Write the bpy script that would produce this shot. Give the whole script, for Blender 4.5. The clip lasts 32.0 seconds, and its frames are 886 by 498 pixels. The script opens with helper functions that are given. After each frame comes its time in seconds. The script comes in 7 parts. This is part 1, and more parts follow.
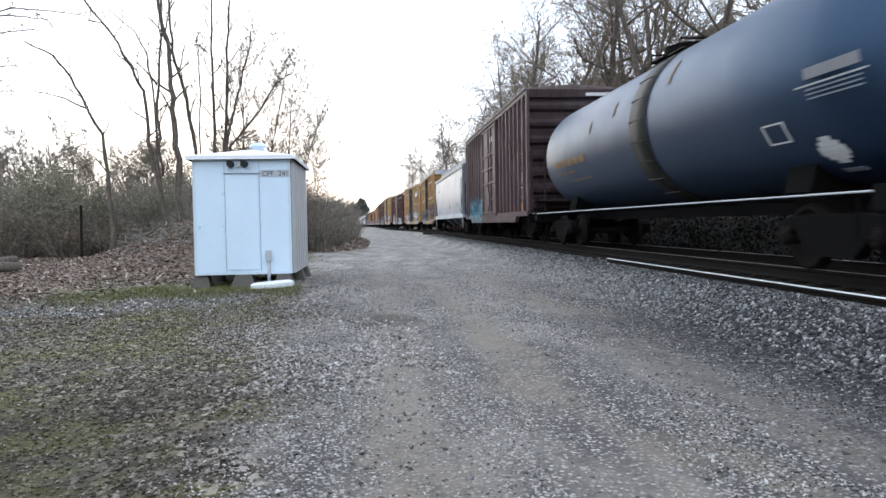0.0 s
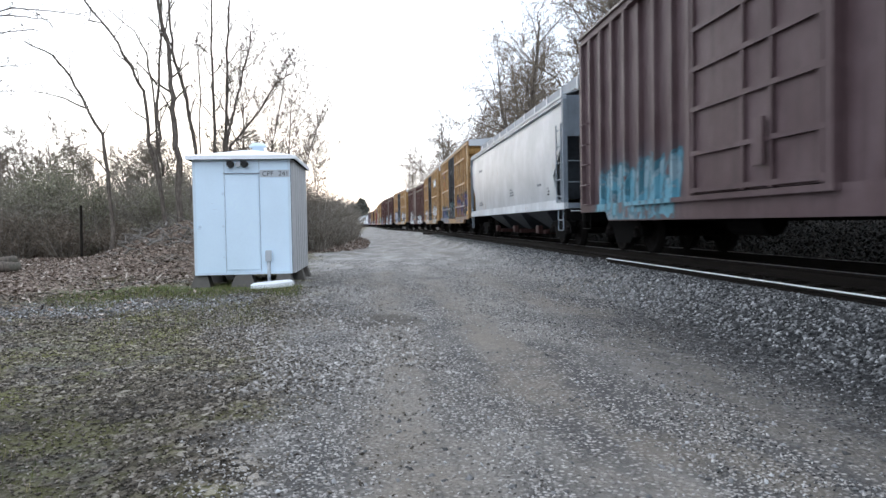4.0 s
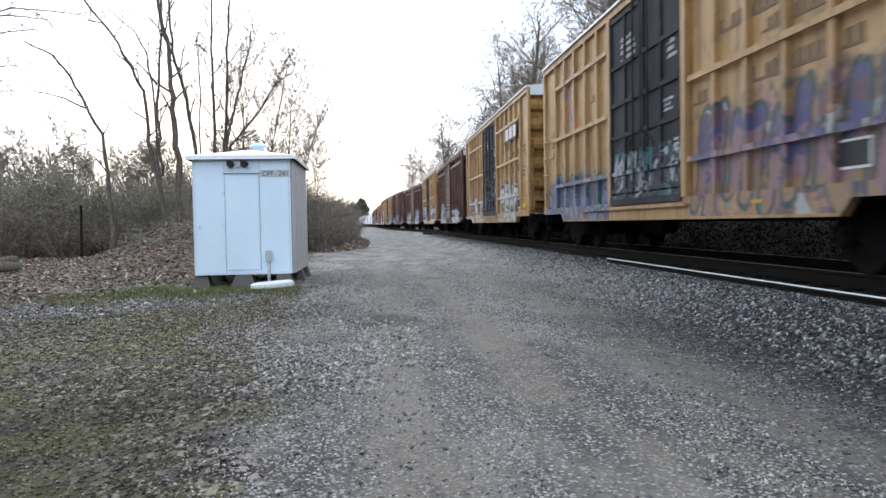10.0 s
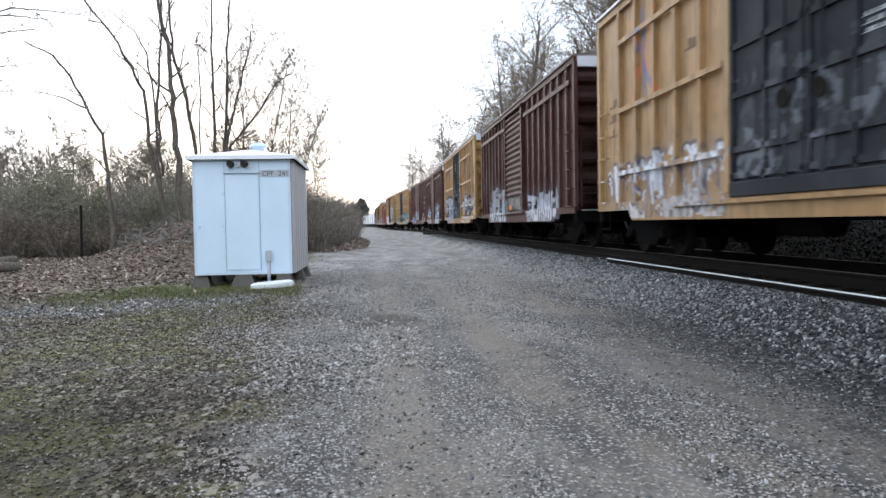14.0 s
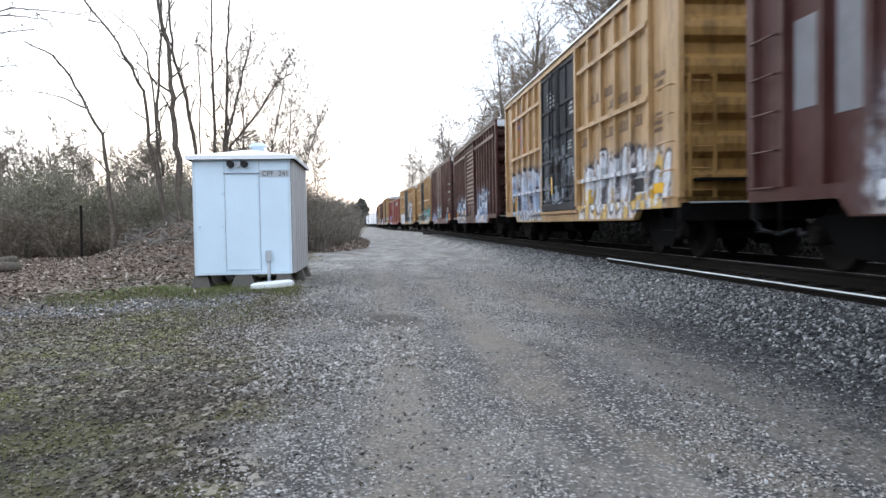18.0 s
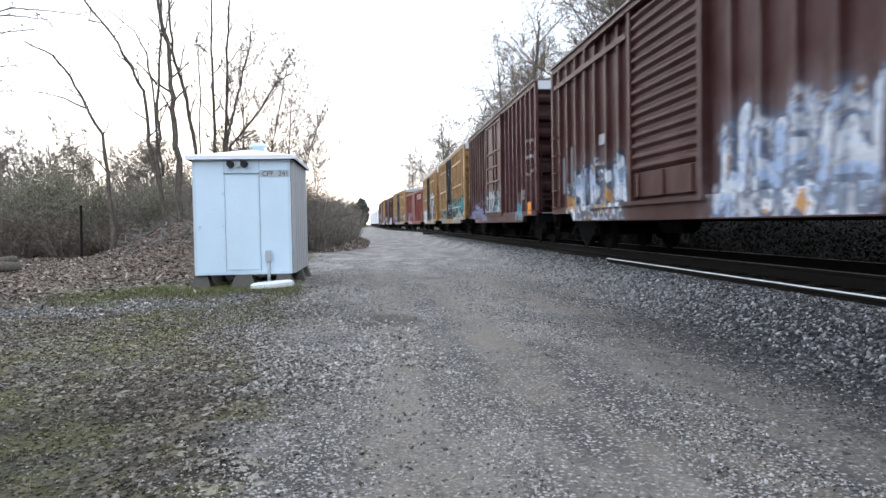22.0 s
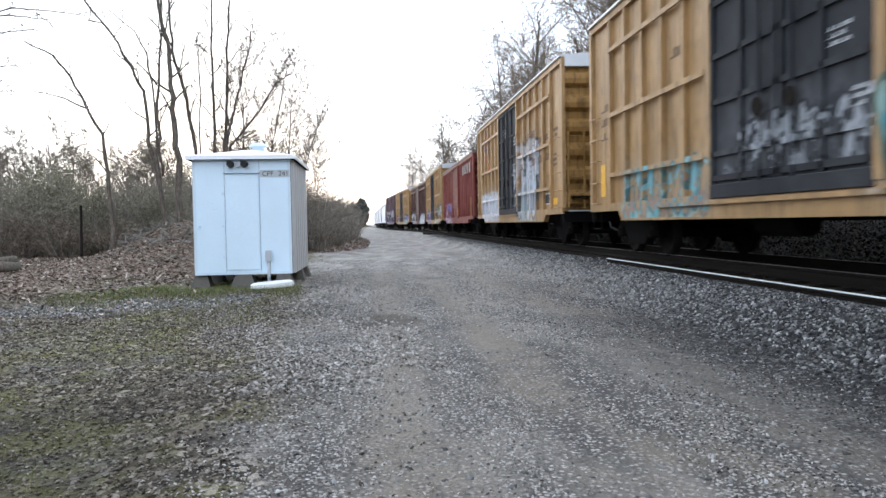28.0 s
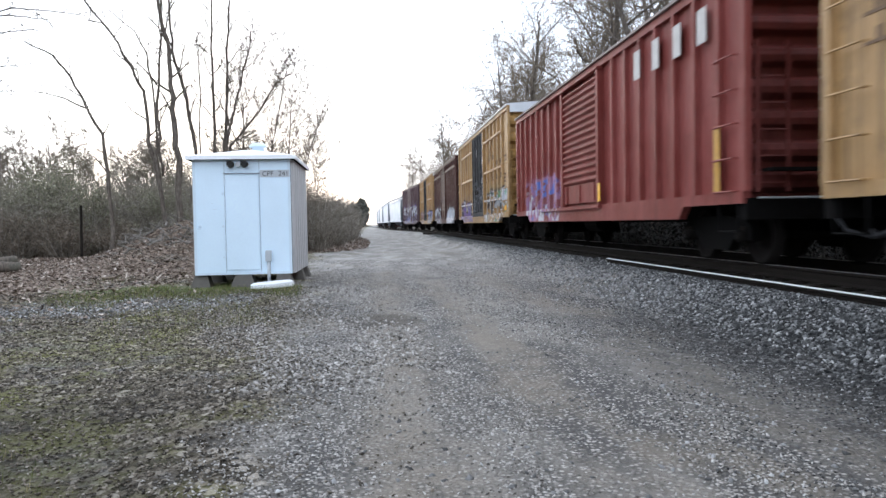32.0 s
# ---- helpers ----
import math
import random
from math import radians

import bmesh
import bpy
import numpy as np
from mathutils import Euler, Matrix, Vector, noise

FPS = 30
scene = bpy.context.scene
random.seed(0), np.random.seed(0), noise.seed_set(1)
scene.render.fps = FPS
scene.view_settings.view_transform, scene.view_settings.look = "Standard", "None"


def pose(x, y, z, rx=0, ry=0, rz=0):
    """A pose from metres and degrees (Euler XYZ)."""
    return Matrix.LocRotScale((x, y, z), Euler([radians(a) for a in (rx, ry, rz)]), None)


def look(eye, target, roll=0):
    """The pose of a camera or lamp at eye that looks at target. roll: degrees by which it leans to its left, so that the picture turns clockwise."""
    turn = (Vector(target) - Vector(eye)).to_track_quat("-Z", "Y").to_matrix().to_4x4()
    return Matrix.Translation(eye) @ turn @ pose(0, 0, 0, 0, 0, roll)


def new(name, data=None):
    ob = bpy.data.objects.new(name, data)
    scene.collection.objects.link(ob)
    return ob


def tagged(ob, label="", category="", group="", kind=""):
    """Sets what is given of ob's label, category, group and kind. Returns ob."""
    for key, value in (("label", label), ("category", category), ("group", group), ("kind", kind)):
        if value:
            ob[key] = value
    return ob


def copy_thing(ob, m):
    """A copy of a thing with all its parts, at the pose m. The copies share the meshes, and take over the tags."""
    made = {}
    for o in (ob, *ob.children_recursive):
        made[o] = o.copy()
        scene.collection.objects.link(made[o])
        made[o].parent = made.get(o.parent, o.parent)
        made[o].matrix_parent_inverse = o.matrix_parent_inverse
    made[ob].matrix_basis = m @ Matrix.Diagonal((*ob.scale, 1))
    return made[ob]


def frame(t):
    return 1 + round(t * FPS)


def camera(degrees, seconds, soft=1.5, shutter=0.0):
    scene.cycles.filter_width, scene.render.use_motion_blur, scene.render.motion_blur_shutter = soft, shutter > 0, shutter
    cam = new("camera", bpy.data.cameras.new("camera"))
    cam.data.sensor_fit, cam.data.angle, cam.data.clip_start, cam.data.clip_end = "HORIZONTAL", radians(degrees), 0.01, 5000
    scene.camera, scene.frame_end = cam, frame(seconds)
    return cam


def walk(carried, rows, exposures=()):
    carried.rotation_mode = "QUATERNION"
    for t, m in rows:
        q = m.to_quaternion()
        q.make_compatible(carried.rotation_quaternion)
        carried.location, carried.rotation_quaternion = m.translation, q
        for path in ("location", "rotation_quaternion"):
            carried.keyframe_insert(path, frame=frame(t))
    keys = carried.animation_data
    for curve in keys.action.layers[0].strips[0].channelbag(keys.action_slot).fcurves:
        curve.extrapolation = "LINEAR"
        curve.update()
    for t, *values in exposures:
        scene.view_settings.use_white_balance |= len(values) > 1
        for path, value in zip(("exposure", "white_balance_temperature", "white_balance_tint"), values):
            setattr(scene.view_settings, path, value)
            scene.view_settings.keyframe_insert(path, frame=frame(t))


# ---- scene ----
cam = camera(62.4, 32.0, soft=1.5, shutter=0.6)
EYE = (0.0, 0.0, 1.25)
SIGHT = look(EYE, (0.9317, 9.9504, 0.9015), roll=-1.0)
walk(cam, [(0.0, SIGHT), (32.0, SIGHT)], exposures=[(0.0, 0.35), (4.0, 0.33), (10.0, 0.28), (14.0, 0.33), (18.0, 0.41), (25.0, 0.42), (32.0, 0.44)])

# ---- light: a pale evening sky, the sun low behind the trees ahead ----
SUN_UP, SUN_TURN = 11.0, -12.0          # degrees above the horizon, degrees clockwise from +y
world = bpy.data.worlds.new("sky")
scene.world = world
world.use_nodes = True
wn, wl = world.node_tree.nodes, world.node_tree.links
sky = wn.new("ShaderNodeTexSky")
sky.sky_type, sky.sun_disc = "NISHITA", False
sky.sun_elevation, sky.sun_rotation = radians(SUN_UP), radians(SUN_TURN)
sky.air_density, sky.dust_density, sky.ozone_density = 1.0, 1.2, 1.5
# thin high cloud evens the sky out
veil = wn.new("ShaderNodeMix")
veil.data_type = "RGBA"
veil.inputs[0].default_value = 0.82
veil.inputs[7].default_value = (10.0, 11.2, 13.2, 1.0)
wl.new(sky.outputs[0], veil.inputs[6])
wl.new(veil.outputs[2], wn["Background"].inputs["Color"])
wn["Background"].inputs["Strength"].default_value = 0.14
sun = new("sun", bpy.data.lights.new("sun", "SUN"))
sun.data.energy, sun.data.angle, sun.data.color = 0.5, radians(45), (1.0, 0.95, 0.9)
a, e = radians(SUN_TURN), radians(SUN_UP)
sun.matrix_world = look((0, 0, 60), Vector((0, 0, 60)) - Vector((math.sin(a) * math.cos(e), math.cos(a) * math.cos(e), math.sin(e))))

# ---- plan of the line: straight, then easing to the left ----
TRACK_X, RAIL_Z = 6.47, 0.57
LINE_Y = np.arange(-320.0, 1600.0, 1.0)
EASE = np.interp(LINE_Y, (78, 99, 119, 145, 182, 218, 252, 300, 420, 1600), (0, 1.5, 2.8, 3.6, 4.2, 4.9, 6.1, 9.0, 20.0, 190.0))
EASE = np.convolve(np.pad(EASE, 12, "edge"), np.hanning(25) / np.hanning(25).sum(), "valid")
SLOPE = np.gradient(EASE)


def along(u, lat=0.0):
    """A place lat metres right of the track's centre line, u metres along it, and the line's turn there."""
    b = math.atan(float(np.interp(u, LINE_Y, SLOPE)))
    return TRACK_X - float(np.interp(u, LINE_Y, EASE)) + lat, u, b


def lateral(x, y):
    """How far right of the centre line a place lies (numpy arrays)."""
    return x - TRACK_X + np.interp(y, LINE_Y, EASE)


def smooth(a, b, x):
    k = np.clip((x - a) / (b - a), 0, 1)
    return k * k * (3 - 2 * k)


def ground_z(x, y):
    x, y = np.asarray(x, float), np.asarray(y, float)
    lat = lateral(x, y)
    bed = np.where(lat < 0, smooth(-3.0, -1.7, lat), smooth(3.4, 1.9, lat)) * 0.36
    bed = np.where(np.abs(lat) < 1.75, 0.36, bed)
    swell = 0.025 * np.sin(x * 1.7 + np.sin(y * 0.6)) * np.sin(y * 0.9 + 0.7 * x) + 0.012 * np.sin(3.9 * x + 1.3 * y)
    mound = 1.4 * np.exp(-((x + 6.6) / 2.3) ** 2 - ((y - 27.0) / 4.0) ** 2)
    bank = 0.12 * smooth(-6.5, -12, x) * smooth(12, 24, y) + 0.4 * smooth(-14, -26, x) * smooth(24, 45, y)
    lump = 0.16 * np.sin(x * 2.3 + 1.1 * np.sin(y * 1.9)) * np.sin(y * 2.1 + x) * smooth(0.15, 1.0, mound + 0.5 * bank)
    rise = 1.2 * smooth(5.0, 14.0, lat)
    return np.where(np.abs(lat) < 3.0, bed + 0.3 * swell * (np.abs(lat) > 1.8), swell + mound + bank + lump + rise)


# ---- making meshes ----
class Geo:
    """Collects vertices and faces of one mesh."""

    def __init__(self):
        self.v, self.f = [], []

    def add(self, verts, faces):
        k = len(self.v)
        self.v += [tuple(p) for p in verts]
        self.f += [tuple(i + k for i in q) for q in faces]
        return self

    def box(self, x0, x1, y0, y1, z0, z1, c=0.0):
        if c <= 0:
            self.add([(x0, y0, z0), (x1, y0, z0), (x1, y1, z0), (x0, y1, z0), (x0, y0, z1), (x1, y0, z1), (x1, y1, z1), (x0, y1, z1)],
                     [(3, 2, 1, 0), (4, 5, 6, 7), (0, 1, 5, 4), (1, 2, 6, 5), (2, 3, 7, 6), (3, 0, 4, 7)])
            return self
        bm = bmesh.new()
        bmesh.ops.create_cube(bm, size=1, matrix=Matrix.LocRotScale(((x0 + x1) / 2, (y0 + y1) / 2, (z0 + z1) / 2), None, (x1 - x0, y1 - y0, z1 - z0)))
        bmesh.ops.bevel(bm, geom=bm.edges[:], offset=c, segments=1, affect="EDGES")
        bm.verts.ensure_lookup_table()
        self.add([v.co[:] for v in bm.verts], [[v.index for v in f.verts] for f in bm.faces])
        bm.free()
        return self

    def prism(self, outline, axis, a, b):
        """An outline, counter-clockwise, drawn out along an axis from a to b."""
        n = len(outline)
        put = {"x": lambda p, k: (k, p[0], p[1]), "y": lambda p, k: (p[0], k, p[1]), "z": lambda p, k: (p[0], p[1], k)}[axis]
        verts = [put(p, a) for p in outline] + [put(p, b) for p in outline]
        faces = [tuple(range(n))[::-1], tuple(range(n, 2 * n))] + [(i, (i + 1) % n, n + (i + 1) % n, n + i) for i in range(n)]
        return self.add(verts, faces)

    def tube(self, pts, radii, sides=6, caps=True):
        pts = [Vector(p) for p in pts]
        rings = []
        for i, p in enumerate(pts):
            d = (pts[min(i + 1, len(pts) - 1)] - pts[max(i - 1, 0)]).normalized()
            u = d.orthogonal().normalized() if i == 0 else (u - d * u.dot(d)).normalized()
            w = d.cross(u)
            r = radii[i] if hasattr(radii, "__len__") else radii
            rings += [p + (u * math.cos(2 * math.pi * k / sides) + w * math.sin(2 * math.pi * k / sides)) * r for k in range(sides)]
        faces = [(i * sides + k, i * sides + (k + 1) % sides, (i + 1) * sides + (k + 1) % sides, (i + 1) * sides + k)
                 for i in range(len(pts) - 1) for k in range(sides)]
        if caps:
            faces += [tuple(range(sides))[::-1], tuple(range((len(pts) - 1) * sides, len(pts) * sides))]
        return self.add([r[:] for r in rings], faces)

    def turned(self, profile, axis, centre, seg=20):
        """A body of revolution: rows of (along the axis, radius)."""
        n = len(profile)
        verts = []
        for k in range(seg):
            c, s = math.cos(2 * math.pi * k / seg), math.sin(2 * math.pi * k / seg)
            for d, r in profile:
                q = {"x": (d, r * c, r * s), "y": (r * s, d, r * c), "z": (r * c, r * s, d)}[axis]
                verts.append((q[0] + centre[0], q[1] + centre[1], q[2] + centre[2]))
        faces = [(k * n + i, ((k + 1) % seg) * n + i, ((k + 1) % seg) * n + i + 1, k * n + i + 1) for k in range(seg) for i in range(n - 1)]
        return self.add(verts, faces)

    def mesh(self, name, mat, smoothed=False):
        me = bpy.data.meshes.new(name)
        me.from_pydata(self.v, [], self.f)
        me.materials.append(mat)
        if smoothed:
            me.shade_smooth()
        me.update()
        return me


def bulk_mesh(name, v, f):
    """A mesh of many alike faces, from arrays of places and of corner numbers."""
    v, f = np.asarray(v, np.float32).reshape(-1, 3), np.asarray(f, np.int32)
    n, k = f.shape
    me = bpy.data.meshes.new(name)
    me.vertices.add(len(v))
    me.vertices.foreach_set("co", v.ravel())
    me.loops.add(n * k)
    me.loops.foreach_set("vertex_index", f.ravel())
    me.polygons.add(n)
    me.polygons.foreach_set("loop_start", np.arange(0, n * k, k, dtype=np.int32))
    me.update(calc_edges=True)
    return me


def part(name, geo, material, parent, label="", smoothed=False, kind=""):
    """One mesh object under a thing or under a part of it."""
    me = geo if isinstance(geo, bpy.types.Mesh) else geo.mesh(name, material, smoothed)
    ob = new(name, me)
    ob.parent = parent
    return tagged(ob, label, kind=kind)


def thing(name, label, category, m=None, group="", kind=""):
    ob = new(name)
    ob.empty_display_size = 0.2
    if m is not None:
        ob.matrix_world = m
    return tagged(ob, label, category, group, kind)


def single(name, geo, material, label, category, group="", kind="", smoothed=False, m=None):
    ob = new(name, geo if isinstance(geo, bpy.types.Mesh) else geo.mesh(name, material, smoothed))
    if m is not None:
        ob.matrix_world = m
    return tagged(ob, label, category, group, kind)


# ---- materials ----
class Mat:
    """A node material, put together line by line."""

    def __init__(self, name):
        self.m = bpy.data.materials.new(name)
        self.m.use_nodes = True
        self.n, self.l = self.m.node_tree.nodes, self.m.node_tree.links
        self.b = self.n["Principled BSDF"]

    def set(self, node, key, value):
        if hasattr(value, "is_output"):
            self.l.new(value, node.inputs[key])
        else:
            node.inputs[key].default_value = (*value, 1.0) if isinstance(value, tuple) and len(value) == 3 and node.inputs[key].type == "RGBA" else value

    def coords(self, kind="Object"):
        return self.n.new("ShaderNodeTexCoord").outputs[kind]

    def scaled(self, vec, s):
        q = self.n.new("ShaderNodeMapping")
        self.l.new(vec, q.inputs["Vector"])
        q.inputs["Scale"].default_value = s
        return q.outputs[0]

    def noise(self, vec, scale, detail=4.0, rough=0.55, colour=False, warp=0.0):
        q = self.n.new("ShaderNodeTexNoise")
        self.l.new(vec, q.inputs["Vector"])
        for k, v in (("Scale", scale), ("Detail", detail), ("Roughness", rough), ("Distortion", warp)):
            q.inputs[k].default_value = v
        return q.outputs["Color" if colour else "Fac"]

    def cells(self, vec, scale, feature="F1", out="Distance"):
        q = self.n.new("ShaderNodeTexVoronoi")
        q.feature = feature
        self.l.new(vec, q.inputs["Vector"])
        q.inputs["Scale"].default_value = scale
        return q.outputs[out]

    def math(self, op, a, b=0.0, c=0.0):
        q = self.n.new("ShaderNodeMath")
        q.operation = op
        for i, v in enumerate((a, b, c)):
            self.set(q, i, v)
        return q.outputs[0]

    def step(self, v, a, b):
        """0 below a, 1 above b (or the other way round)."""
        q = self.n.new("ShaderNodeMapRange")
        q.interpolation_type = "SMOOTHSTEP"
        if a > b:
            self.set(q, 3, 1.0), self.set(q, 4, 0.0)
            a, b = b, a
        self.set(q, 0, v), self.set(q, 1, a), self.set(q, 2, b)
        return q.outputs[0]

    def mix(self, f, a, b, way="MIX"):
        q = self.n.new("ShaderNodeMix")
        q.data_type, q.blend_type = "RGBA", way
        self.set(q, 0, f), self.set(q, 6, a), self.set(q, 7, b)
        return q.outputs[2]

    def ramp(self, f, stops, hard=False):
        q = self.n.new("ShaderNodeValToRGB")
        q.color_ramp.interpolation = "CONSTANT" if hard else "LINEAR"
        el = q.color_ramp.elements
        while len(el) < len(stops):
            el.new(0.5)
        for e1, (p, c) in zip(el, stops):
            e1.position, e1.color = p, (*c, 1)
        self.set(q, 0, f)
        return q.outputs[0]

    def axes(self, vec):
        q = self.n.new("ShaderNodeSeparateXYZ")
        self.l.new(vec, q.inputs[0])
        return q.outputs

    def joined(self, x, y, z):
        q = self.n.new("ShaderNodeCombineXYZ")
        for i, v in enumerate((x, y, z)):
            self.set(q, i, v)
        return q.outputs[0]

    def island(self):
        return self.n.new("ShaderNodeNewGeometry").outputs["Random Per Island"]

    def kit(self, tree, values):
        """One of the node groups below, with its inputs in order."""
        q = self.n.new("ShaderNodeGroup")
        q.node_tree = tree
        for i, value in enumerate(values):
            self.set(q, i, value)
        return q.outputs

    def bump(self, height, dist=0.01, strength=0.6):
        q = self.n.new("ShaderNodeBump")
        q.inputs["Strength"].default_value, q.inputs["Distance"].default_value = strength, dist
        self.l.new(height, q.inputs["Height"])
        self.l.new(q.outputs[0], self.b.inputs["Normal"])
        return self

    def done(self, colour, rough=0.7, metal=0.0, spec=0.4):
        self.set(self.b, "Base Color", colour)
        self.set(self.b, "Roughness", rough)
        self.set(self.b, "Metallic", metal)
        self.set(self.b, "Specular IOR Level", spec)
        return self.m


class Kit(Mat):
    """A node group of numbers, put together in the same way."""

    def __init__(self, name, ins, outs):
        self.tree = bpy.data.node_groups.new(name, "ShaderNodeTree")
        for names, way in ((ins, "INPUT"), (outs, "OUTPUT")):
            for q in names:
                self.tree.interface.new_socket(name=q, in_out=way, socket_type="NodeSocketFloat")
        self.n, self.l = self.tree.nodes, self.tree.links
        self.ins, self.outs = self.n.new("NodeGroupInput").outputs, self.n.new("NodeGroupOutput").inputs

    def give(self, *values):
        for i, value in enumerate(values):
            self.l.new(value, self.outs[i])
        return self.tree


def letter_kit():
    """Fat letters of two stems and a slanting bar, each its own, along a row."""
    m = Kit("sprayed_letters", ("along", "up", "high", "count", "seed", "side"), ("body", "rim", "chance"))
    run_y, up, high, count, seed, lane_side = [m.ins[i] for i in range(6)]
    number, place = m.math("FLOOR", run_y), m.math("FRACT", run_y)
    chance = m.n.new("ShaderNodeTexWhiteNoise")
    chance.noise_dimensions = "1D"
    m.set(chance, "W", m.math("ADD", number, seed))
    r1, r2, r3 = m.axes(chance.outputs["Color"])
    r4 = m.math("FRACT", m.math("MULTIPLY", chance.outputs["Value"], 7.0))
    level = m.math("DIVIDE", up, high)

    def stem(at, lo, hi):
        dx = m.math("SUBTRACT", place, at)
        dz = m.math("MULTIPLY", m.math("SUBTRACT", level, m.math("MAXIMUM", lo, m.math("MINIMUM", level, hi))), high)
        return m.math("SQRT", m.math("ADD", m.math("MULTIPLY", dx, dx), m.math("MULTIPLY", dz, dz)))

    first = stem(0.25, m.math("MULTIPLY", r1, 0.2), m.math("MULTIPLY_ADD", r2, 0.25, 0.7))
    second = stem(0.76, m.math("MULTIPLY", r3, 0.35), m.math("MULTIPLY_ADD", r4, 0.42, 0.5))
    t = m.step(place, 0.2, 0.8)
    lift = m.math("ADD", m.math("MULTIPLY", m.math("SUBTRACT", 1.0, t), m.math("MULTIPLY", r4, 0.85)), m.math("MULTIPLY", t, m.math("MULTIPLY_ADD", r1, 0.7, 0.1)))
    dx = m.math("MAXIMUM", m.math("SUBTRACT", m.math("ABSOLUTE", m.math("SUBTRACT", place, 0.5)), 0.26), 0.0)
    dz = m.math("MULTIPLY", m.math("MULTIPLY", m.math("SUBTRACT", level, lift), high), 0.8)
    bar = m.math("SQRT", m.math("ADD", m.math("MULTIPLY", dx, dx), m.math("MULTIPLY", dz, dz)))
    far_off = m.math("MINIMUM", m.math("MINIMUM", first, second), bar)
    span = m.math("MULTIPLY", m.math("MULTIPLY", m.math("GREATER_THAN", run_y, 0.0), m.math("LESS_THAN", run_y, count)), lane_side)
    return m.give(m.math("MULTIPLY", m.step(far_off, 0.15, 0.13), span), m.math("MULTIPLY", m.step(far_off, 0.235, 0.205), span), r2)


def stroke_kit():
    """How far a place lies from a straight stroke (offset from its start, its extent)."""
    m = Kit("sprayed_stroke", ("y", "z", "long", "tall"), ("distance",))
    py, pz, ly, lz = [m.ins[i] for i in range(4)]
    whole = m.math("ADD", m.math("MULTIPLY", ly, ly), m.math("MULTIPLY", lz, lz))
    h = m.math("DIVIDE", m.math("ADD", m.math("MULTIPLY", py, ly), m.math("MULTIPLY", pz, lz)), whole)
    h = m.math("MAXIMUM", 0.0, m.math("MINIMUM", h, 1.0))
    qy, qz = m.math("SUBTRACT", py, m.math("MULTIPLY", h, ly)), m.math("SUBTRACT", pz, m.math("MULTIPLY", h, lz))
    return m.give(m.math("SQRT", m.math("ADD", m.math("MULTIPLY", qy, qy), m.math("MULTIPLY", qz, qz))))


LETTERS, STROKE = letter_kit(), stroke_kit()


def plain(name, c, rough=0.7, metal=0.0, vary=0.25, scale=6.0, grain=60.0, relief=0.003, spec=0.4):
    """A surface of one colour with stains and grain."""
    m = Mat(name)
    v = m.coords()
    big, fine = m.noise(v, scale, 5, 0.6), m.noise(v, grain, 3, 0.6)
    k = m.math("MULTIPLY_ADD", big, 2 * vary, 1 - vary)
    k = m.math("MULTIPLY", k, m.math("MULTIPLY_ADD", fine, vary, 1 - vary / 2))
    col = m.mix(1.0, c, m.joined(k, k, k), "MULTIPLY")
    m.bump(fine, relief)
    return m.done(col, m.math("MULTIPLY_ADD", big, 0.2, rough - 0.1), metal, spec)


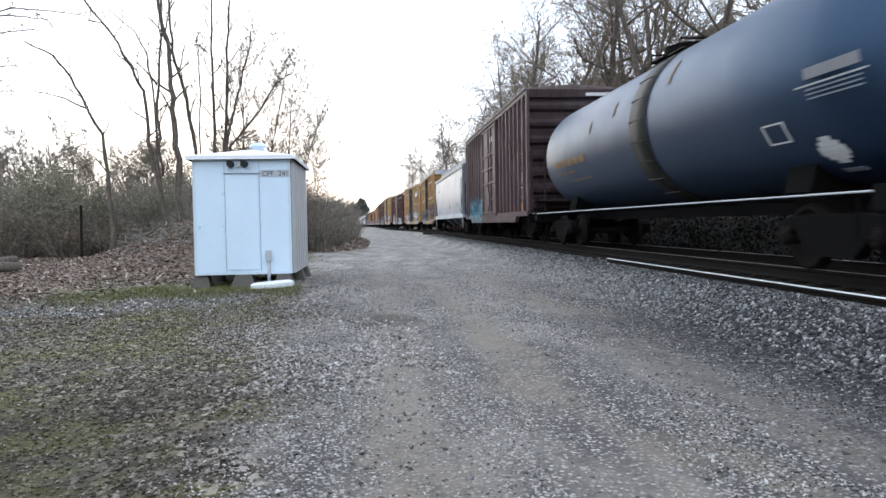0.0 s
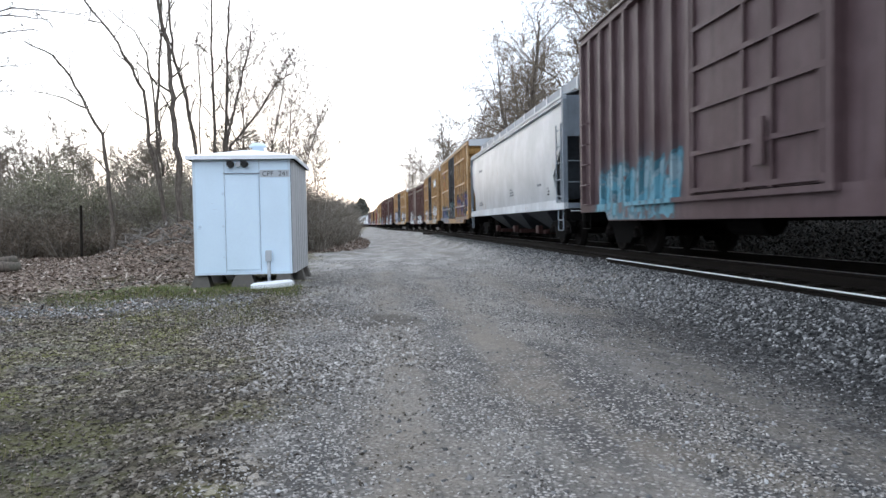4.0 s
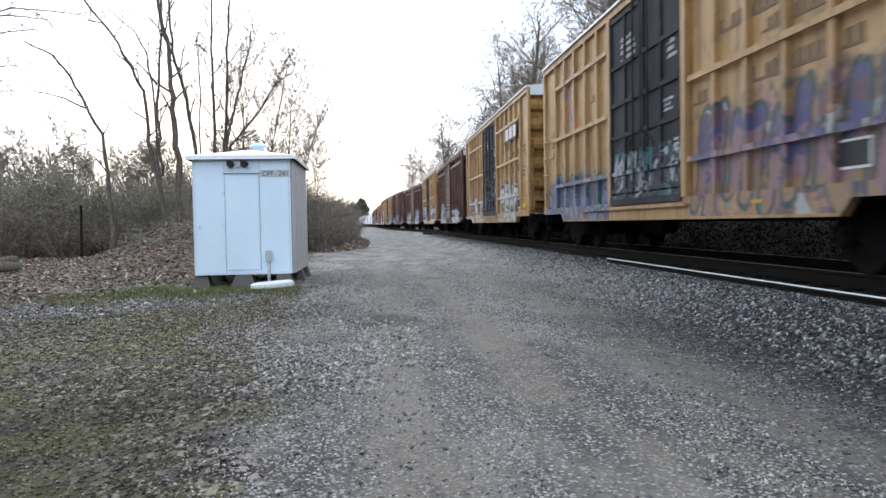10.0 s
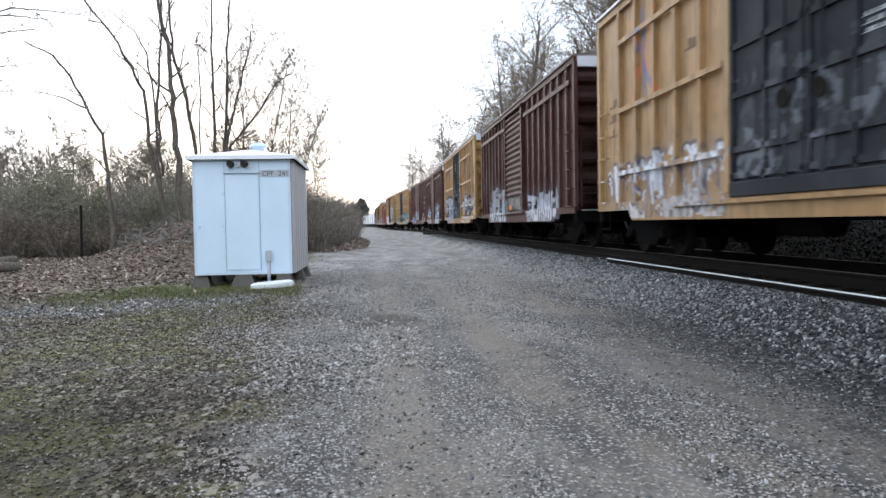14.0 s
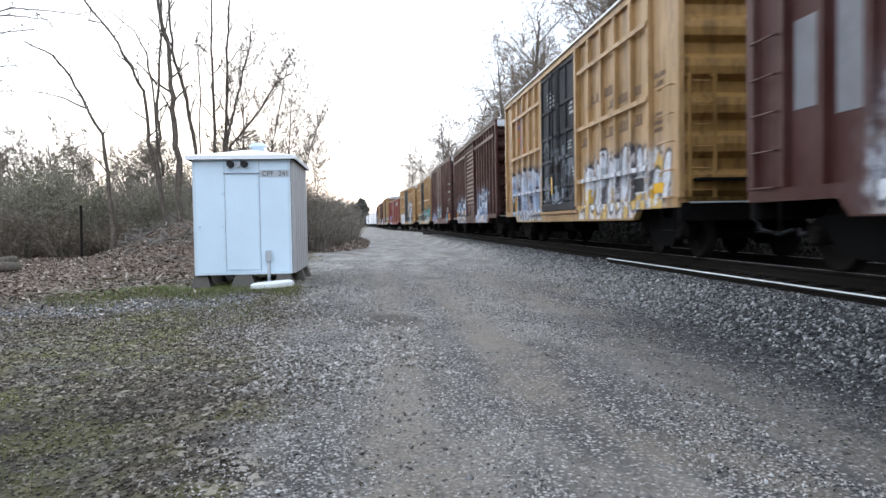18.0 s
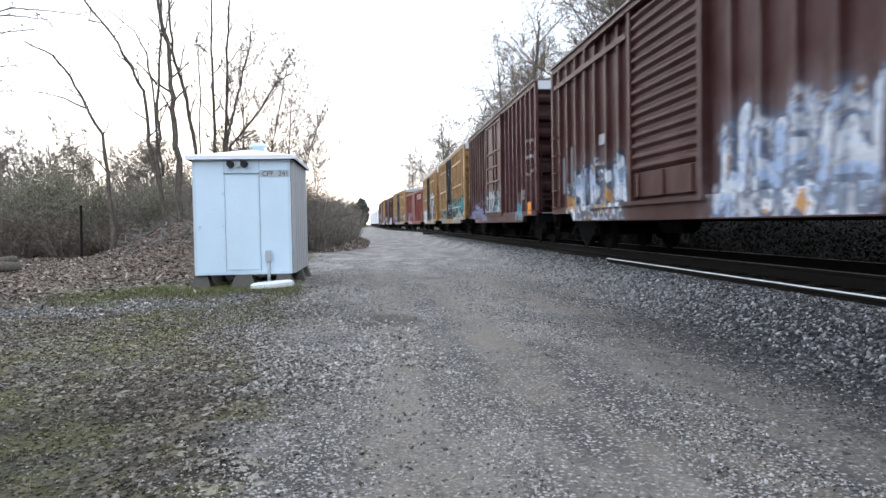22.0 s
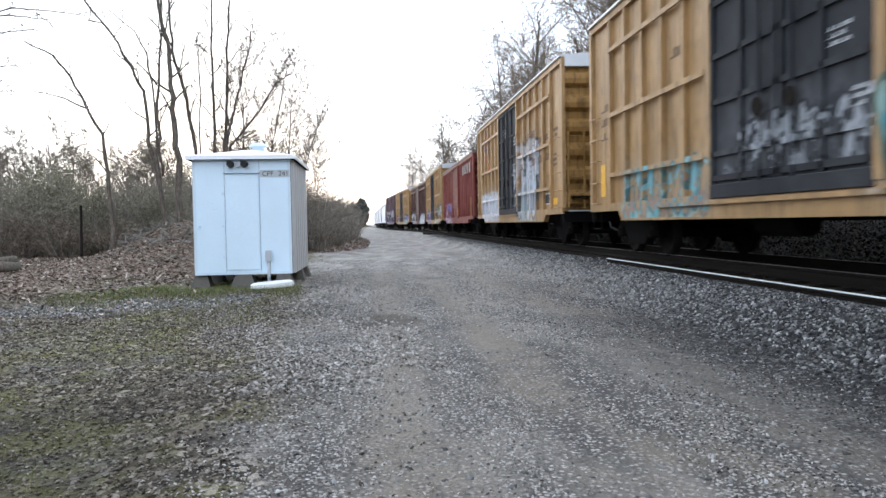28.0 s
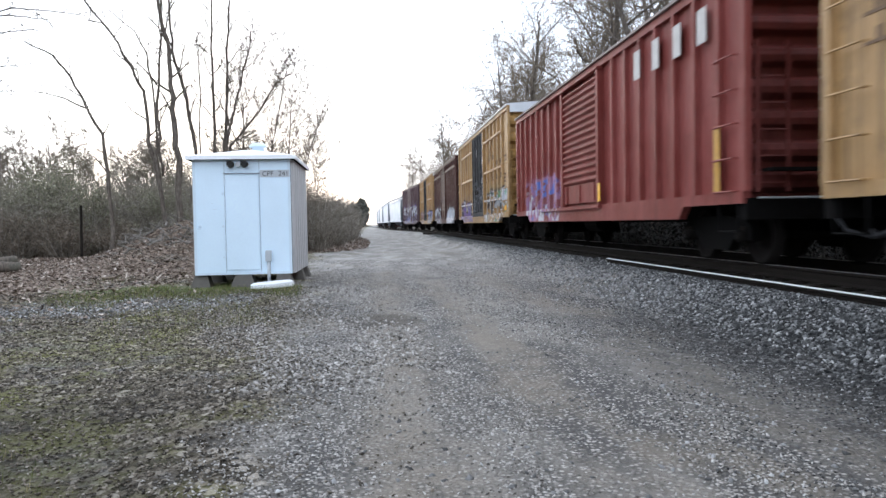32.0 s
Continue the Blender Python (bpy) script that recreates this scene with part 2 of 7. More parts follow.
def car_paint(name, c, rust=0.3, tags=(), rough=0.5, grime=0.5, spec=0.35, runs=0.0, strokes=()):
    """Old rail car paint: faded, streaked, rusty, with sprayed tags (y0, y1, z0, z1, colours, outline)."""
    m = Mat(name)
    v = m.coords()
    x, y, z = m.axes(v)
    fade = m.noise(v, 0.7, 5, 0.6)
    streak = m.noise(m.scaled(v, (5.0, 5.0, 0.28)), 1.6, 5, 0.65)
    fine = m.noise(v, 35, 4, 0.65)
    dark = tuple(k * 0.45 for k in c)
    light = tuple(min(1, k * 1.25 + 0.02) for k in c)
    col = m.mix(m.step(fade, 0.35, 0.7), c, light)
    col = m.mix(m.math("MULTIPLY", m.step(streak, 0.5, 0.72), grime), col, dark)
    blot = m.noise(v, 2.6, 6, 0.72)
    col = m.mix(m.math("MULTIPLY", m.step(blot, 0.52, 0.68), 0.55 * grime), col, tuple(0.5 * k + 0.012 for k in c))
    seep = m.noise(m.scaled(v, (1.0, 2.6, 0.16)), 1.9, 5, 0.7)
    col = m.mix(m.math("MULTIPLY", m.step(seep, 0.5, 0.68), 0.8 * grime), col, tuple(0.42 * k + 0.006 for k in c))
    drip = m.noise(m.scaled(v, (14.0, 14.0, 0.5)), 1.3, 3, 0.6)
    col = m.mix(m.math("MULTIPLY", m.step(drip, 0.6, 0.72), 0.5 * grime), col, tuple(0.35 * k + 0.01 for k in c))
    for i, (y0, y1, z0, z1, cols, edge) in enumerate(tags):
        wx, wy, wz = m.axes(m.noise(v, 1.7 + 0.13 * i, 3, 0.5, colour=True))
        lane_side = m.math("MULTIPLY", m.math("LESS_THAN", x, 0.0), m.math("GREATER_THAN", z, z0))
        # a cloud of the body colours with a ragged rim behind the letters
        row = m.joined(m.math("MULTIPLY", y, 2.4), 1.7 * i, 0.3)
        rim_z = m.math("MULTIPLY_ADD", m.noise(row, 1.0, 3, 0.65), 1.0, z1 - 0.66)
        below = m.math("SUBTRACT", rim_z, z)
        ragged = m.math("MULTIPLY", m.math("SUBTRACT", m.noise(v, 2.3 + 0.3 * i, 2, 0.5), 0.5), 1.3)
        ends = m.math("ADD", m.math("SUBTRACT", (y1 - y0) / 2, m.math("ABSOLUTE", m.math("SUBTRACT", y, (y0 + y1) / 2))), ragged)
        cloud = m.math("MULTIPLY", m.math("MULTIPLY", m.step(below, -0.04, 0.12), m.step(ends, 0.0, 0.2)), lane_side)
        mist = m.math("MULTIPLY", m.math("MULTIPLY", m.step(below, -0.45, 0.1), m.step(ends, -0.5, 0.3)), lane_side)
        tone = m.math("MULTIPLY_ADD", m.noise(v, 1.5 + 0.2 * i, 3, 0.55), 2.4, -0.7)
        n = len(cols)
        back = m.ramp(tone, [(k / n, q) for k, q in enumerate(cols)], True)
        crest = m.math("MULTIPLY", m.step(below, 0.2, 0.1), m.step(wz, 0.4, 0.48))
        back = m.mix(crest, back, edge)
        col = m.mix(m.math("MULTIPLY", m.math("MULTIPLY", mist, m.noise(v, 3, 4, 0.6)), 0.16), col, cols[0])
        col = m.mix(m.math("MULTIPLY", m.math("MULTIPLY", cloud, m.step(m.noise(v, 6, 5, 0.7), 0.66, 0.48)), 0.72), col, back)
        # the letters
        tall = z1 - z0 - 0.1
        count = max(2, round((y1 - y0) / (0.66 * tall)))
        wide = (y1 - y0) / count
        high = tall / wide
        up = m.math("MULTIPLY", m.math("SUBTRACT", m.math("MULTIPLY_ADD", wy, 0.24, z), z0 + 0.12), 1 / wide)
        run_y = m.math("MULTIPLY", m.math("SUBTRACT", m.math("MULTIPLY_ADD", wx, 0.3, y), y0 + 0.15), 1 / wide)
        run_y = m.math("MULTIPLY_ADD", up, 0.16 * (-1) ** i, run_y)
        body, rim, r2 = m.kit(LETTERS, (run_y, up, high, float(count), 7.3 * i + 0.37 * y1, lane_side))
        shade = m.math("MULTIPLY_ADD", up, 0.55 / high, m.math("MULTIPLY_ADD", m.noise(v, 2.6, 3, 0.6), 0.9, m.math("MULTIPLY_ADD", r2, 0.3, -0.4)))
        fill = m.ramp(shade, [(k / n, q) for k, q in enumerate(cols[::-1])], n > 3)
        fill = m.mix(m.math("MULTIPLY", m.noise(v, 4, 4, 0.6), 0.2), fill, m.mix(0.5, fill, (0.75, 0.76, 0.8)))
        worn = m.step(m.noise(v, 7, 5, 0.7), 0.7, 0.52)
        col = m.mix(m.math("MULTIPLY", m.math("MULTIPLY", rim, worn), 0.85), col, edge)
        col = m.mix(m.math("MULTIPLY", m.math("MULTIPLY", body, worn), 0.93), col, fill)
    # single sprayed strokes (y0, z0, y1, z1, half width, colour) and loops (y, z, radius, None, half width, colour)
    if strokes:
        wx, wy, wz = m.axes(m.noise(v, 2.3, 2, 0.5, colour=True))
        dust = m.step(m.noise(v, 5, 4, 0.7), 0.3, 0.55)
    for y0, z0, y1, z1, half, paint in strokes:
        py, pz = m.math("SUBTRACT", m.math("MULTIPLY_ADD", wx, 0.14, y), y0 + 0.07), m.math("SUBTRACT", m.math("MULTIPLY_ADD", wy, 0.14, z), z0 + 0.07)
        if z1 is None:
            d = m.math("ABSOLUTE", m.math("SUBTRACT", m.math("SQRT", m.math("ADD", m.math("MULTIPLY", py, py), m.math("MULTIPLY", m.math("MULTIPLY", pz, pz), 0.7))), y1))
        else:
            d = m.kit(STROKE, (py, pz, y1 - y0, z1 - z0))[0]
        on = m.math("MULTIPLY", m.math("MULTIPLY", m.step(d, half * 1.3, half * 0.6), m.math("LESS_THAN", x, 0.0)), dust)
        col = m.mix(m.math("MULTIPLY", on, 0.8), col, paint)
    rusty = m.math("MULTIPLY", m.step(m.noise(m.scaled(v, (3, 3, 1.2)), 1.3, 6, 0.72), 0.66 - 0.18 * rust, 0.8 - 0.15 * rust), 0.75)
    col = m.mix(rusty, col, m.mix(fine, (0.10, 0.045, 0.022), (0.17, 0.075, 0.035)))
    if runs:
        run_mark = m.step(m.noise(m.scaled(v, (2.0, 2.0, 0.55)), 1.5, 3, 0.5), 0.66, 0.73)
        col = m.mix(m.math("MULTIPLY", run_mark, runs), col, (0.27, 0.17, 0.09))
    k = m.math("MULTIPLY_ADD", fine, 0.3, 0.85)
    col = m.mix(1.0, col, m.joined(k, k, k), "MULTIPLY")
    m.bump(m.math("ADD", fine, m.math("MULTIPLY", m.noise(v, 2.2, 2), 3.0)), 0.006, 0.5)
    return m.done(col, m.math("MULTIPLY_ADD", fine, 0.25, rough - 0.1), 0.0, spec)


STEEL_DARK = plain("greasy_steel", (0.0065, 0.006, 0.0058), 0.9, 0.0, 0.4, 5, 50, 0.004, 0.06)
STEEL_RUST = plain("rusty_steel", (0.014, 0.011, 0.009), 0.9, 0.0, 0.45, 5, 50, 0.004, 0.1)
WHEEL = plain("wheel_steel", (0.014, 0.012, 0.011), 0.9, 0.0, 0.3, 8, 70, 0.003, 0.06)
RAIL_TOP = plain("polished_rail", (0.5, 0.5, 0.5), 0.3, 0.9, 0.1, 3, 40, 0.0005)
# matt near-white colour stands in for the glint of worn steel
RAIL_GLINT = plain("painted_rail_glint", (0.82, 0.82, 0.82), 0.5, 0.0, 0.08, 3, 40, 0.0005)
GALV = plain("galvanised_steel", (0.56, 0.58, 0.6), 0.5, 0.35, 0.2, 1.3, 30)
TIE = plain("creosoted_timber", (0.022, 0.018, 0.015), 0.9, 0, 0.45, 9, 90, 0.006, 0.1)
STENCIL_WHITE = plain("stencil_white", (0.72, 0.72, 0.7), 0.7, 0, 0.2, 8, 60)
STENCIL_BLACK = plain("stencil_black", (0.02, 0.02, 0.022), 0.6, 0, 0.2, 8, 60)
REFLECT = plain("reflective_yellow", (0.85, 0.45, 0.02), 0.4, 0, 0.12, 8, 60)
ORANGE = plain("orange_paint", (0.75, 0.25, 0.03), 0.6, 0, 0.2, 8, 60)


def ground_paint():
    """Gravel lane with tan wheel tracks, dark mulch and moss, leaf litter, and ballast by the track."""
    m = Mat("ground")
    v = m.coords()
    x, y, z = m.axes(v)
    edge = m.math("SUBTRACT", m.noise(v, 0.6, 5, 0.65), 0.5)
    xe = m.math("MULTIPLY_ADD", edge, 2.6, x)
    stones, tint = m.cells(v, 34, "F1", "Distance"), m.axes(m.cells(v, 34, "F1", "Color"))[0]
    coarse, coarse_tint = m.cells(v, 17, "F1", "Distance"), m.axes(m.cells(v, 17, "F1", "Color"))[1]
    grit = m.noise(v, 150, 3, 0.7)
    mid = m.noise(v, 9, 5, 0.7)
    gravel = m.ramp(tint, [(0.0, (0.08, 0.073, 0.065)), (0.35, (0.24, 0.222, 0.202)), (0.7, (0.44, 0.412, 0.382)), (1.0, (0.72, 0.68, 0.635))])
    gravel = m.mix(m.step(stones, 0.28, 0.55), gravel, m.mix(grit, (0.05, 0.048, 0.046), (0.16, 0.155, 0.15)))
    dust = m.mix(mid, (0.24, 0.218, 0.19), (0.46, 0.43, 0.385))
    patch = m.noise(m.scaled(v, (1.0, 0.35, 1.0)), 0.8, 5, 0.65)
    lane = m.mix(m.math("MULTIPLY", m.step(patch, 0.42, 0.62), 0.7), gravel, dust)
    broad = m.noise(m.scaled(v, (1.0, 0.45, 1.0)), 1.1, 6, 0.72)
    lane = m.mix(m.math("MULTIPLY", m.step(y, 14.0, 24.0), 0.75), lane, m.mix(m.step(broad, 0.3, 0.7), m.mix(mid, (0.15, 0.138, 0.122), (0.34, 0.322, 0.3)), m.mix(mid, (0.46, 0.44, 0.415), (0.76, 0.735, 0.7))))
    lane = m.mix(m.math("MULTIPLY", m.step(m.noise(m.scaled(v, (1.0, 0.3, 1.0)), 0.45, 4, 0.6), 0.52, 0.62), 0.35), lane, (0.22, 0.21, 0.195))
    # bare dirt and darker wet spots, drawn out along the lane
    bare = m.step(m.noise(m.scaled(v, (0.8, 0.28, 1.0)), 1.5, 5, 0.6), 0.53, 0.63)
    lane = m.mix(m.math("MULTIPLY", bare, 0.4), lane, m.mix(mid, (0.20, 0.168, 0.13), (0.38, 0.33, 0.265)))
    wet = m.step(m.noise(m.scaled(v, (0.6, 0.4, 1.0)), 2.1, 5, 0.65), 0.6, 0.7)
    lane = m.mix(m.math("MULTIPLY", wet, 0.55), lane, m.mix(grit, (0.055, 0.05, 0.043), (0.14, 0.128, 0.112)))
    # wheel tracks of packed tan dirt
    worn = m.step(m.noise(m.scaled(v, (1.0, 0.4, 1.0)), 1.0, 5, 0.65), 0.34, 0.52)
    xs = m.math("MULTIPLY_ADD", edge, 0.7, x)
    tracks = m.step(m.math("ABSOLUTE", m.math("ADD", xs, -0.2)), 0.5, 0.14)
    tracks = m.math("MAXIMUM", tracks, m.step(m.math("ABSOLUTE", m.math("ADD", xs, -1.2)), 0.42, 0.1))
    tracks = m.math("MAXIMUM", tracks, m.math("MULTIPLY", m.step(m.math("ABSOLUTE", m.math("ADD", xs, -2.52)), 0.4, 0.1), 0.75))
    lane = m.mix(m.math("MULTIPLY", m.math("MULTIPLY", m.math("MULTIPLY", tracks, worn), m.step(y, 22, 12)), m.math("MULTIPLY_ADD", m.step(m.noise(v, 3.2, 6, 0.75), 0.4, 0.6), 0.5, 0.3)), lane, m.mix(mid, (0.20, 0.174, 0.142), (0.37, 0.33, 0.28)))
    ballast = m.ramp(coarse_tint, [(0.0, (0.025, 0.025, 0.026)), (0.5, (0.085, 0.085, 0.085)), (0.85, (0.18, 0.179, 0.176)), (1.0, (0.36, 0.357, 0.35))])
    ballast = m.mix(m.step(coarse, 0.3, 0.6), ballast, (0.016, 0.016, 0.017))
    stony = m.math("MULTIPLY", m.step(m.math("MULTIPLY_ADD", edge, 1.6, x), 1.7, 4.0), m.step(y, 13.0, 6.0))
    stony = m.math("MAXIMUM", stony, m.step(x, 4.7, 5.0))
    col = m.mix(stony, lane, ballast)
    # near-black strip along the track: shade under the train painted on the ground
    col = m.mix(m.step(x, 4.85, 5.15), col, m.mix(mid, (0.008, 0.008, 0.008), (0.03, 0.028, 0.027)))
    spot = m.math("ADD", m.math("POWER", m.math("ABSOLUTE", m.math("MULTIPLY", m.math("ADD", xe, 0.1), 1.2)), 2.0), m.math("POWER", m.math("ABSOLUTE", m.math("MULTIPLY", m.math("ADD", y, -9.6), 1.3)), 2.0))
    col = m.mix(m.math("MULTIPLY", m.step(spot, 1.1, 0.2), 0.75), col, m.mix(grit, (0.06, 0.052, 0.043), (0.14, 0.125, 0.108)))
    # mulch and moss beside the lane
    mulch = m.ramp(m.axes(m.cells(m.scaled(v, (1.0, 0.6, 1.0)), 24, "F1", "Color"))[0],
                   [(0.0, (0.02, 0.016, 0.011)), (0.4, (0.092, 0.076, 0.056)), (0.75, (0.23, 0.196, 0.152)), (1.0, (0.56, 0.505, 0.43))])
    mulch = m.mix(m.math("MULTIPLY", m.step(m.noise(v, 0.9, 5, 0.65), 0.5, 0.62), 0.85), mulch, gravel)
    # mulch darker at the near left
    dark_near = m.step(m.noise(v, 1.3, 4, 0.6), 0.52, 0.64)
    mulch = m.mix(m.math("MULTIPLY", m.math("MULTIPLY", m.math("MAXIMUM", dark_near, m.step(m.math("ADD", xe, 0.5), 0.0, -1.6)), m.step(y, 7.0, 4.6)), 0.8), mulch, (0.03, 0.026, 0.021))
    left = m.step(m.math("MULTIPLY_ADD", y, 0.07, xe), -0.2, -0.75)
    col = m.mix(left, col, mulch)
    green = m.mix(m.noise(v, 24, 4, 0.7), (0.08, 0.09, 0.02), (0.29, 0.28, 0.075))
    moss = m.math("MULTIPLY", m.step(m.noise(v, 0.8, 5, 0.65), 0.47, 0.6), left)
    mossy = m.math("MULTIPLY", m.step(m.math("ABSOLUTE", m.math("ADD", xe, 2.9)), 1.3, 0.3), m.step(m.noise(v, 1.5, 5, 0.7), 0.44, 0.58))
    moss = m.math("MAXIMUM", m.math("MULTIPLY", moss, 0.6), m.math("MULTIPLY", mossy, m.step(y, 4.6, 5.8)))
    lawn = m.math("MULTIPLY", m.step(m.math("ABSOLUTE", m.math("ADD", y, -14.6)), 2.3, 0.8), m.step(m.math("ABSOLUTE", m.math("ADD", xe, 4.3)), 3.4, 1.6))
    col = m.mix(m.math("MULTIPLY", moss, 0.58), col, green)
    col = m.mix(m.math("MULTIPLY", lawn, 0.85), col, m.mix(m.noise(v, 24, 4, 0.7), (0.045, 0.065, 0.02), (0.16, 0.19, 0.065)))
    leaf = m.ramp(m.axes(m.cells(m.scaled(v, (1, 1, 0.3)), 13, "F1", "Color"))[0],
                  [(0.0, (0.06, 0.042, 0.03)), (0.5, (0.16, 0.115, 0.085)), (1.0, (0.38, 0.30, 0.24))])
    litter = m.math("MULTIPLY", m.step(m.math("MULTIPLY_ADD", y, 0.25, x), -1.6, -3.4), m.step(y, 10.0, 15.0))
    litter = m.math("MAXIMUM", litter, m.math("MULTIPLY", m.step(xe, -3.6, -4.6), m.step(y, 17.5, 20.0)))
    litter = m.math("MULTIPLY", litter, m.step(m.noise(v, 1.6, 4, 0.6), 0.3, 0.5))
    verge = m.math("MULTIPLY", m.step(m.math("MULTIPLY_ADD", edge, 1.2, x), -0.3, -0.9), m.math("MULTIPLY", m.step(y, 35.0, 40.0), m.step(y, 75.0, 60.0)))
    litter = m.math("MAXIMUM", litter, verge)
    col = m.mix(litter, col, leaf)
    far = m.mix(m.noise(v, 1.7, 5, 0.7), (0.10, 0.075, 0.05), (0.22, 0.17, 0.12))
    # beyond the track the wood's shade is painted into the soil colour
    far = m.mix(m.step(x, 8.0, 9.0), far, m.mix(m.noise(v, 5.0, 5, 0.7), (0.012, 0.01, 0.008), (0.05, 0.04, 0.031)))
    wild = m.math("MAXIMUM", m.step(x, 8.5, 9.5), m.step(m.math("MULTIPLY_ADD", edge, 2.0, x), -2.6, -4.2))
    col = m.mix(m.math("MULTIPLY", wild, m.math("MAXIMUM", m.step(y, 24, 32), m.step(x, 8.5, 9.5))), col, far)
    m.bump(m.math("SUBTRACT", m.math("MULTIPLY", grit, 0.3), stones), 0.025, 1.0)
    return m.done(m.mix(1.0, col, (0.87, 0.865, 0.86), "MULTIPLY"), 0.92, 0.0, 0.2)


# ---- the ground: one sheet to the horizon ----
def spread(near0, near1, step, far0, far1, grow=1.13):
    """Grid lines, close together from near0 to near1, wider and wider out to far0 and far1."""
    lines = list(np.arange(near0, near1 + 1e-6, step))
    s = step
    while lines[-1] < far1:
        s *= grow
        lines.append(lines[-1] + s)
    s = step
    while lines[0] > far0:
        s *= grow
        lines.insert(0, lines[0] - s)
    return np.array(lines)


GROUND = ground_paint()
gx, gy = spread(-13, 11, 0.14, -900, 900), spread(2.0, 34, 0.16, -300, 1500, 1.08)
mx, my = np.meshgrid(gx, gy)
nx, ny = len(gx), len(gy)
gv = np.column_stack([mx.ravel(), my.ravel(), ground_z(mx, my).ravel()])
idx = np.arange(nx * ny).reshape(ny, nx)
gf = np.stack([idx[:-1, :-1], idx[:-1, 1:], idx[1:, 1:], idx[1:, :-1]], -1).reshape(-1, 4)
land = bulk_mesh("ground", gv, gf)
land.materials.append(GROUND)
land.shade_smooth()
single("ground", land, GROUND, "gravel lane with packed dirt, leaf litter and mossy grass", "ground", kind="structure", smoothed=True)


# ---- loose stones, leaves and grass ----
def scatter(name, base_v, base_f, pos, size, mat, label, category, rng, flat=0.75, tilt=3.2):
    """Many small pieces of one shape, each turned, scaled and bent a little, as one mesh."""
    n, k = len(pos), len(base_v)
    base = np.array(base_v, float)
    ang = rng.uniform(0, 2 * math.pi, n)
    lean, way = rng.uniform(0, tilt, n) * 0.35, rng.uniform(0, 2 * math.pi, n)
    jit = base[None] * (1 + rng.uniform(-0.3, 0.3, (n, k, 1))) * size[:, None, None]
    jit[:, :, 1] *= rng.uniform(0.6, 1.0, (n, 1))
    jit[:, :, 2] *= flat
    c, s = np.cos(ang)[:, None], np.sin(ang)[:, None]
    x, y, z = jit[..., 0] * c - jit[..., 1] * s, jit[..., 0] * s + jit[..., 1] * c, jit[..., 2]
    z = z + lean[:, None] * (x * np.cos(way)[:, None] + y * np.sin(way)[:, None])
    v = np.stack([x, y, z], -1) + pos[:, None, :]
    f = (np.array(base_f)[None] + (np.arange(n) * k)[:, None, None]).reshape(-1, len(base_f[0]))
    me = bulk_mesh(name, v, f)
    me.materials.append(mat)
    ob = new(name, me)
    return tagged(ob, label, category, kind="stuff")


def pebble_mat(name, stops, rough=0.85):
    m = Mat(name)
    r = m.island()
    v = m.coords()
    n = m.noise(v, 60, 3, 0.6)
    k = m.math("MULTIPLY_ADD", n, 0.5, 0.57)
    return m.done(m.mix(1.0, m.ramp(r, stops), m.joined(k, k, k), "MULTIPLY"), rough, 0, 0.3)


GRAVEL = pebble_mat("gravel", [(0, (0.09, 0.082, 0.074)), (0.3, (0.28, 0.26, 0.238)), (0.7, (0.47, 0.442, 0.41)), (0.95, (0.58, 0.55, 0.515)), (1, (0.7, 0.675, 0.64))])
SPILL = pebble_mat("spilled_stone", [(0, (0.07, 0.069, 0.068)), (0.5, (0.21, 0.208, 0.204)), (0.9, (0.40, 0.397, 0.39)), (1, (0.6, 0.6, 0.59))])
# stone colour with the shade beneath the train painted in
SHADED_STONE = pebble_mat("shade_painted_ballast", [(0, (0.008, 0.008, 0.009)), (0.6, (0.022, 0.021, 0.021)), (1, (0.06, 0.058, 0.056))])
CHIP = pebble_mat("bark_chip", [(0, (0.027, 0.022, 0.016)), (0.5, (0.14, 0.117, 0.09)), (0.9, (0.29, 0.25, 0.2)), (1, (0.45, 0.405, 0.35))], 0.85)
BALLAST = pebble_mat("ballast", [(0, (0.014, 0.014, 0.015)), (0.5, (0.075, 0.075, 0.075)), (0.8, (0.19, 0.189, 0.186)), (0.95, (0.4, 0.397, 0.39)), (1, (0.6, 0.595, 0.58))])
DEAD_LEAF = pebble_mat("dead_leaf", [(0, (0.07, 0.048, 0.036)), (0.45, (0.20, 0.14, 0.105)), (0.8, (0.38, 0.30, 0.245)), (1, (0.66, 0.58, 0.5))], 0.8)
GRASS = pebble_mat("grass", [(0, (0.05, 0.075, 0.016)), (0.5, (0.12, 0.145, 0.032)), (0.8, (0.24, 0.235, 0.07)), (1, (0.4, 0.34, 0.18))], 0.7)
STONE_V = [(1, 0, 0), (0.2, 0.9, 0.15), (-0.9, 0.35, -0.1), (-0.6, -0.75, 0.1), (0.45, -0.85, -0.15), (0.1, 0.05, 0.85), (0, 0, -0.7)]
STONE_F = [(0, 1, 5), (1, 2, 5), (2, 3, 5), (3, 4, 5), (4, 0, 5), (1, 0, 6), (2, 1, 6), (3, 2, 6), (4, 3, 6), (0, 4, 6)]
LEAF_V = [(-1, 0, 0.18), (-0.1, -0.62, 0.05), (0.0, 0.0, -0.08), (-0.1, 0.62, 0.12), (1, 0.05, 0.3)]
LEAF_F = [(0, 1, 2), (0, 2, 3), (1, 4, 2), (2, 4, 3)]
BLADE_V = [(-0.04, 0, 0), (0.04, 0, 0), (0.12, 0.1, 1.0)]
BLADE_F = [(0, 1, 2)]


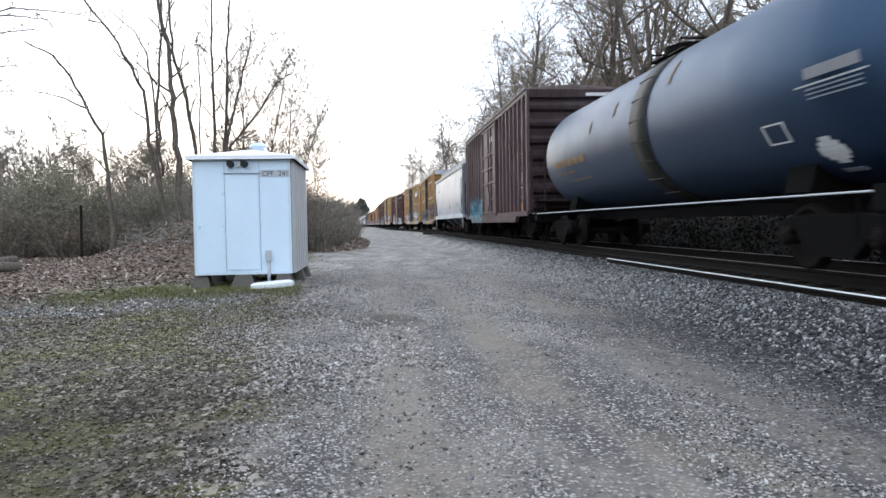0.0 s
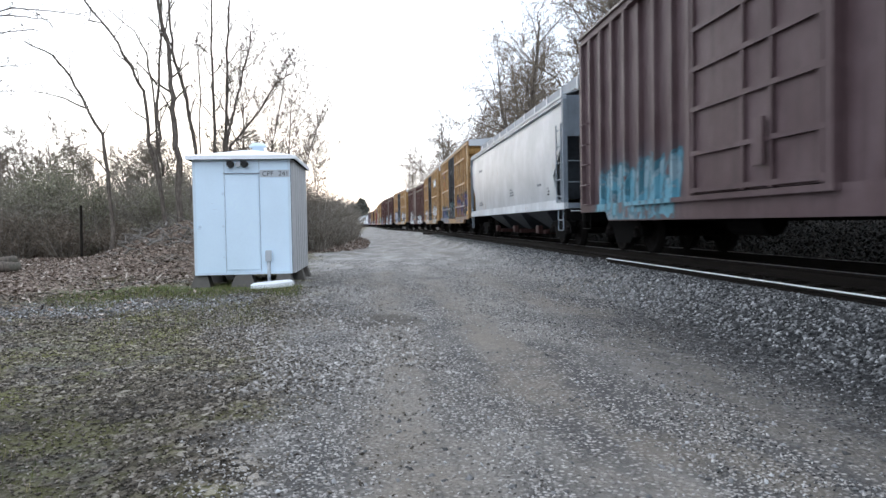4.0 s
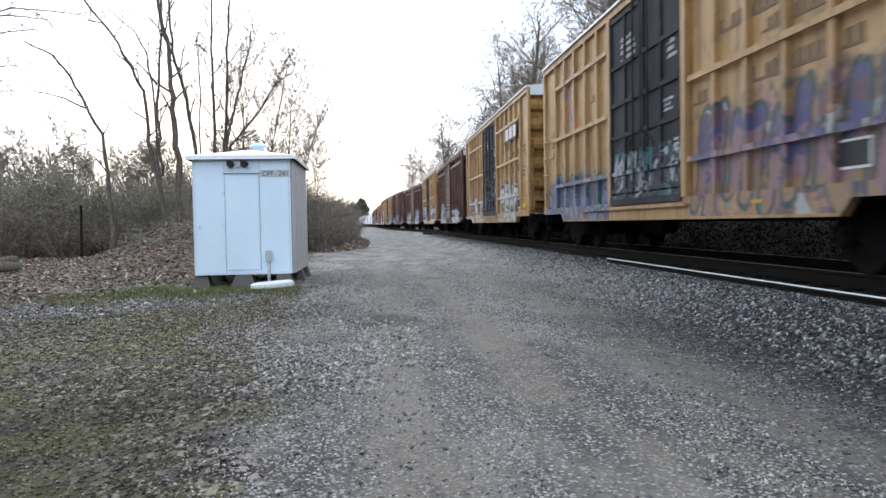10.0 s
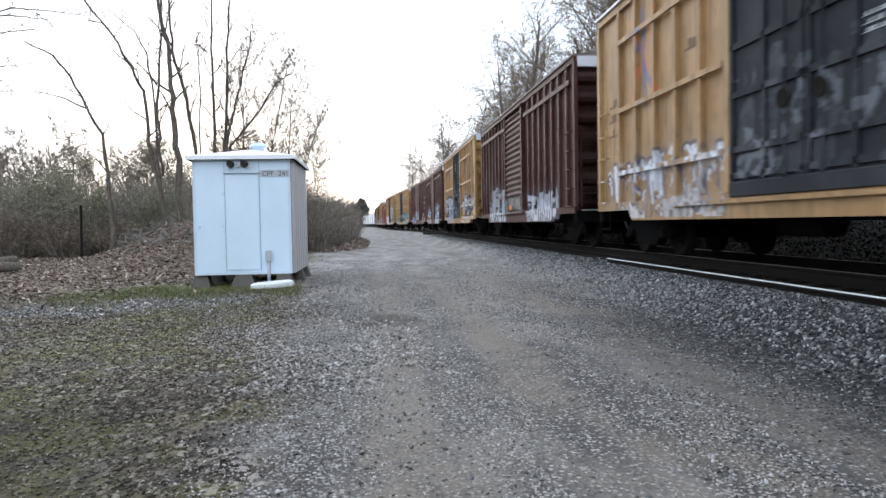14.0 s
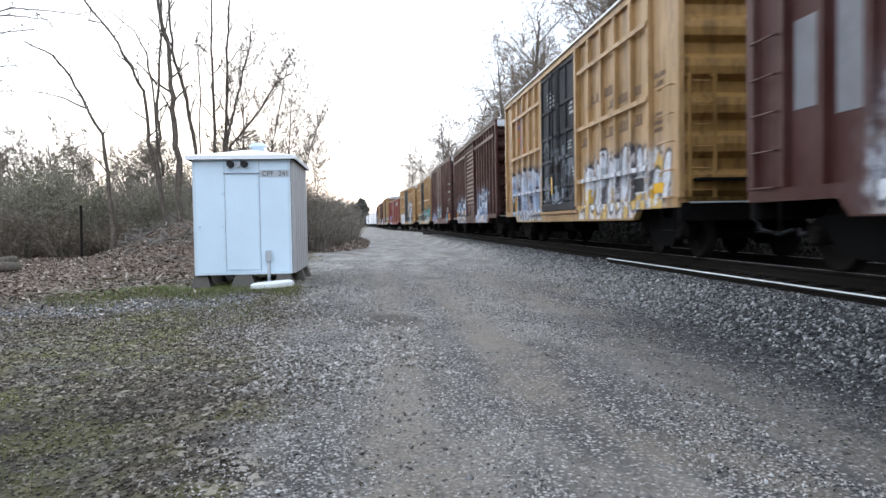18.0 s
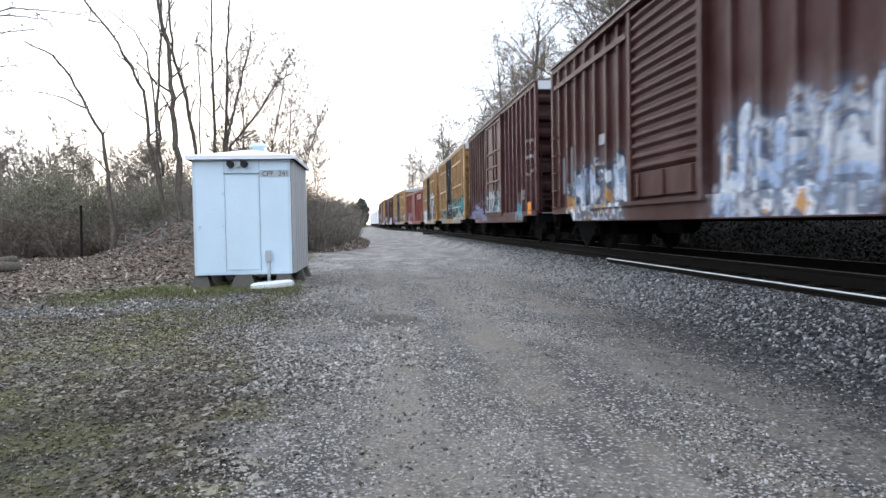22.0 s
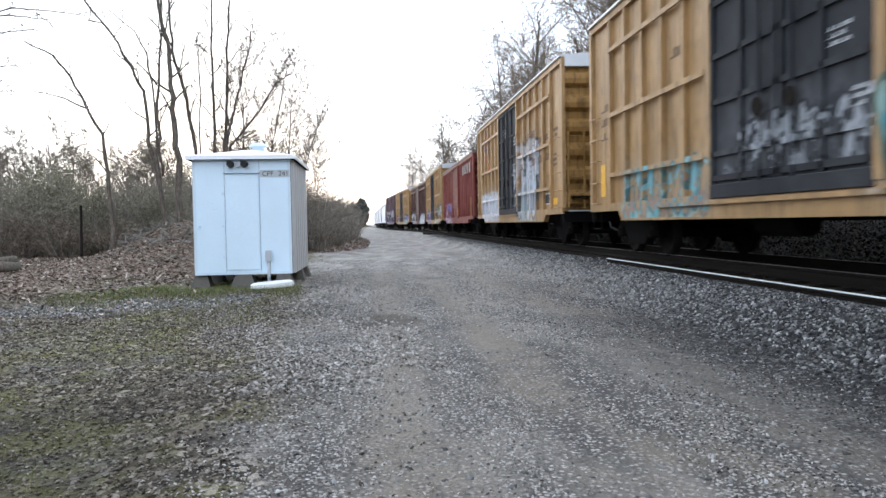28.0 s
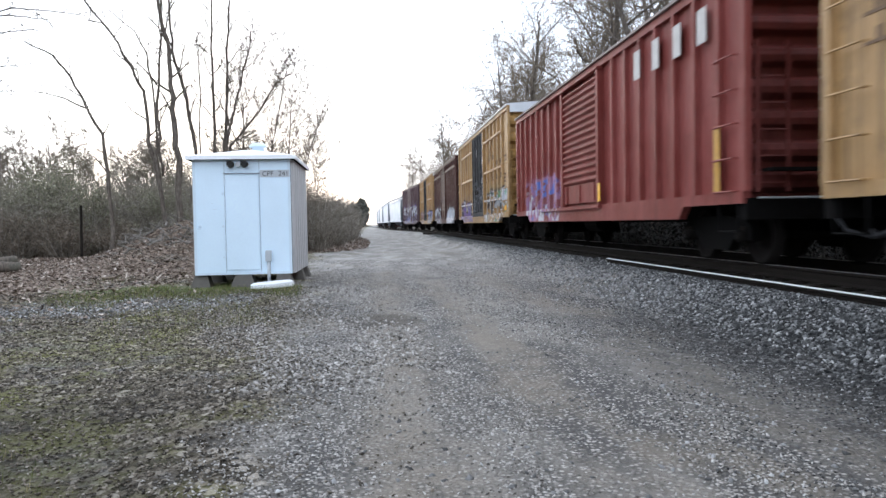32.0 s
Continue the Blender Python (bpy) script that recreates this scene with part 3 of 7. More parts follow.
def thrown(rng, n, x0, x1, y0, y1, power=1.0):
    """Places on the ground, thicker towards y0."""
    x = rng.uniform(x0, x1, n)
    y = y0 * (y1 / y0) ** (rng.uniform(0, 1, n) ** power)
    return np.column_stack([x, y, ground_z(x, y)])


def wave(p, a, b, c):
    return np.sin(p[:, 0] * a + c) * np.sin(p[:, 1] * b + 1.7 * c) + 0.5 * np.sin(p[:, 0] * a * 2.3 + p[:, 1] * b * 1.9 + c)


rng = np.random.default_rng(7)
p = thrown(rng, 105000, -3.0, 4.9, 2.6, 26, 1.0)
side = p[:, 0] + 0.07 * p[:, 1] + 0.45 * np.sin(1.3 * p[:, 1]) * np.sin(2.1 * p[:, 0])
rutted = np.min(np.abs(p[:, :1] - np.array([[0.2, 1.2, 2.52]])), axis=1) < 0.25 + 0.12 * np.sin(2.2 * p[:, 1])
keep = (wave(p, 1.1, 0.6, 0.4) + 0.5 * wave(p, 2.9, 1.1, 2.2) + rng.normal(0, 0.25, len(p)) > -0.55) & ((side + rng.normal(0, 0.22, len(p)) > -0.35) | (wave(p, 0.8, 0.5, 2.0) > 0.45)) & (~rutted | (rng.uniform(0, 1, len(p)) < 0.16))
p = p[keep]
dim = rng.uniform(0, 1, len(p)) < smooth(1.0, 3.4, p[:, 0]) * smooth(15, 8, p[:, 1])
for name, q, mat, label in (("gravel_stones", p[~dim], GRAVEL, "loose grey gravel on the lane"), ("dark_gravel", p[dim], BALLAST, "darker gravel towards the track")):
    scatter(name, STONE_V, STONE_F, q, rng.uniform(0.0045, 0.0125, len(q)) * (1 + 0.045 * q[:, 1]), mat, label, "gravel", rng, 0.6)
p = thrown(rng, 900, -0.9, 3.0, 2.6, 22, 1.0)
scatter("coarse_gravel", STONE_V, STONE_F, p, rng.uniform(0.014, 0.026, len(p)), SPILL, "scattered coarse grey stones", "gravel", rng, 0.65)
# coarser stone along the lane's open edge
p = thrown(rng, 9000, -2.6, 0.7, 5.5, 16, 1.0)
p = p[(wave(p, 1.9, 0.8, 0.9) + 0.5 * wave(p, 0.9, 0.5, 2.7) > 0.05) & (np.abs(p[:, 0] + 0.07 * p[:, 1] - 0.1) < 1.0)]
scatter("edge_gravel", STONE_V, STONE_F, p, rng.uniform(0.014, 0.03, len(p)), GRAVEL, "pale coarse gravel along the lane's edge", "gravel", rng, 0.6)
# a strip of spilled stone across the grass
p = np.column_stack([rng.uniform(-7.5, -2.0, 3400), rng.normal(12.1, 0.75, 3400)])
p[:, 1] += 0.25 * (p[:, 0] + 4)
p = np.column_stack([p, ground_z(p[:, 0], p[:, 1])])
scatter("spilled_gravel", STONE_V, STONE_F, p, rng.uniform(0.018, 0.036, len(p)), SPILL, "strip of spilled grey stones in the grass", "gravel", rng, 0.6)
u, lat = 3.2 * (60 / 3.2) ** rng.uniform(0, 1, 46000), -rng.triangular(1.0, 1.85, 3.1, 46000)
clear = ((np.abs(lat + 1.52) > 0.1) | (u > 15.3)) & (lat + rng.normal(0, 0.35, len(u)) > np.interp(u, (11, 30), (-3.1, -2.0)))
u, lat = u[clear], lat[clear]
spots = np.column_stack([TRACK_X + lat, u, ground_z(TRACK_X + lat, u)])
pale = rng.uniform(0, 1, len(u)) < 0.85 * smooth(6.5, 11, u) * smooth(-1.8, -2.3, lat)
for name, q, mat, label in (("ballast_stones", spots[~pale], BALLAST, "dark crushed stone ballast beside the track"), ("pale_ballast", spots[pale], SPILL, "paler crushed stone ballast beside the track")):
    scatter(name, STONE_V, STONE_F, q, rng.uniform(0.014, 0.034, len(q)), mat, label, "ballast", rng, 0.7)
u, lat = rng.uniform(4, 70, 9000), rng.uniform(-1.3, 2.2, 9000)
spots = np.column_stack([TRACK_X + lat, u, ground_z(TRACK_X + lat, u)])
scatter("track_ballast", STONE_V, STONE_F, spots, rng.uniform(0.025, 0.045, len(u)), SHADED_STONE, "near-black stone between the ties, train shade painted in", "ballast", rng, 0.8)
p = thrown(rng, 50000, -17.0, -1.2, 9.0, 34, 0.66)
chance = smooth(-1.5, -6.5, p[:, 0]) * (0.15 + 0.85 * smooth(12, 20, p[:, 1] - 0.7 * (p[:, 0] + 6)))
p = p[(rng.uniform(0, 1, len(p)) < chance) & ~((np.abs(p[:, 0] + 2.7) < 1.2) & (np.abs(p[:, 1] - 16.9) < 1.4))]
p[:, 2] += 0.012
scatter("fallen_leaves", LEAF_V, LEAF_F, p, rng.uniform(0.028, 0.068, len(p)), DEAD_LEAF, "dry brown fallen leaves", "leaves", rng, 0.8, 2.0)
verge = rng.uniform(34, 75, 9000)
p = np.column_stack([np.interp(verge, (34, 40, 52, 75), (-1.6, -0.4, -0.3, -1.4)) - np.abs(rng.normal(0, 1.3, 9000)), verge])
p = np.column_stack([p, ground_z(p[:, 0], p[:, 1]) + 0.012])
scatter("roadside_leaves", LEAF_V, LEAF_F, p, rng.uniform(0.05, 0.11, len(p)), DEAD_LEAF, "dry leaves along the foot of the brush", "leaves", rng, 0.8, 2.0)
p = np.column_stack([rng.uniform(-26, -7.5, 9000), rng.uniform(27, 36, 9000)])
p = np.column_stack([p, ground_z(p[:, 0], p[:, 1]) + 0.015])
scatter("thicket_leaves", LEAF_V, LEAF_F, p, rng.uniform(0.05, 0.1, len(p)), DEAD_LEAF, "dry brown leaves under the thicket", "leaves", rng, 0.8, 2.0)
# chips and scraps of bark and leaf beside the lane
p = thrown(rng, 62000, -8.0, 0.3, 2.8, 15, 0.85)
side = p[:, 0] + 0.07 * p[:, 1] + 0.45 * np.sin(1.3 * p[:, 1]) * np.sin(2.1 * p[:, 0])
p = p[(side + rng.normal(0, 0.25, len(p)) < -0.3) | (rng.uniform(0, 1, len(p)) < 0.05)]
p[:, 2] += 0.006
scatter("bark_chips", STONE_V, STONE_F, p, rng.uniform(0.004, 0.013, len(p)) * (1 + 0.08 * p[:, 1]), CHIP, "grey-brown bark chips and leaf scraps", "mulch", rng, 0.42, 2.4)
p = thrown(rng, 90000, -7.5, -0.5, 3.0, 20, 0.75)
patch = wave(p, 1.3, 0.9, 1.1) + 0.7 * wave(p, 0.55, 0.7, 4.0)
by_shed = np.exp(-((p[:, 0] + 4.2) / 2.1) ** 2 - ((p[:, 1] - 14.5) / 1.4) ** 2) + 0.7 * np.exp(-((p[:, 0] + 1.6) / 0.6) ** 2 - ((p[:, 1] - 13.8) / 1.8) ** 2)
streak = np.exp(-((p[:, 0] + 2.7) / 0.7) ** 2) * smooth(4.5, 6.0, p[:, 1])
p = p[(patch + 2.4 * by_shed + 1.1 * streak > 0.95) & (rng.uniform(0, 1, len(p)) < 0.22 + by_shed) & (p[:, 0] < -0.4 - 0.07 * p[:, 1])]
scatter("grass_blades", BLADE_V, BLADE_F, p, rng.uniform(0.025, 0.055, len(p)) * (1 + 0.05 * p[:, 1]), GRASS, "short sparse green grass", "grass", rng, 1.0, 2.0)

# ---- the railway track ----
track = thing("railway_track", "steel rails on dark creosoted ties in ballast", "track", kind="structure")


def rail_profile(lat, z, w=0.037):
    return [(lat - 0.07, z - 0.17), (lat + 0.07, z - 0.17), (lat + 0.07, z - 0.155), (lat + 0.012, z - 0.13), (lat + 0.012, z - 0.045),
            (lat + w, z - 0.03), (lat + w, z - 0.006), (lat + w - 0.008, z), (lat - w + 0.008, z), (lat - w, z - 0.006), (lat - w, z - 0.03),
            (lat - 0.012, z - 0.045), (lat - 0.012, z - 0.13), (lat - 0.07, z - 0.155)]


def swept(profile, us):
    g1, n = Geo(), len(profile)
    for u1 in us:
        for lat1, z1 in profile:
            px, py, _ = along(u1, lat1)
            g1.v.append((px, py, z1))
    for i in range(len(us) - 1):
        for k in range(n):
            g1.f.append((i * n + k, i * n + (k + 1) % n, (i + 1) * n + (k + 1) % n, (i + 1) * n + k))
    g1.f += [tuple(range(n)), tuple(range(len(g1.v) - n, len(g1.v)))[::-1]]
    return g1


US = [-300.0, -40.0] + [float(q) for q in range(0, 70, 10)] + [70.0 + 4 * q for q in range(0, 90)]
for lat in (-0.755, 0.755):
    r = part("rail", swept(rail_profile(lat, RAIL_Z), US), STEEL_RUST, track)
    top = [(lat - 0.029, RAIL_Z - 0.002), (lat - 0.029, RAIL_Z - 0.006), (lat + 0.029, RAIL_Z - 0.006), (lat + 0.029, RAIL_Z + 0.003), (lat - 0.029, RAIL_Z + 0.003)]
    part("running_surface", swept(top[1:], US), RAIL_TOP, r, "polished top of the rail")
tie_mesh = Geo().box(-1.3, 1.3, -0.115, 0.115, -0.18, 0.0, 0.012).mesh("tie", TIE)
plate_mesh = Geo().box(-0.93, -0.58, -0.09, 0.09, 0.0, 0.012).box(0.58, 0.93, -0.09, 0.09, 0.0, 0.012).mesh("tie_plate", STEEL_RUST)
rnd = random.Random(3)
for k in range(290):
    px, py, b = along(2.0 + 0.52 * k)
    t = part("tie", tie_mesh, None, track)
    t.matrix_basis = pose(px, py, RAIL_Z - 0.172 + rnd.uniform(-0.012, 0.0), 0, rnd.uniform(-0.4, 0.4), math.degrees(b) + rnd.uniform(-1, 1))
    if k < 130:
        q = part("tie_plate", plate_mesh, None, t)
# a spare rail that lies along the tie ends
spare = thing("spare_rail", "single worn steel rail lying loose along the tie ends", "rail")
zs = 0.445
sp = [(-1.52 + (p1 - 0.0), z1) for p1, z1 in rail_profile(0.0, zs)]
part("rail_body", swept(sp, [-20.0, 0.0, 8.0, 15.2]), STEEL_RUST, spare, "rusty brown rail web and foot")
# the head's shine is painted on, not reflected
part("rail_head", swept([(-1.552, zs - 0.03), (-1.488, zs - 0.03), (-1.486, zs + 0.002), (-1.492, zs + 0.005), (-1.548, zs + 0.005), (-1.554, zs + 0.002)], [-20.0, 0.0, 8.0, 15.2]), RAIL_GLINT, spare, "rail head with its steel glint painted pale")

# ---- the signal hut ----
# white paint with the blue of the sky's light put into its colour
HUT_WHITE = plain("hut_paint", (0.72, 0.87, 0.99), 0.4, 0, 0.08, 1.1, 25, 0.002, 0.5)
ROOF_WHITE = plain("hut_roof_paint", (0.9, 0.92, 0.94), 0.5, 0, 0.06, 1.4, 25, 0.002)
HUT_TRIM = plain("hut_trim", (0.66, 0.78, 0.88), 0.5, 0, 0.08, 3, 30, 0.002)
# the side's shade is painted: near-black grooves between greyer ribs
HUT_GROOVE = plain("hut_groove_shade", (0.06, 0.06, 0.062), 0.7, 0.0, 0.2, 1.5, 30, 0.002)
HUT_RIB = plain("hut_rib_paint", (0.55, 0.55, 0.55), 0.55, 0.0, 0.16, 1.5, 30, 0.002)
CONCRETE = plain("concrete", (0.115, 0.105, 0.092), 0.9, 0, 0.4, 6, 60, 0.006)
DARK_GAP = plain("dark_void", (0.02, 0.02, 0.02), 0.9, 0, 0.2)
SEAM = plain("seam_sealant", (0.22, 0.25, 0.29), 0.7, 0, 0.2, 5, 60)
GREY_BOX = plain("grey_enamel", (0.5, 0.53, 0.56), 0.45, 0.1, 0.12, 5, 60)


def signal_hut():
    hut = thing("signal_hut", "white painted sheet-metal railway signal hut on concrete blocks", "hut", pose(-2.74, 16.94, 0))
    w, l, z0, z1, back = 1.0, 1.24, 0.25, 2.66, 2.0
    part("front_wall", Geo().box(-w, w, -l, -l + 0.05, z0, z1, 0.006), HUT_WHITE, hut)
    part("back_wall", Geo().box(-w, w, back - 0.05, back, z0, z1, 0.006), HUT_WHITE, hut)
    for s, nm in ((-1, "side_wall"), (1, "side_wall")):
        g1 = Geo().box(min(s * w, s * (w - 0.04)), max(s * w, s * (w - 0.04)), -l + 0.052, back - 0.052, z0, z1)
        side = part(nm, g1, HUT_GROOVE, hut, "corrugated metal side, groove shade painted near black")
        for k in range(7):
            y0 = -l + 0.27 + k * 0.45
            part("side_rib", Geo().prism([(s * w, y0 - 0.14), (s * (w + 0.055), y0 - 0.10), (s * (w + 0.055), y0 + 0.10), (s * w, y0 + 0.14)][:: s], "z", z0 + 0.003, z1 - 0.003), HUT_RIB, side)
    # near-black floor paints the shade in the gap under the hut
    part("floor", Geo().box(-w + 0.045, w - 0.045, -l + 0.052, back - 0.052, z0 + 0.004, z0 + 0.1), STEEL_DARK, hut)
    for x in (-w, w - 0.05):
        part("corner_trim", Geo().box(x - 0.004, x + 0.054, -l - 0.008, -l - 0.001, z0, z1), HUT_TRIM, hut)
    part("bottom_trim", Geo().box(-w + 0.056, w - 0.056, -l - 0.009, -l - 0.001, z0, z0 + 0.05), HUT_TRIM, hut)
    door = part("door", Geo().box(-0.345, 0.345, -l - 0.022, -l - 0.002, z0 + 0.10, z0 + 2.10, 0.006), HUT_WHITE, hut, "narrow white metal door, shut")
    part("door_drip", Geo().box(-0.37, 0.37, -l - 0.036, -l - 0.001, z0 + 2.112, z0 + 2.13), SEAM, door)
    for z in (0.55, 1.25, 1.95):
        part("hinge", Geo().box(-0.375, -0.33, -l - 0.034, -l - 0.023, z0 + z - 0.05, z0 + z + 0.05), HUT_TRIM, door)
    part("seam", Geo().box(-0.362, -0.356, -l - 0.006, -l - 0.001, z0 + 0.06, z1 - 0.02), SEAM, hut)
    part("seam", Geo().box(0.356, 0.362, -l - 0.006, -l - 0.001, z0 + 0.06, z1 - 0.02), SEAM, hut)
    part("latch", Geo().box(-0.93, -0.86, -l - 0.03, -l - 0.002, z0 + 0.96, z0 + 0.99), HUT_TRIM, hut)
    part("latch", Geo().box(-0.61, -0.53, -l - 0.02, -l - 0.002, z0 + 1.37, z0 + 1.385), HUT_TRIM, hut)
    # roof: a shallow hip with a turned-down edge and a round vent
    e = 0.125
    a, b = (-w - e, -l - e), (w + e, back + e)
    zr = z1 + 0.03
    g1 = Geo()
    for q, zz in ((0.0, zr - 0.03), (0.0, zr + 0.05), (0.6, zr + 0.17), (0.98, zr + 0.25)):
        x0, y0, x1, y1 = a[0] + q, a[1] + q, b[0] - q, b[1] - q
        g1.v += [(x0, y0, zz), (x1, y0, zz), (x1, y1, zz), (x0, y1, zz)]
    g1.f = [(3, 2, 1, 0)] + [(4 * k + i, 4 * k + (i + 1) % 4, 4 * k + 4 + (i + 1) % 4, 4 * k + 4 + i) for k in range(3) for i in range(4)] + [(12, 13, 14, 15)]
    roof = part("roof", g1, ROOF_WHITE, hut, "shallow white sheet-metal roof with an overhang")
    # thin near-black sheet paints the shadow line under the eave
    part("soffit", Geo().box(-w - e + 0.02, w + e - 0.02, -l - e + 0.02, back + e - 0.02, z1 + 0.002, zr - 0.032), STEEL_DARK, roof)
    vent = part("roof_vent", Geo().turned([(zr + 0.25, 0.13), (zr + 0.36, 0.13), (zr + 0.362, 0.2), (zr + 0.40, 0.2), (zr + 0.46, 0.12), (zr + 0.47, 0.0)], "z", (0.15, 0.1, 0)), HUT_TRIM, hut, "small round white roof ventilator", smoothed=True)
    # two dark lamp heads and a round fitting over the door
    for x in (-0.265, 0.02):
        lamp = part("floodlight", Geo().turned([(-0.16, 0.0), (-0.16, 0.065), (-0.05, 0.075), (0.0, 0.04)], "y", (x + 0.03 + 0.02, -l - 0.0, z1 - 0.10), 14), DARK_GAP, hut, "small dark lamp head")
        part("bracket", Geo().box(x - 0.03, x + 0.01, -l - 0.09, -l - 0.002, z1 - 0.06, z1 - 0.03), DARK_GAP, lamp)
    part("junction_box", Geo().turned([(-0.06, 0.0), (-0.06, 0.055), (0.0, 0.06)], "y", (-0.065, -l, z1 - 0.1), 14), GREY_BOX, hut, "round grey electrical box")
    # name board
    board = part("name_board", Geo().box(0.375, 0.99, -l - 0.012, -l - 0.003, z1 - 0.37, z1 - 0.22), GREY_BOX, hut, "narrow pale sign with dark characters")
    for text, x in (("CPF", 0.42), ("241", 0.76)):
        cu = bpy.data.curves.new("lettering", "FONT")
        cu.body, cu.size, cu.extrude = text, 0.14, 0.001
        ob = new("lettering", cu)
        ob.data.materials.append(STENCIL_BLACK)
        me = bpy.data.meshes.new_from_object(ob)
        bpy.data.objects.remove(ob)
        ob = new("lettering", me)
        ob.parent = board
        ob.matrix_basis = pose(x, -l - 0.014, z1 - 0.345, 90)
    # conduit, meter and the blocks
    pipe = part("conduit", Geo().tube([(0.52, -l - 0.05, 0.0), (0.52, -l - 0.05, z0 + 0.3)], 0.035, 10), GREY_BOX, hut, "grey conduit pipe", smoothed=True)
    part("meter_box", Geo().box(0.46, 0.58, -l - 0.13, -l - 0.003, z0 + 0.27, z0 + 0.5, 0.012), GREY_BOX, hut, "small grey meter box")
    for x, z, r1 in ((-0.62, 1.75, 0.012), (-0.88, 1.28, 0.03), (-0.40, 1.27, 0.022), (-0.40, 1.95, 0.02), (0.24, 1.27, 0.02), (-0.40, 0.62, 0.02)):
        part("rivet_plate", Geo().turned([(-l - 0.016, 0.0), (-l - 0.014, r1), (-l - 0.002, r1 * 1.2)], "y", (x, 0, z0 + z - 0.25), 10), HUT_TRIM, hut)
    for x, y, s in ((-0.9, -1.05, 1), (-0.02, -1.1, 1.25), (0.82, -1.1, 1.0), (0.93, 0.3, 1.0), (0.93, 1.6, 1.0), (-0.9, 0.3, 1), (-0.9, 1.6, 1)):
        g1 = Geo()
        lo, hi = 0.21 * s, 0.13 * s
        g1.v = [(x - lo, y - 0.24, 0.0 - 0.03), (x + lo, y - 0.24, -0.03), (x + lo, y + 0.24, -0.03), (x - lo, y + 0.24, -0.03),
                (x - hi, y - 0.13, z0), (x + hi, y - 0.13, z0), (x + hi, y + 0.13, z0), (x - hi, y + 0.13, z0)]
        g1.f = [(3, 2, 1, 0), (4, 5, 6, 7), (0, 1, 5, 4), (1, 2, 6, 5), (2, 3, 7, 6), (3, 0, 4, 7)]
        part("foundation_block", g1, CONCRETE, hut, "weathered concrete foundation block")
    return hut


signal_hut()
# a white splash slab in front of the conduit
g = Geo()
ring = [(math.cos(k * math.pi / 8), math.sin(k * math.pi / 8)) for k in range(16)]
zz = float(ground_z(-2.12, 15.35))
for q, z in ((1.0, -0.1), (1.0, 0.05), (0.86, 0.09)):
    g.v += [(-2.12 + 0.44 * q * c * (1 + 0.12 * s), 15.38 + 0.2 * q * s + 0.05 * c, zz + z + 0.035 + 0.025 * c) for c, s in ring]
g.f = [(16 * k + i, 16 * k + (i + 1) % 16, 16 * k + 16 + (i + 1) % 16, 16 * k + 16 + i) for k in range(2) for i in range(16)] + [tuple(range(32, 48))]
single("splash_slab", g, ROOF_WHITE, "low white rounded slab on the grass before the hut", "slab", smoothed=False)

# ---- rail cars; a car's space: y along the track (front at -y), z from the rail top, the lane's side at -x ----
HALF_W = 1.55
POOL = {}


def pooled(key, make, mat, smoothed=False):
    """Meshes that alike cars share."""
    if (key, mat.name) not in POOL:
        POOL[key, mat.name] = make().mesh(key[0], mat, smoothed)
    return POOL[key, mat.name]


def wheelset_geo():
    g1 = Geo()
    for s in (-1, 1):
        p1 = [(0.0, 0.09), (0.0, 0.16), (0.03, 0.2), (0.03, 0.36), (-0.02, 0.385), (-0.02, 0.44), (0.015, 0.445), (0.03, 0.42), (0.12, 0.415), (0.12, 0.36), (0.07, 0.34), (0.07, 0.2), (0.12, 0.16), (0.12, 0.09)]
        g1.turned([(s * (0.715 + d), r) for d, r in p1], "x", (0, 0, 0), 22)
        g1.turned([(s * 0.83, 0.09), (s * 1.03, 0.085), (s * 1.16, 0.1), (s * 1.18, 0.09), (s * 1.18, 0.0)], "x", (0, 0, 0), 12)
    g1.turned([(-0.72, 0.085), (0.72, 0.085)], "x", (0, 0, 0), 10)
    for k in range(3):
        a1 = k * 2.094
        g1.box(-1.195, -1.178, 0.05 * math.cos(a1) - 0.015, 0.05 * math.cos(a1) + 0.015, 0.05 * math.sin(a1) - 0.015, 0.05 * math.sin(a1) + 0.015)
    return g1


def side_frame_geo(s):
    out = [(-1.13, 0.36), (-1.13, 0.56), (-0.95, 0.66), (-0.45, 0.72), (0.45, 0.72), (0.95, 0.66), (1.13, 0.56), (1.13, 0.36), (1.02, 0.36), (0.98, 0.5), (0.72, 0.52),
           (0.66, 0.42), (0.42, 0.2), (-0.42, 0.2), (-0.66, 0.42), (-0.72, 0.52), (-0.98, 0.5), (-1.02, 0.36)]
    a1, b1 = sorted((s * 0.93, s * 1.1))
    g1 = Geo().prism(out, "x", a1, b1)
    return g1


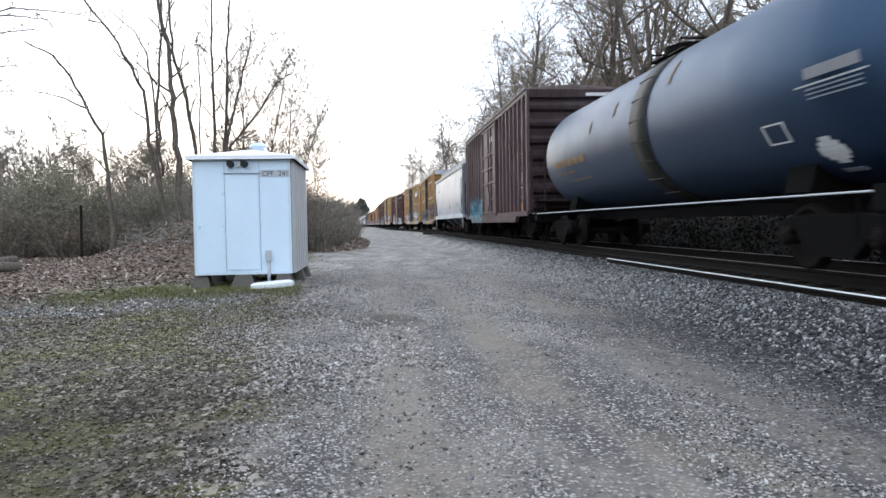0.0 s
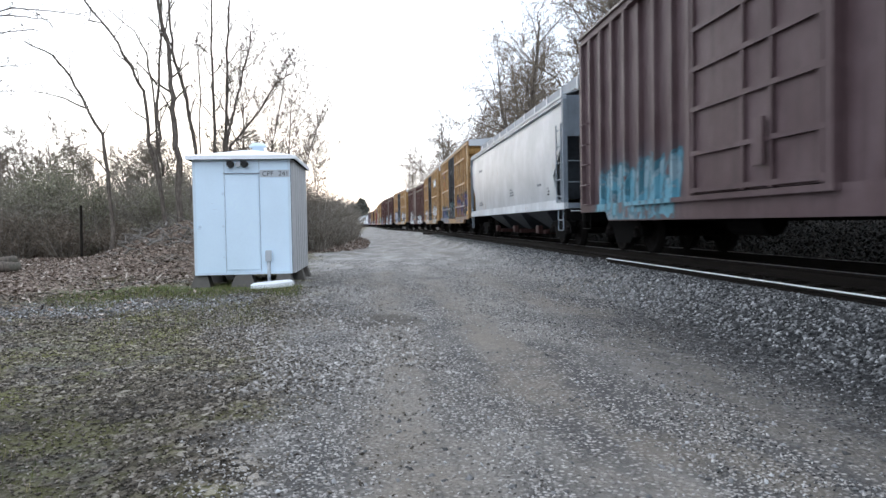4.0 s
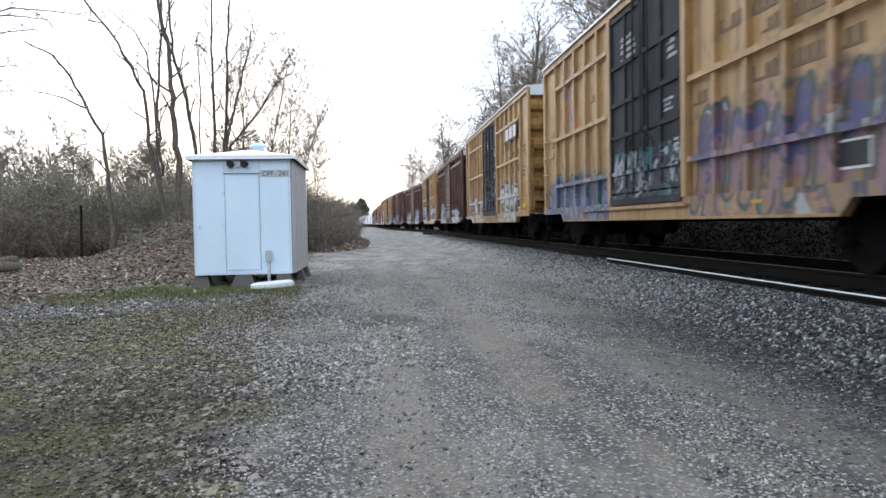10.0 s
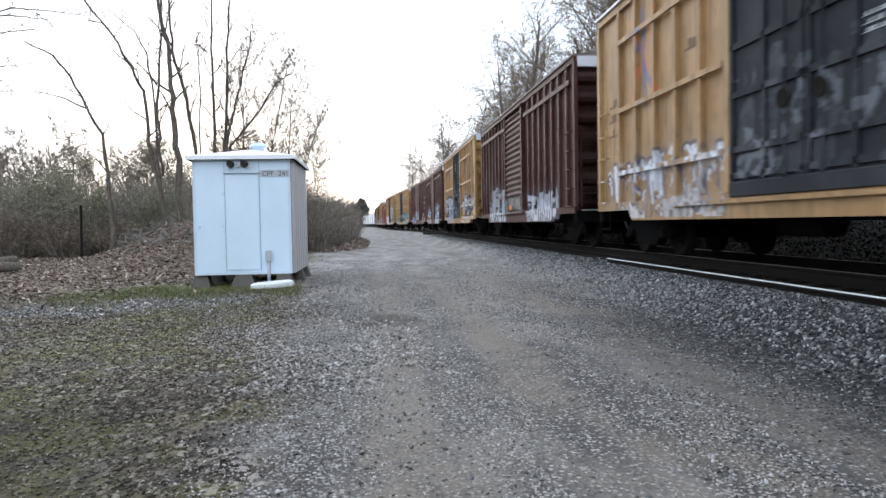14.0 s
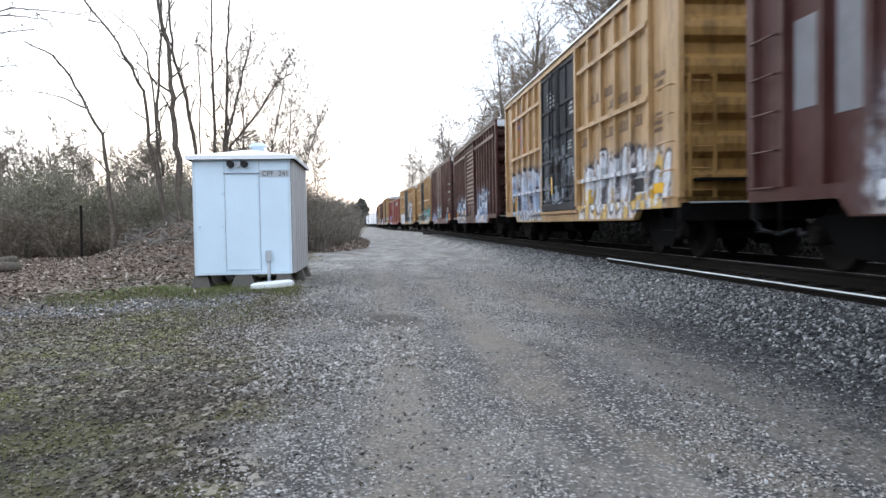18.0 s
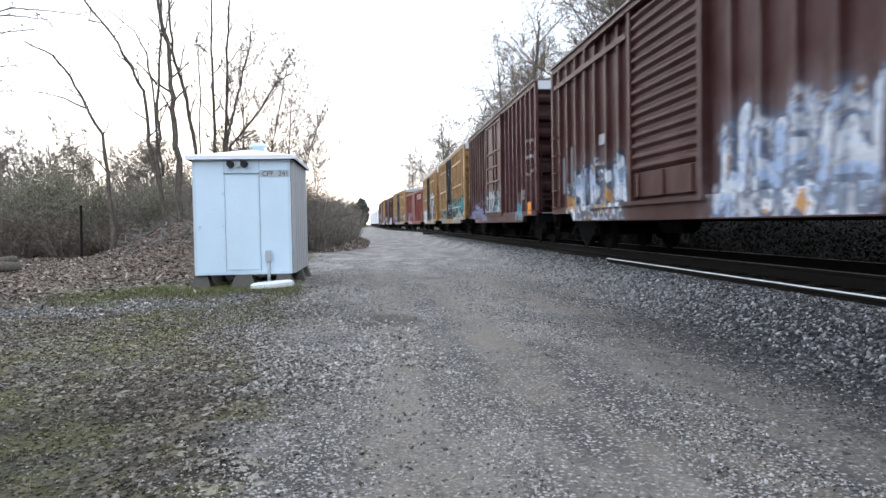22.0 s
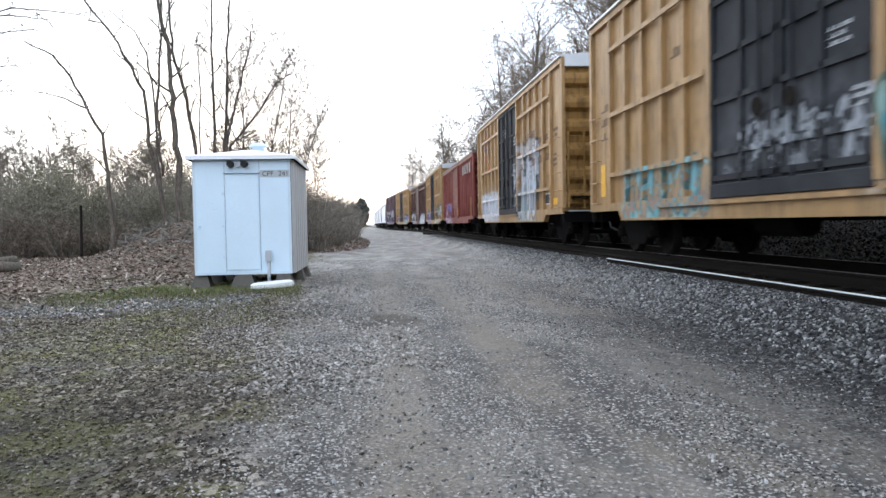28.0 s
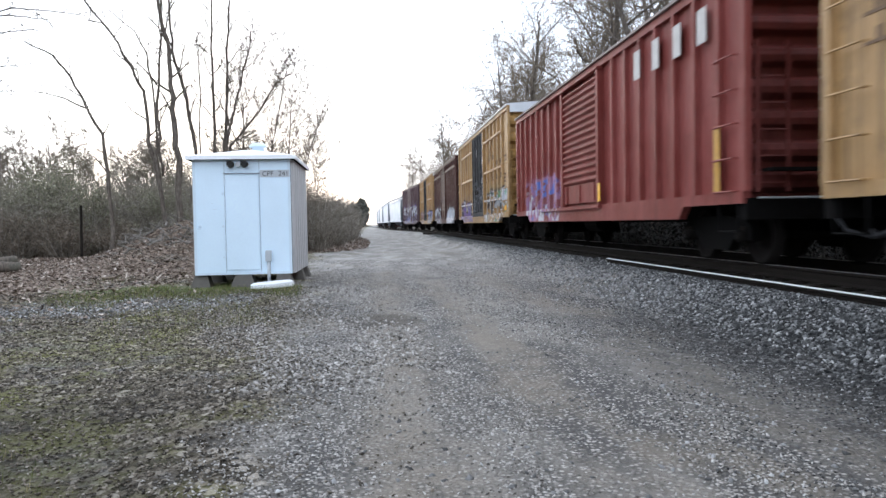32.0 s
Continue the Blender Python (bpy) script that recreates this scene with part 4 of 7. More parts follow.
def truck(car, y):
    t = part("truck", pooled(("truck",), lambda: Geo().box(-0.95, 0.95, -0.16, 0.16, 0.42, 0.66).box(-0.35, 0.35, -0.3, 0.3, 0.6, 0.78), STEEL_DARK), STEEL_DARK, car, "cast steel freight truck")
    t.location = (0, y, 0)
    for s in (-1, 1):
        f = part("side_frame", pooled(("side_frame", s), lambda: side_frame_geo(s), STEEL_DARK), STEEL_DARK, t)
        part("spring_group", pooled(("spring_group", s), lambda: Geo().turned([(0.22, 0.06), (0.5, 0.06)], "z", (s * 1.02, -0.14, 0), 8).turned([(0.22, 0.06), (0.5, 0.06)], "z", (s * 1.02, 0.14, 0), 8).turned([(0.22, 0.06), (0.5, 0.06)], "z", (s * 1.02, 0, 0), 8), STEEL_RUST), STEEL_RUST, t)
        for e1 in (-1, 1):
            part("bearing_adapter", pooled(("bearing_adapter", s, e1), lambda: Geo().box(min(s * 0.98, s * 1.13), max(s * 0.98, s * 1.13), e1 * 0.89 - 0.11, e1 * 0.89 + 0.11, 0.5, 0.56), STEEL_RUST), STEEL_RUST, t)
    for y1 in (-0.89, 0.89):
        ws = part("wheelset", pooled(("wheelset",), wheelset_geo, WHEEL, True), WHEEL, t, "pair of steel wheels on an axle")
        ws.location = (0, y1, 0.42)
    return t


def coupler(car, y, s, reach=1.02):
    g1 = Geo().box(-0.1, 0.1, *sorted((y, y + s * (reach - 0.27))), 0.76, 0.94)
    g1.box(-0.17, 0.13, *sorted((y + s * (reach - 0.28), y + s * reach)), 0.71, 0.99, 0.03)
    c = part("coupler", g1, STEEL_RUST, car, "rusty knuckle coupler")
    part("air_hose", Geo().tube([(-0.35, y + s * 0.1, 0.75), (-0.36, y + s * 0.4 * reach, 0.5), (-0.3, y + s * 0.8 * reach, 0.42), (-0.2, y + s * reach, 0.5)], 0.028, 6), STENCIL_BLACK, car, "black rubber air hose")
    part("cut_lever", Geo().tube([(-1.4, y + s * 0.12, 0.95), (-0.5, y + s * 0.16, 0.95), (-0.15, y + s * 0.5, 0.98)], 0.014, 5), GALV, car)


def ladder(car, x, y0, y1, z0, z1, n, mat, name="ladder", across="y"):
    """A ladder on a side (across y) or an end (across x)."""
    g1 = Geo()
    sx = -1 if x < 0 else 1
    o = x + sx * 0.07 if across == "y" else y0
    for k in range(n):
        z = z0 + (z1 - z0) * k / max(1, n - 1)
        if across == "y":
            g1.tube([(o, y0, z), (o, y1, z)], 0.013, 5)
            g1.box(min(x, o), max(x, o), y0 - 0.02, y0 + 0.02, z - 0.02, z + 0.02).box(min(x, o), max(x, o), y1 - 0.02, y1 + 0.02, z - 0.02, z + 0.02)
    if name == "ladder":
        for y in (y0, y1):
            g1.box(o - 0.012, o + 0.012, y - 0.03, y + 0.03, z0 - 0.15, z1 + 0.15)
    return part(name, g1, mat, car)


def end_ladder(car, y, s, x0, x1, z0, z1, n, mat):
    o = y + s * 0.12
    key = (round(o, 2), round(x0, 2))

    def stiles():
        g1 = Geo()
        for x in (x0, x1):
            g1.prism([(o - s * 0.015, z0 - 0.12), (o + s * 0.015, z0 - 0.12), (o + s * 0.015, z1 + 0.12), (y, z1 + 0.12), (y, z1 + 0.08), (o - s * 0.015, z1 + 0.08)][::s], "x", x - 0.025, x + 0.025)
        return g1

    lad = part("end_ladder", pooled(("end_ladder", *key), stiles, mat), mat, car)
    for k in range(n):
        z = z0 + (z1 - z0) * k / (n - 1)
        part("rung", pooled(("rung", *key, k), lambda: Geo().tube([(x0, o, z), (x1, o, z)], 0.013, 5), mat), mat, lad)
    return lad


def ribbed_end(half_l, s, z0, z1, n, w=1.5):
    """A pressed steel end wall with n horizontal ribs."""
    prof = [(half_l - 0.15, z0)]
    pitch = (z1 - z0) / n
    for k in range(n):
        a1 = z0 + k * pitch
        prof += [(half_l - 0.15, a1 + 0.14 * pitch), (half_l - 0.02, a1 + 0.3 * pitch), (half_l, a1 + 0.5 * pitch), (half_l - 0.02, a1 + 0.7 * pitch), (half_l - 0.15, a1 + 0.86 * pitch)]
    prof += [(half_l - 0.15, z1), (half_l - 0.22, z1), (half_l - 0.22, z0)]
    prof = [(s * a1, b1) for a1, b1 in prof]
    return Geo().prism(prof, "x", -w, w)


def boxcar(label, body, door_mat, roof_mat, end_mat, eave=4.98, style="plug", door=(5.95, 9.7), cap=None, group="freight train", half_l=7.8, ribs=7, detail=True, trim=None, upper=True, sill=None):
    """style plug: girder rails over the posts and a two-leaf plug door; slide: one sliding door with frames; pressed: a corrugated door."""
    car = thing("boxcar", label, "freight car", group=group)
    L, W, zb = half_l, HALF_W, 0.98
    trim = trim or body
    sill = sill or trim
    k0, k1 = door[0] - L, door[1] - L
    for s in (-1, 1):
        sk = lambda a1, b1: sorted((s * a1, s * b1))
        x0, x1 = sk(W - 0.17, W - 0.10)
        wall = part("side_wall", pooled(("side_wall", s, eave, L), lambda: Geo().box(x0, x1, -L + 0.14, L - 0.14, zb, eave - 0.1), body), body, car)
        x0, x1 = sk(W - 0.2, W - 0.02)
        part("top_chord", pooled(("top_chord", s, eave, L), lambda: Geo().box(x0, x1, -L + 0.02, L - 0.02, eave - 0.14, eave), trim), trim, car)
        # deep sill between the trucks, cut away at the ends
        x0, x1 = sk(W - 0.13, W - 0.005)
        low = [(-L + 0.02, zb - 0.1), (-L + 1.9, zb - 0.1), (-L + 2.1, zb - 0.3), (L - 2.1, zb - 0.3), (L - 1.9, zb - 0.1), (L - 0.02, zb - 0.1), (L - 0.02, zb + 0.06), (-L + 0.02, zb + 0.06)]
        part("side_sill", pooled(("side_sill", s, L), lambda: Geo().prism(low, "x", x0, x1), sill), sill, car)
        # posts
        if style == "plug":
            ys = [-L + 0.06, -L + 1.35] + [-L + 1.35 + (k0 + L - 1.35) * i / 5 for i in range(1, 5)]
            ys += [L - 0.06, L - 1.35] + [L - 1.35 - (L - 1.35 - k1) * i / 5 for i in range(1, 5)]
        else:
            ys = [-L + 0.06] + [-L + (k0 + L) * i / 8 for i in range(1, 8)] + [L - 0.06] + [L - (L - k1) * i / 8 for i in range(1, 8)]
        hw = 0.05 if style == "plug" else 0.055
        for i, y in enumerate(ys):
            x0, x1 = sk(W - 0.10, W - 0.015)
            wide = hw * (1.5 if abs(y) > L - 0.2 else 1.0)
            part("side_post", pooled(("side_post", s, eave, L, round(y, 3)), lambda: Geo().prism([(x0 if s > 0 else x1, y - wide * 1.3), (x1 if s > 0 else x0, y - wide), (x1 if s > 0 else x0, y + wide), (x0 if s > 0 else x1, y + wide * 1.3)], "z", zb + 0.06, eave - 0.14), body), body, car)
        if style == "plug":
            for z in (1.62, 2.86, 4.2):
                for a1, b1 in ((-L + 1.35, k0 - 0.12), (k1 + 0.12, L - 1.35)):
                    x0, x1 = sk(W - 0.03, W + 0.012)
                    part("girder_rail", pooled(("girder_rail", s, z, L, a1, b1), lambda: Geo().box(x0, x1, a1, b1, z - 0.045, z + 0.045), trim), trim, car, "")
        elif style == "pressed" and upper:
            for a1, b1 in ((-L + 0.4, k0 - 0.2), (k1 + 0.2, L - 0.4)):
                x0, x1 = sk(W - 0.04, W + 0.01)
                part("upper_rail", pooled(("upper_rail", s, eave, a1, b1), lambda: Geo().box(x0, x1, a1, b1, eave - 0.62, eave - 0.5), trim), trim, car)
        # doors
        zd0, zd1 = 1.06, eave - 0.2
        if style == "plug":
            for j, (a1, b1) in enumerate(((k0 + 0.12, 0.5 * (k0 + k1) - 0.02), (0.5 * (k0 + k1) + 0.02, k1 - 0.12))):
                x0, x1 = sk(W - 0.09, W - 0.03)
                d = part("door", pooled(("door", s, j, eave, k0), lambda: Geo().box(x0, x1, a1, b1, zd0 + 0.12, zd1), door_mat), door_mat, car, "dark plug door leaf, shut")
                x0, x1 = sk(W - 0.031, W + 0.012)
                for z in (zd0 + 0.2, zd0 + 0.55, 2.35, 3.0, 3.75, zd1 - 0.08):
                    part("door_bar", pooled(("door_bar", s, j, z, k0), lambda: Geo().box(x0, x1, a1, b1, z - 0.04, z + 0.04), door_mat), door_mat, d)
                for y in (a1 + 0.05, 0.5 * (a1 + b1), b1 - 0.05):
                    part("door_stile", pooled(("door_stile", s, j, round(y, 3), eave), lambda: Geo().box(x0, x1 - 0.004 if s > 0 else x1, y - 0.035, y + 0.035, zd0 + 0.12, zd1), door_mat), door_mat, d)
                yl = b1 - 0.35 if j == 0 else a1 + 0.35
                part("lock_rod", pooled(("lock_rod", s, j, k0), lambda: Geo().tube([(s * (W + 0.03), yl, zd0 + 0.1), (s * (W + 0.03), yl, zd1 - 0.02)], 0.022, 6), door_mat), door_mat, d)
                part("lock_wheel", pooled(("lock_wheel", s, j, k0), lambda: Geo().turned([(s * (W + 0.02), 0.0), (s * (W + 0.05), 0.12), (s * (W + 0.07), 0.12), (s * (W + 0.06), 0.0)], "x", (0, yl, 2.1), 12), STEEL_RUST), STEEL_RUST, d)
            for y in (k0 + 0.03, k1 - 0.03):
                x0, x1 = sk(W - 0.1, W + 0.02)
                part("door_post", pooled(("door_post", s, round(y, 3), eave), lambda: Geo().box(x0, x1, y - 0.08, y + 0.08, zb + 0.06, eave - 0.14), trim), trim, car)
            x0, x1 = sk(W - 0.06, W + 0.06)
            part("door_track", pooled(("door_track", s, k0, L), lambda: Geo().box(x0, x1, k0 - 0.1, k1 + 1.9, zd0 - 0.17, zd0 - 0.11), trim), trim, car)
            x0, x1 = sk(W - 0.09, W + 0.03)
            part("door_skirt", pooled(("door_skirt", s, k0, L), lambda: Geo().box(x0, x1, k0 + 0.12, k1 - 0.12, zd0 - 0.09, zd0 + 0.115, 0.012), door_mat), door_mat, car, "dark lower edge of the plug door")
        else:
            x0, x1 = sk(W - 0.1, W - 0.01)
            if style == "pressed":
                n = 15
                prof, h = [(s * (W - 0.1), zd0 + 0.5)], (zd1 - zd0 - 0.55) / n
                for i in range(n):
                    a1 = zd0 + 0.5 + i * h
                    prof += [(s * (W - 0.035), a1 + 0.1 * h), (s * (W + 0.025), a1 + 0.4 * h), (s * (W + 0.025), a1 + 0.6 * h), (s * (W - 0.035), a1 + 0.9 * h)]
                prof += [(s * (W - 0.1), zd1 - 0.05)]
                d = part("door", pooled(("door", s, eave, k0, "pressed"), lambda: Geo().prism(prof, "y", k0 + 0.12, k1 - 0.12).box(x0, x1, k0 + 0.12, k1 - 0.12, zd0 + 0.05, zd0 + 0.5), door_mat), door_mat, car, "corrugated sliding door, shut")
                for y in (k0 + 0.4, 0.0, k1 - 0.4):
                    part("kick_stile", pooled(("kick_stile", s, round(y, 2)), lambda: Geo().box(*sk(W - 0.012, W + 0.02), y - 0.05, y + 0.05, zd0 + 0.06, zd0 + 0.48), door_mat), door_mat, d)
            else:
                d = part("door", pooled(("door", s, eave, k0, "slide"), lambda: Geo().box(x0, x1, k0 + 0.12, k1 - 0.12, zd0, zd1), door_mat), door_mat, car, "sliding steel door, shut")
                x0, x1 = sk(W - 0.011, W + 0.04)
                for z in (zd0 + 0.06, zd0 + 0.62, 2.35, 2.95, 3.55, zd1 - 0.08):
                    part("door_bar", pooled(("door_bar", s, z, k0, "slide"), lambda: Geo().box(x0, x1, k0 + 0.12, k1 - 0.12, z - 0.035, z + 0.035), door_mat), door_mat, d)
                for y in (k0 + 0.18, k0 + 1.2, k0 + 1.9, k1 - 0.18):
                    part("door_stile", pooled(("door_stile", s, round(y, 3), "slide", eave), lambda: Geo().box(x0 + 0.002, x1 - 0.004, y - 0.035, y + 0.035, zd0, zd1), door_mat), door_mat, d)
                part("lock_gear", pooled(("lock_gear", s), lambda: Geo().box(*sk(W + 0.04, W + 0.09), k0 + 1.3, k0 + 1.55, 1.35, 1.95), door_mat), door_mat, d)
            for y in (k0 + 0.03, k1 - 0.03):
                x0, x1 = sk(W - 0.1, W + 0.045)
                part("door_post", pooled(("door_post", s, round(y, 3), eave, style), lambda: Geo().box(x0, x1, y - 0.08, y + 0.08, zb + 0.06, eave - 0.14), trim), trim, car)
            x0, x1 = sk(W - 0.05, W + 0.07)
            part("door_track", pooled(("door_track", s, k0, style), lambda: Geo().box(x0, x1, k0 - 0.1, k1 + 2.6, zd0 - 0.1, zd0 - 0.02), trim), trim, car)
            part("upper_track", pooled(("upper_track", s, k0, style, eave), lambda: Geo().box(x0, x1, k0 - 0.1, k1 + 2.6, zd1 + 0.01, zd1 + 0.06), trim), trim, car)
    for s in (-1, 1):
        # end_mat carries painted shade from the gap between cars, besides grime
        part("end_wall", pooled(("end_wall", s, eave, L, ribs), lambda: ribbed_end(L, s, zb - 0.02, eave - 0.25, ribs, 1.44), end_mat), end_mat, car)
        y0, y1 = sorted((s * (L - 0.16), s * (L - 0.01)))
        capm = cap or end_mat
        part("end_cap", pooled(("end_cap", s, eave, L), lambda: Geo().prism([(-1.44, eave - 0.248), (1.44, eave - 0.248), (1.44, eave - 0.002), (0, eave + 0.13), (-1.44, eave - 0.002)], "y", y0, y1), capm), capm, car)
        y0, y1 = sorted((s * (L - 0.25), s * L))
        part("end_sill", pooled(("end_sill", s, L), lambda: Geo().box(-1.5, 1.5, y0, y1, zb - 0.32, zb - 0.03), STEEL_DARK), STEEL_DARK, car)
        part("end_platform", pooled(("end_platform", s, L), lambda: Geo().box(-1.3, 1.3, min(s * (L + 0.001), s * (L + 0.3)), max(s * (L + 0.001), s * (L + 0.3)), 1.3, 1.34), STEEL_DARK), STEEL_DARK, car)
        coupler(car, s * L, s)
        for sx in (-1, 1):
            yy = sorted((s * (L - 0.2), s * (L - 0.75)))
            for zg in (1.05, 1.5, 1.97, 2.43, 2.9):
                part("grab_iron", pooled(("grab_iron", sx, round(yy[0], 2), zg), lambda: Geo().tube([(sx * (W - 0.03), yy[0], zg), (sx * (W + 0.05), yy[0], zg), (sx * (W + 0.05), yy[1], zg), (sx * (W - 0.03), yy[1], zg)], 0.015, 5), trim), trim, car)
            stirrup = Geo().tube([(sx * (W - 0.03), yy[0], zb - 0.1), (sx * (W - 0.03), yy[0], 0.5), (sx * (W - 0.03), yy[1], 0.5), (sx * (W - 0.03), yy[1], zb - 0.1)], 0.018, 5)
            part("step", stirrup, STEEL_DARK, car)
            end_ladder(car, s * L, s, min(sx * 0.98, sx * 1.4), max(sx * 0.98, sx * 1.4), 1.15, 2.9, 6, end_mat)
        truck(car, s * (L - 1.75))
    part("roof", pooled(("roof", eave, L), lambda: Geo().prism([(-W - 0.03, eave + 0.003), (W + 0.03, eave + 0.003), (W + 0.03, eave + 0.05), (0, eave + 0.17), (-W - 0.03, eave + 0.05)], "y", -L + 0.01, L - 0.01), roof_mat), roof_mat, car, "galvanised roof panels")
    for i in range(13):
        y = -L + 0.6 + i * (2 * L - 1.2) / 12
        part("roof_rib", pooled(("roof_rib", eave, round(y, 2)), lambda: Geo().prism([(-W + 0.02, eave + 0.02), (0, eave + 0.16), (W - 0.02, eave + 0.02), (W - 0.02, eave + 0.055), (0, eave + 0.2), (-W + 0.02, eave + 0.055)], "y", y - 0.04, y + 0.04), roof_mat), roof_mat, car)
    part("underframe", pooled(("underframe", L), lambda: Geo().box(-1.4, 1.4, -L + 0.26, L - 0.26, zb - 0.05, zb + 0.05).box(-0.22, 0.22, -L + 0.26, L - 0.26, zb - 0.35, zb - 0.05), STEEL_DARK), STEEL_DARK, car)
    part("brake_reservoir", pooled(("brake_reservoir",), lambda: Geo().turned([(-0.6, 0.0), (-0.55, 0.2), (0.5, 0.2), (0.55, 0.0)], "y", (-0.75, 1.2, 0.62), 12).box(-0.95, -0.55, 0.8, 0.85, 0.6, 0.95).box(-0.95, -0.55, 1.4, 1.45, 0.6, 0.95), STEEL_DARK), STEEL_DARK, car)
    return car


def sign(car, y0, y1, z0, z1, mat, label="", x=-HALF_W - 0.004, name="marking"):
    """A flat painted panel or plate on the lane's side."""
    return part(name, Geo().box(x - 0.006, x, y0, y1, z0, z1), mat, car, label)


def bars(car, y0, y1, z0, z1, n, mat, x=-HALF_W + 0.097, label="", seed=1):
    """Writing too small to read: bars of its size, line by line."""
    r1 = random.Random(seed)
    h = (z1 - z0) / n
    for i in range(n):
        ya = y0 + r1.uniform(0.0, 0.35) * (y1 - y0)
        w, lo, hi = 0.42 * h + 0.02, z0 + (i + 0.2) * h, z0 + (i + 0.78) * h
        top = []
        for k in range(max(1, int((y1 - ya) / w))):
            q, zt = ya + k * w, hi - r1.uniform(0, 0.08 * h)
            if r1.random() < 0.85:
                top += [(q, lo + 0.12 * h), (q, zt), (q + 0.72 * w, zt), (q + 0.72 * w, lo + 0.12 * h)]
        end = max(y1, top[-1][0] + 0.01) if top else y1
        comb = [(ya - 0.01, lo), (end + 0.01, lo), (end + 0.01, lo + 0.12 * h)] + top[::-1] + [(ya - 0.01, lo + 0.12 * h)]
        part("stencil_line", Geo().prism(comb, "x", x - 0.005, x), mat, car, label)


def covered_hopper(label, paint, end_paint, group="freight train", half_l=9.1, detail=True):
    car = thing("covered_hopper", label, "freight car", group=group)
    L, W = half_l, HALF_W
    for s in (-1, 1):
        # side sheet with swept ends, slightly bulged
        g1 = Geo()
        rows = 12
        ring = []
        for k in range(rows):
            q = k / (rows - 1)
            z = 1.22 + q * (3.86 - 1.22)
            bulge = W - 0.10 + 0.07 * math.sin(math.pi * q)
            cut = float(np.interp(q, (0.0, 0.27, 0.6, 1.0), (1.0, 1.3, 0.2, 0.17)))
            ring.append([(s * bulge, -L + cut, z), (s * bulge, L - cut, z)])
        for a1, b1 in ring:
            ia = [a1[1] + (b1[1] - a1[1]) * j / 8 for j in range(9)]
            g1.v += [(a1[0], y, a1[2]) for y in ia] + [(a1[0] - s * 0.03, y, a1[2]) for y in ia]
        for k in range(rows - 1):
            for j in range(8):
                o, p1 = k * 18 + j, (k + 1) * 18 + j
                f1, f2 = (o, o + 1, p1 + 1, p1), (o + 9, p1 + 9, p1 + 10, o + 10)
                g1.f += [f1 if s < 0 else f1[::-1], f2 if s < 0 else f2[::-1]]
        for k in range(rows - 1):
            o, p1 = k * 18, (k + 1) * 18
            g1.f += [(o, p1, p1 + 9, o + 9), (o + 8, o + 17, p1 + 17, p1 + 8)]
        part("side_sheet", g1, paint, car, "smooth pale hopper side with swept ends", smoothed=False)
        x0, x1 = sorted((s * (W - 0.12), s * (W + 0.0)))
        part("side_sill", Geo().prism([(-L + 0.02, 1.0), (L - 0.02, 1.0), (L - 0.02, 1.26), (-L + 0.85, 1.26), (-L + 0.8, 1.17), (-L + 0.02, 1.17)], "x", x0, x1), HOPPER_SILL if detail else paint, car, "deep pale side sill")
        x0, x1 = sorted((s * (W - 0.14), s * (W - 0.01)))
        part("top_chord", Geo().box(x0, x1, -L + 0.15, L - 0.15, 3.82, 3.98).box(min(s * (W - 0.02), s * (W + 0.02)), max(s * (W - 0.02), s * (W + 0.02)), -L + 0.15, L - 0.15, 3.9, 3.93), paint, car)
        for e1 in (-1, 1):
            y = e1 * (L - 0.1)
            part("corner_post", Geo().box(min(s * (W - 0.12), s * W), max(s * (W - 0.12), s * W), y - 0.07, y + 0.07, 1.17, 3.86), end_paint, car)
            yy = sorted((e1 * (L - 0.22), e1 * (L - 0.72)))
            ladder(car, s * (W - 0.06), yy[0], yy[1], 1.35, 3.1, 5, end_paint, "ladder")
            part("step", Geo().tube([(s * (W - 0.04), yy[0], 1.0), (s * (W - 0.04), yy[0], 0.45), (s * (W - 0.04), yy[1], 0.45), (s * (W - 0.04), yy[1], 1.0)], 0.018, 5), end_paint, car)
            part("step", Geo().tube([(s * (W - 0.04), yy[0], 0.72), (s * (W - 0.04), yy[1], 0.72)], 0.016, 5), end_paint, car)
    # sloped roof halves, running board and hatches
    for s in (-1, 1):
        r = [(s * (W - 0.06), 3.982), (s * (W - 0.06), 4.0), (s * 0.5, 4.3), (0, 4.34), (0, 4.3), (s * 0.5, 4.26)]
        part("roof_sheet", Geo().prism(r if s < 0 else r[::-1], "y", -L + 0.16, L - 0.16), paint, car)
        x0, x1 = sorted((s * 0.62, s * 0.98))
        walk_board = part("running_board", Geo().box(x0, x1, -L - 0.1, L + 0.1, 4.5, 4.53), STEEL_RUST if not detail else GALV, car, "steel grating roof walkway")
        part("walkway_fascia", Geo().box(*sorted((s * 0.985, s * 1.0)), -L - 0.1, L + 0.1, 4.27, 4.55), HOPPER_END, car, "grey edge of the roof walkway")
        for i in range(11):
            y = -L + 0.5 + i * (2 * L - 1.0) / 10
            part("walkway_bracket", Geo().box(*sorted((s * 1.002, s * 1.03)), y - 0.05, y + 0.05, 4.2, 4.54), GALV, car)
    for i in range(6):
        y = -L + 1.8 + i * (2 * L - 3.6) / 5
        part("hatch", Geo().box(-0.42, 0.42, y - 0.9, y + 0.9, 4.345, 4.45, 0.03), paint, car)
    for e1 in (-1, 1):
        # slope sheet, end frame with platform and bulkhead
        sl = [(e1 * (L - 1.5), 1.3), (e1 * (L - 0.4), 3.0), (e1 * (L - 0.4), 3.95), (e1 * (L - 0.46), 3.95), (e1 * (L - 0.46), 3.02), (e1 * (L - 1.57), 1.3)]
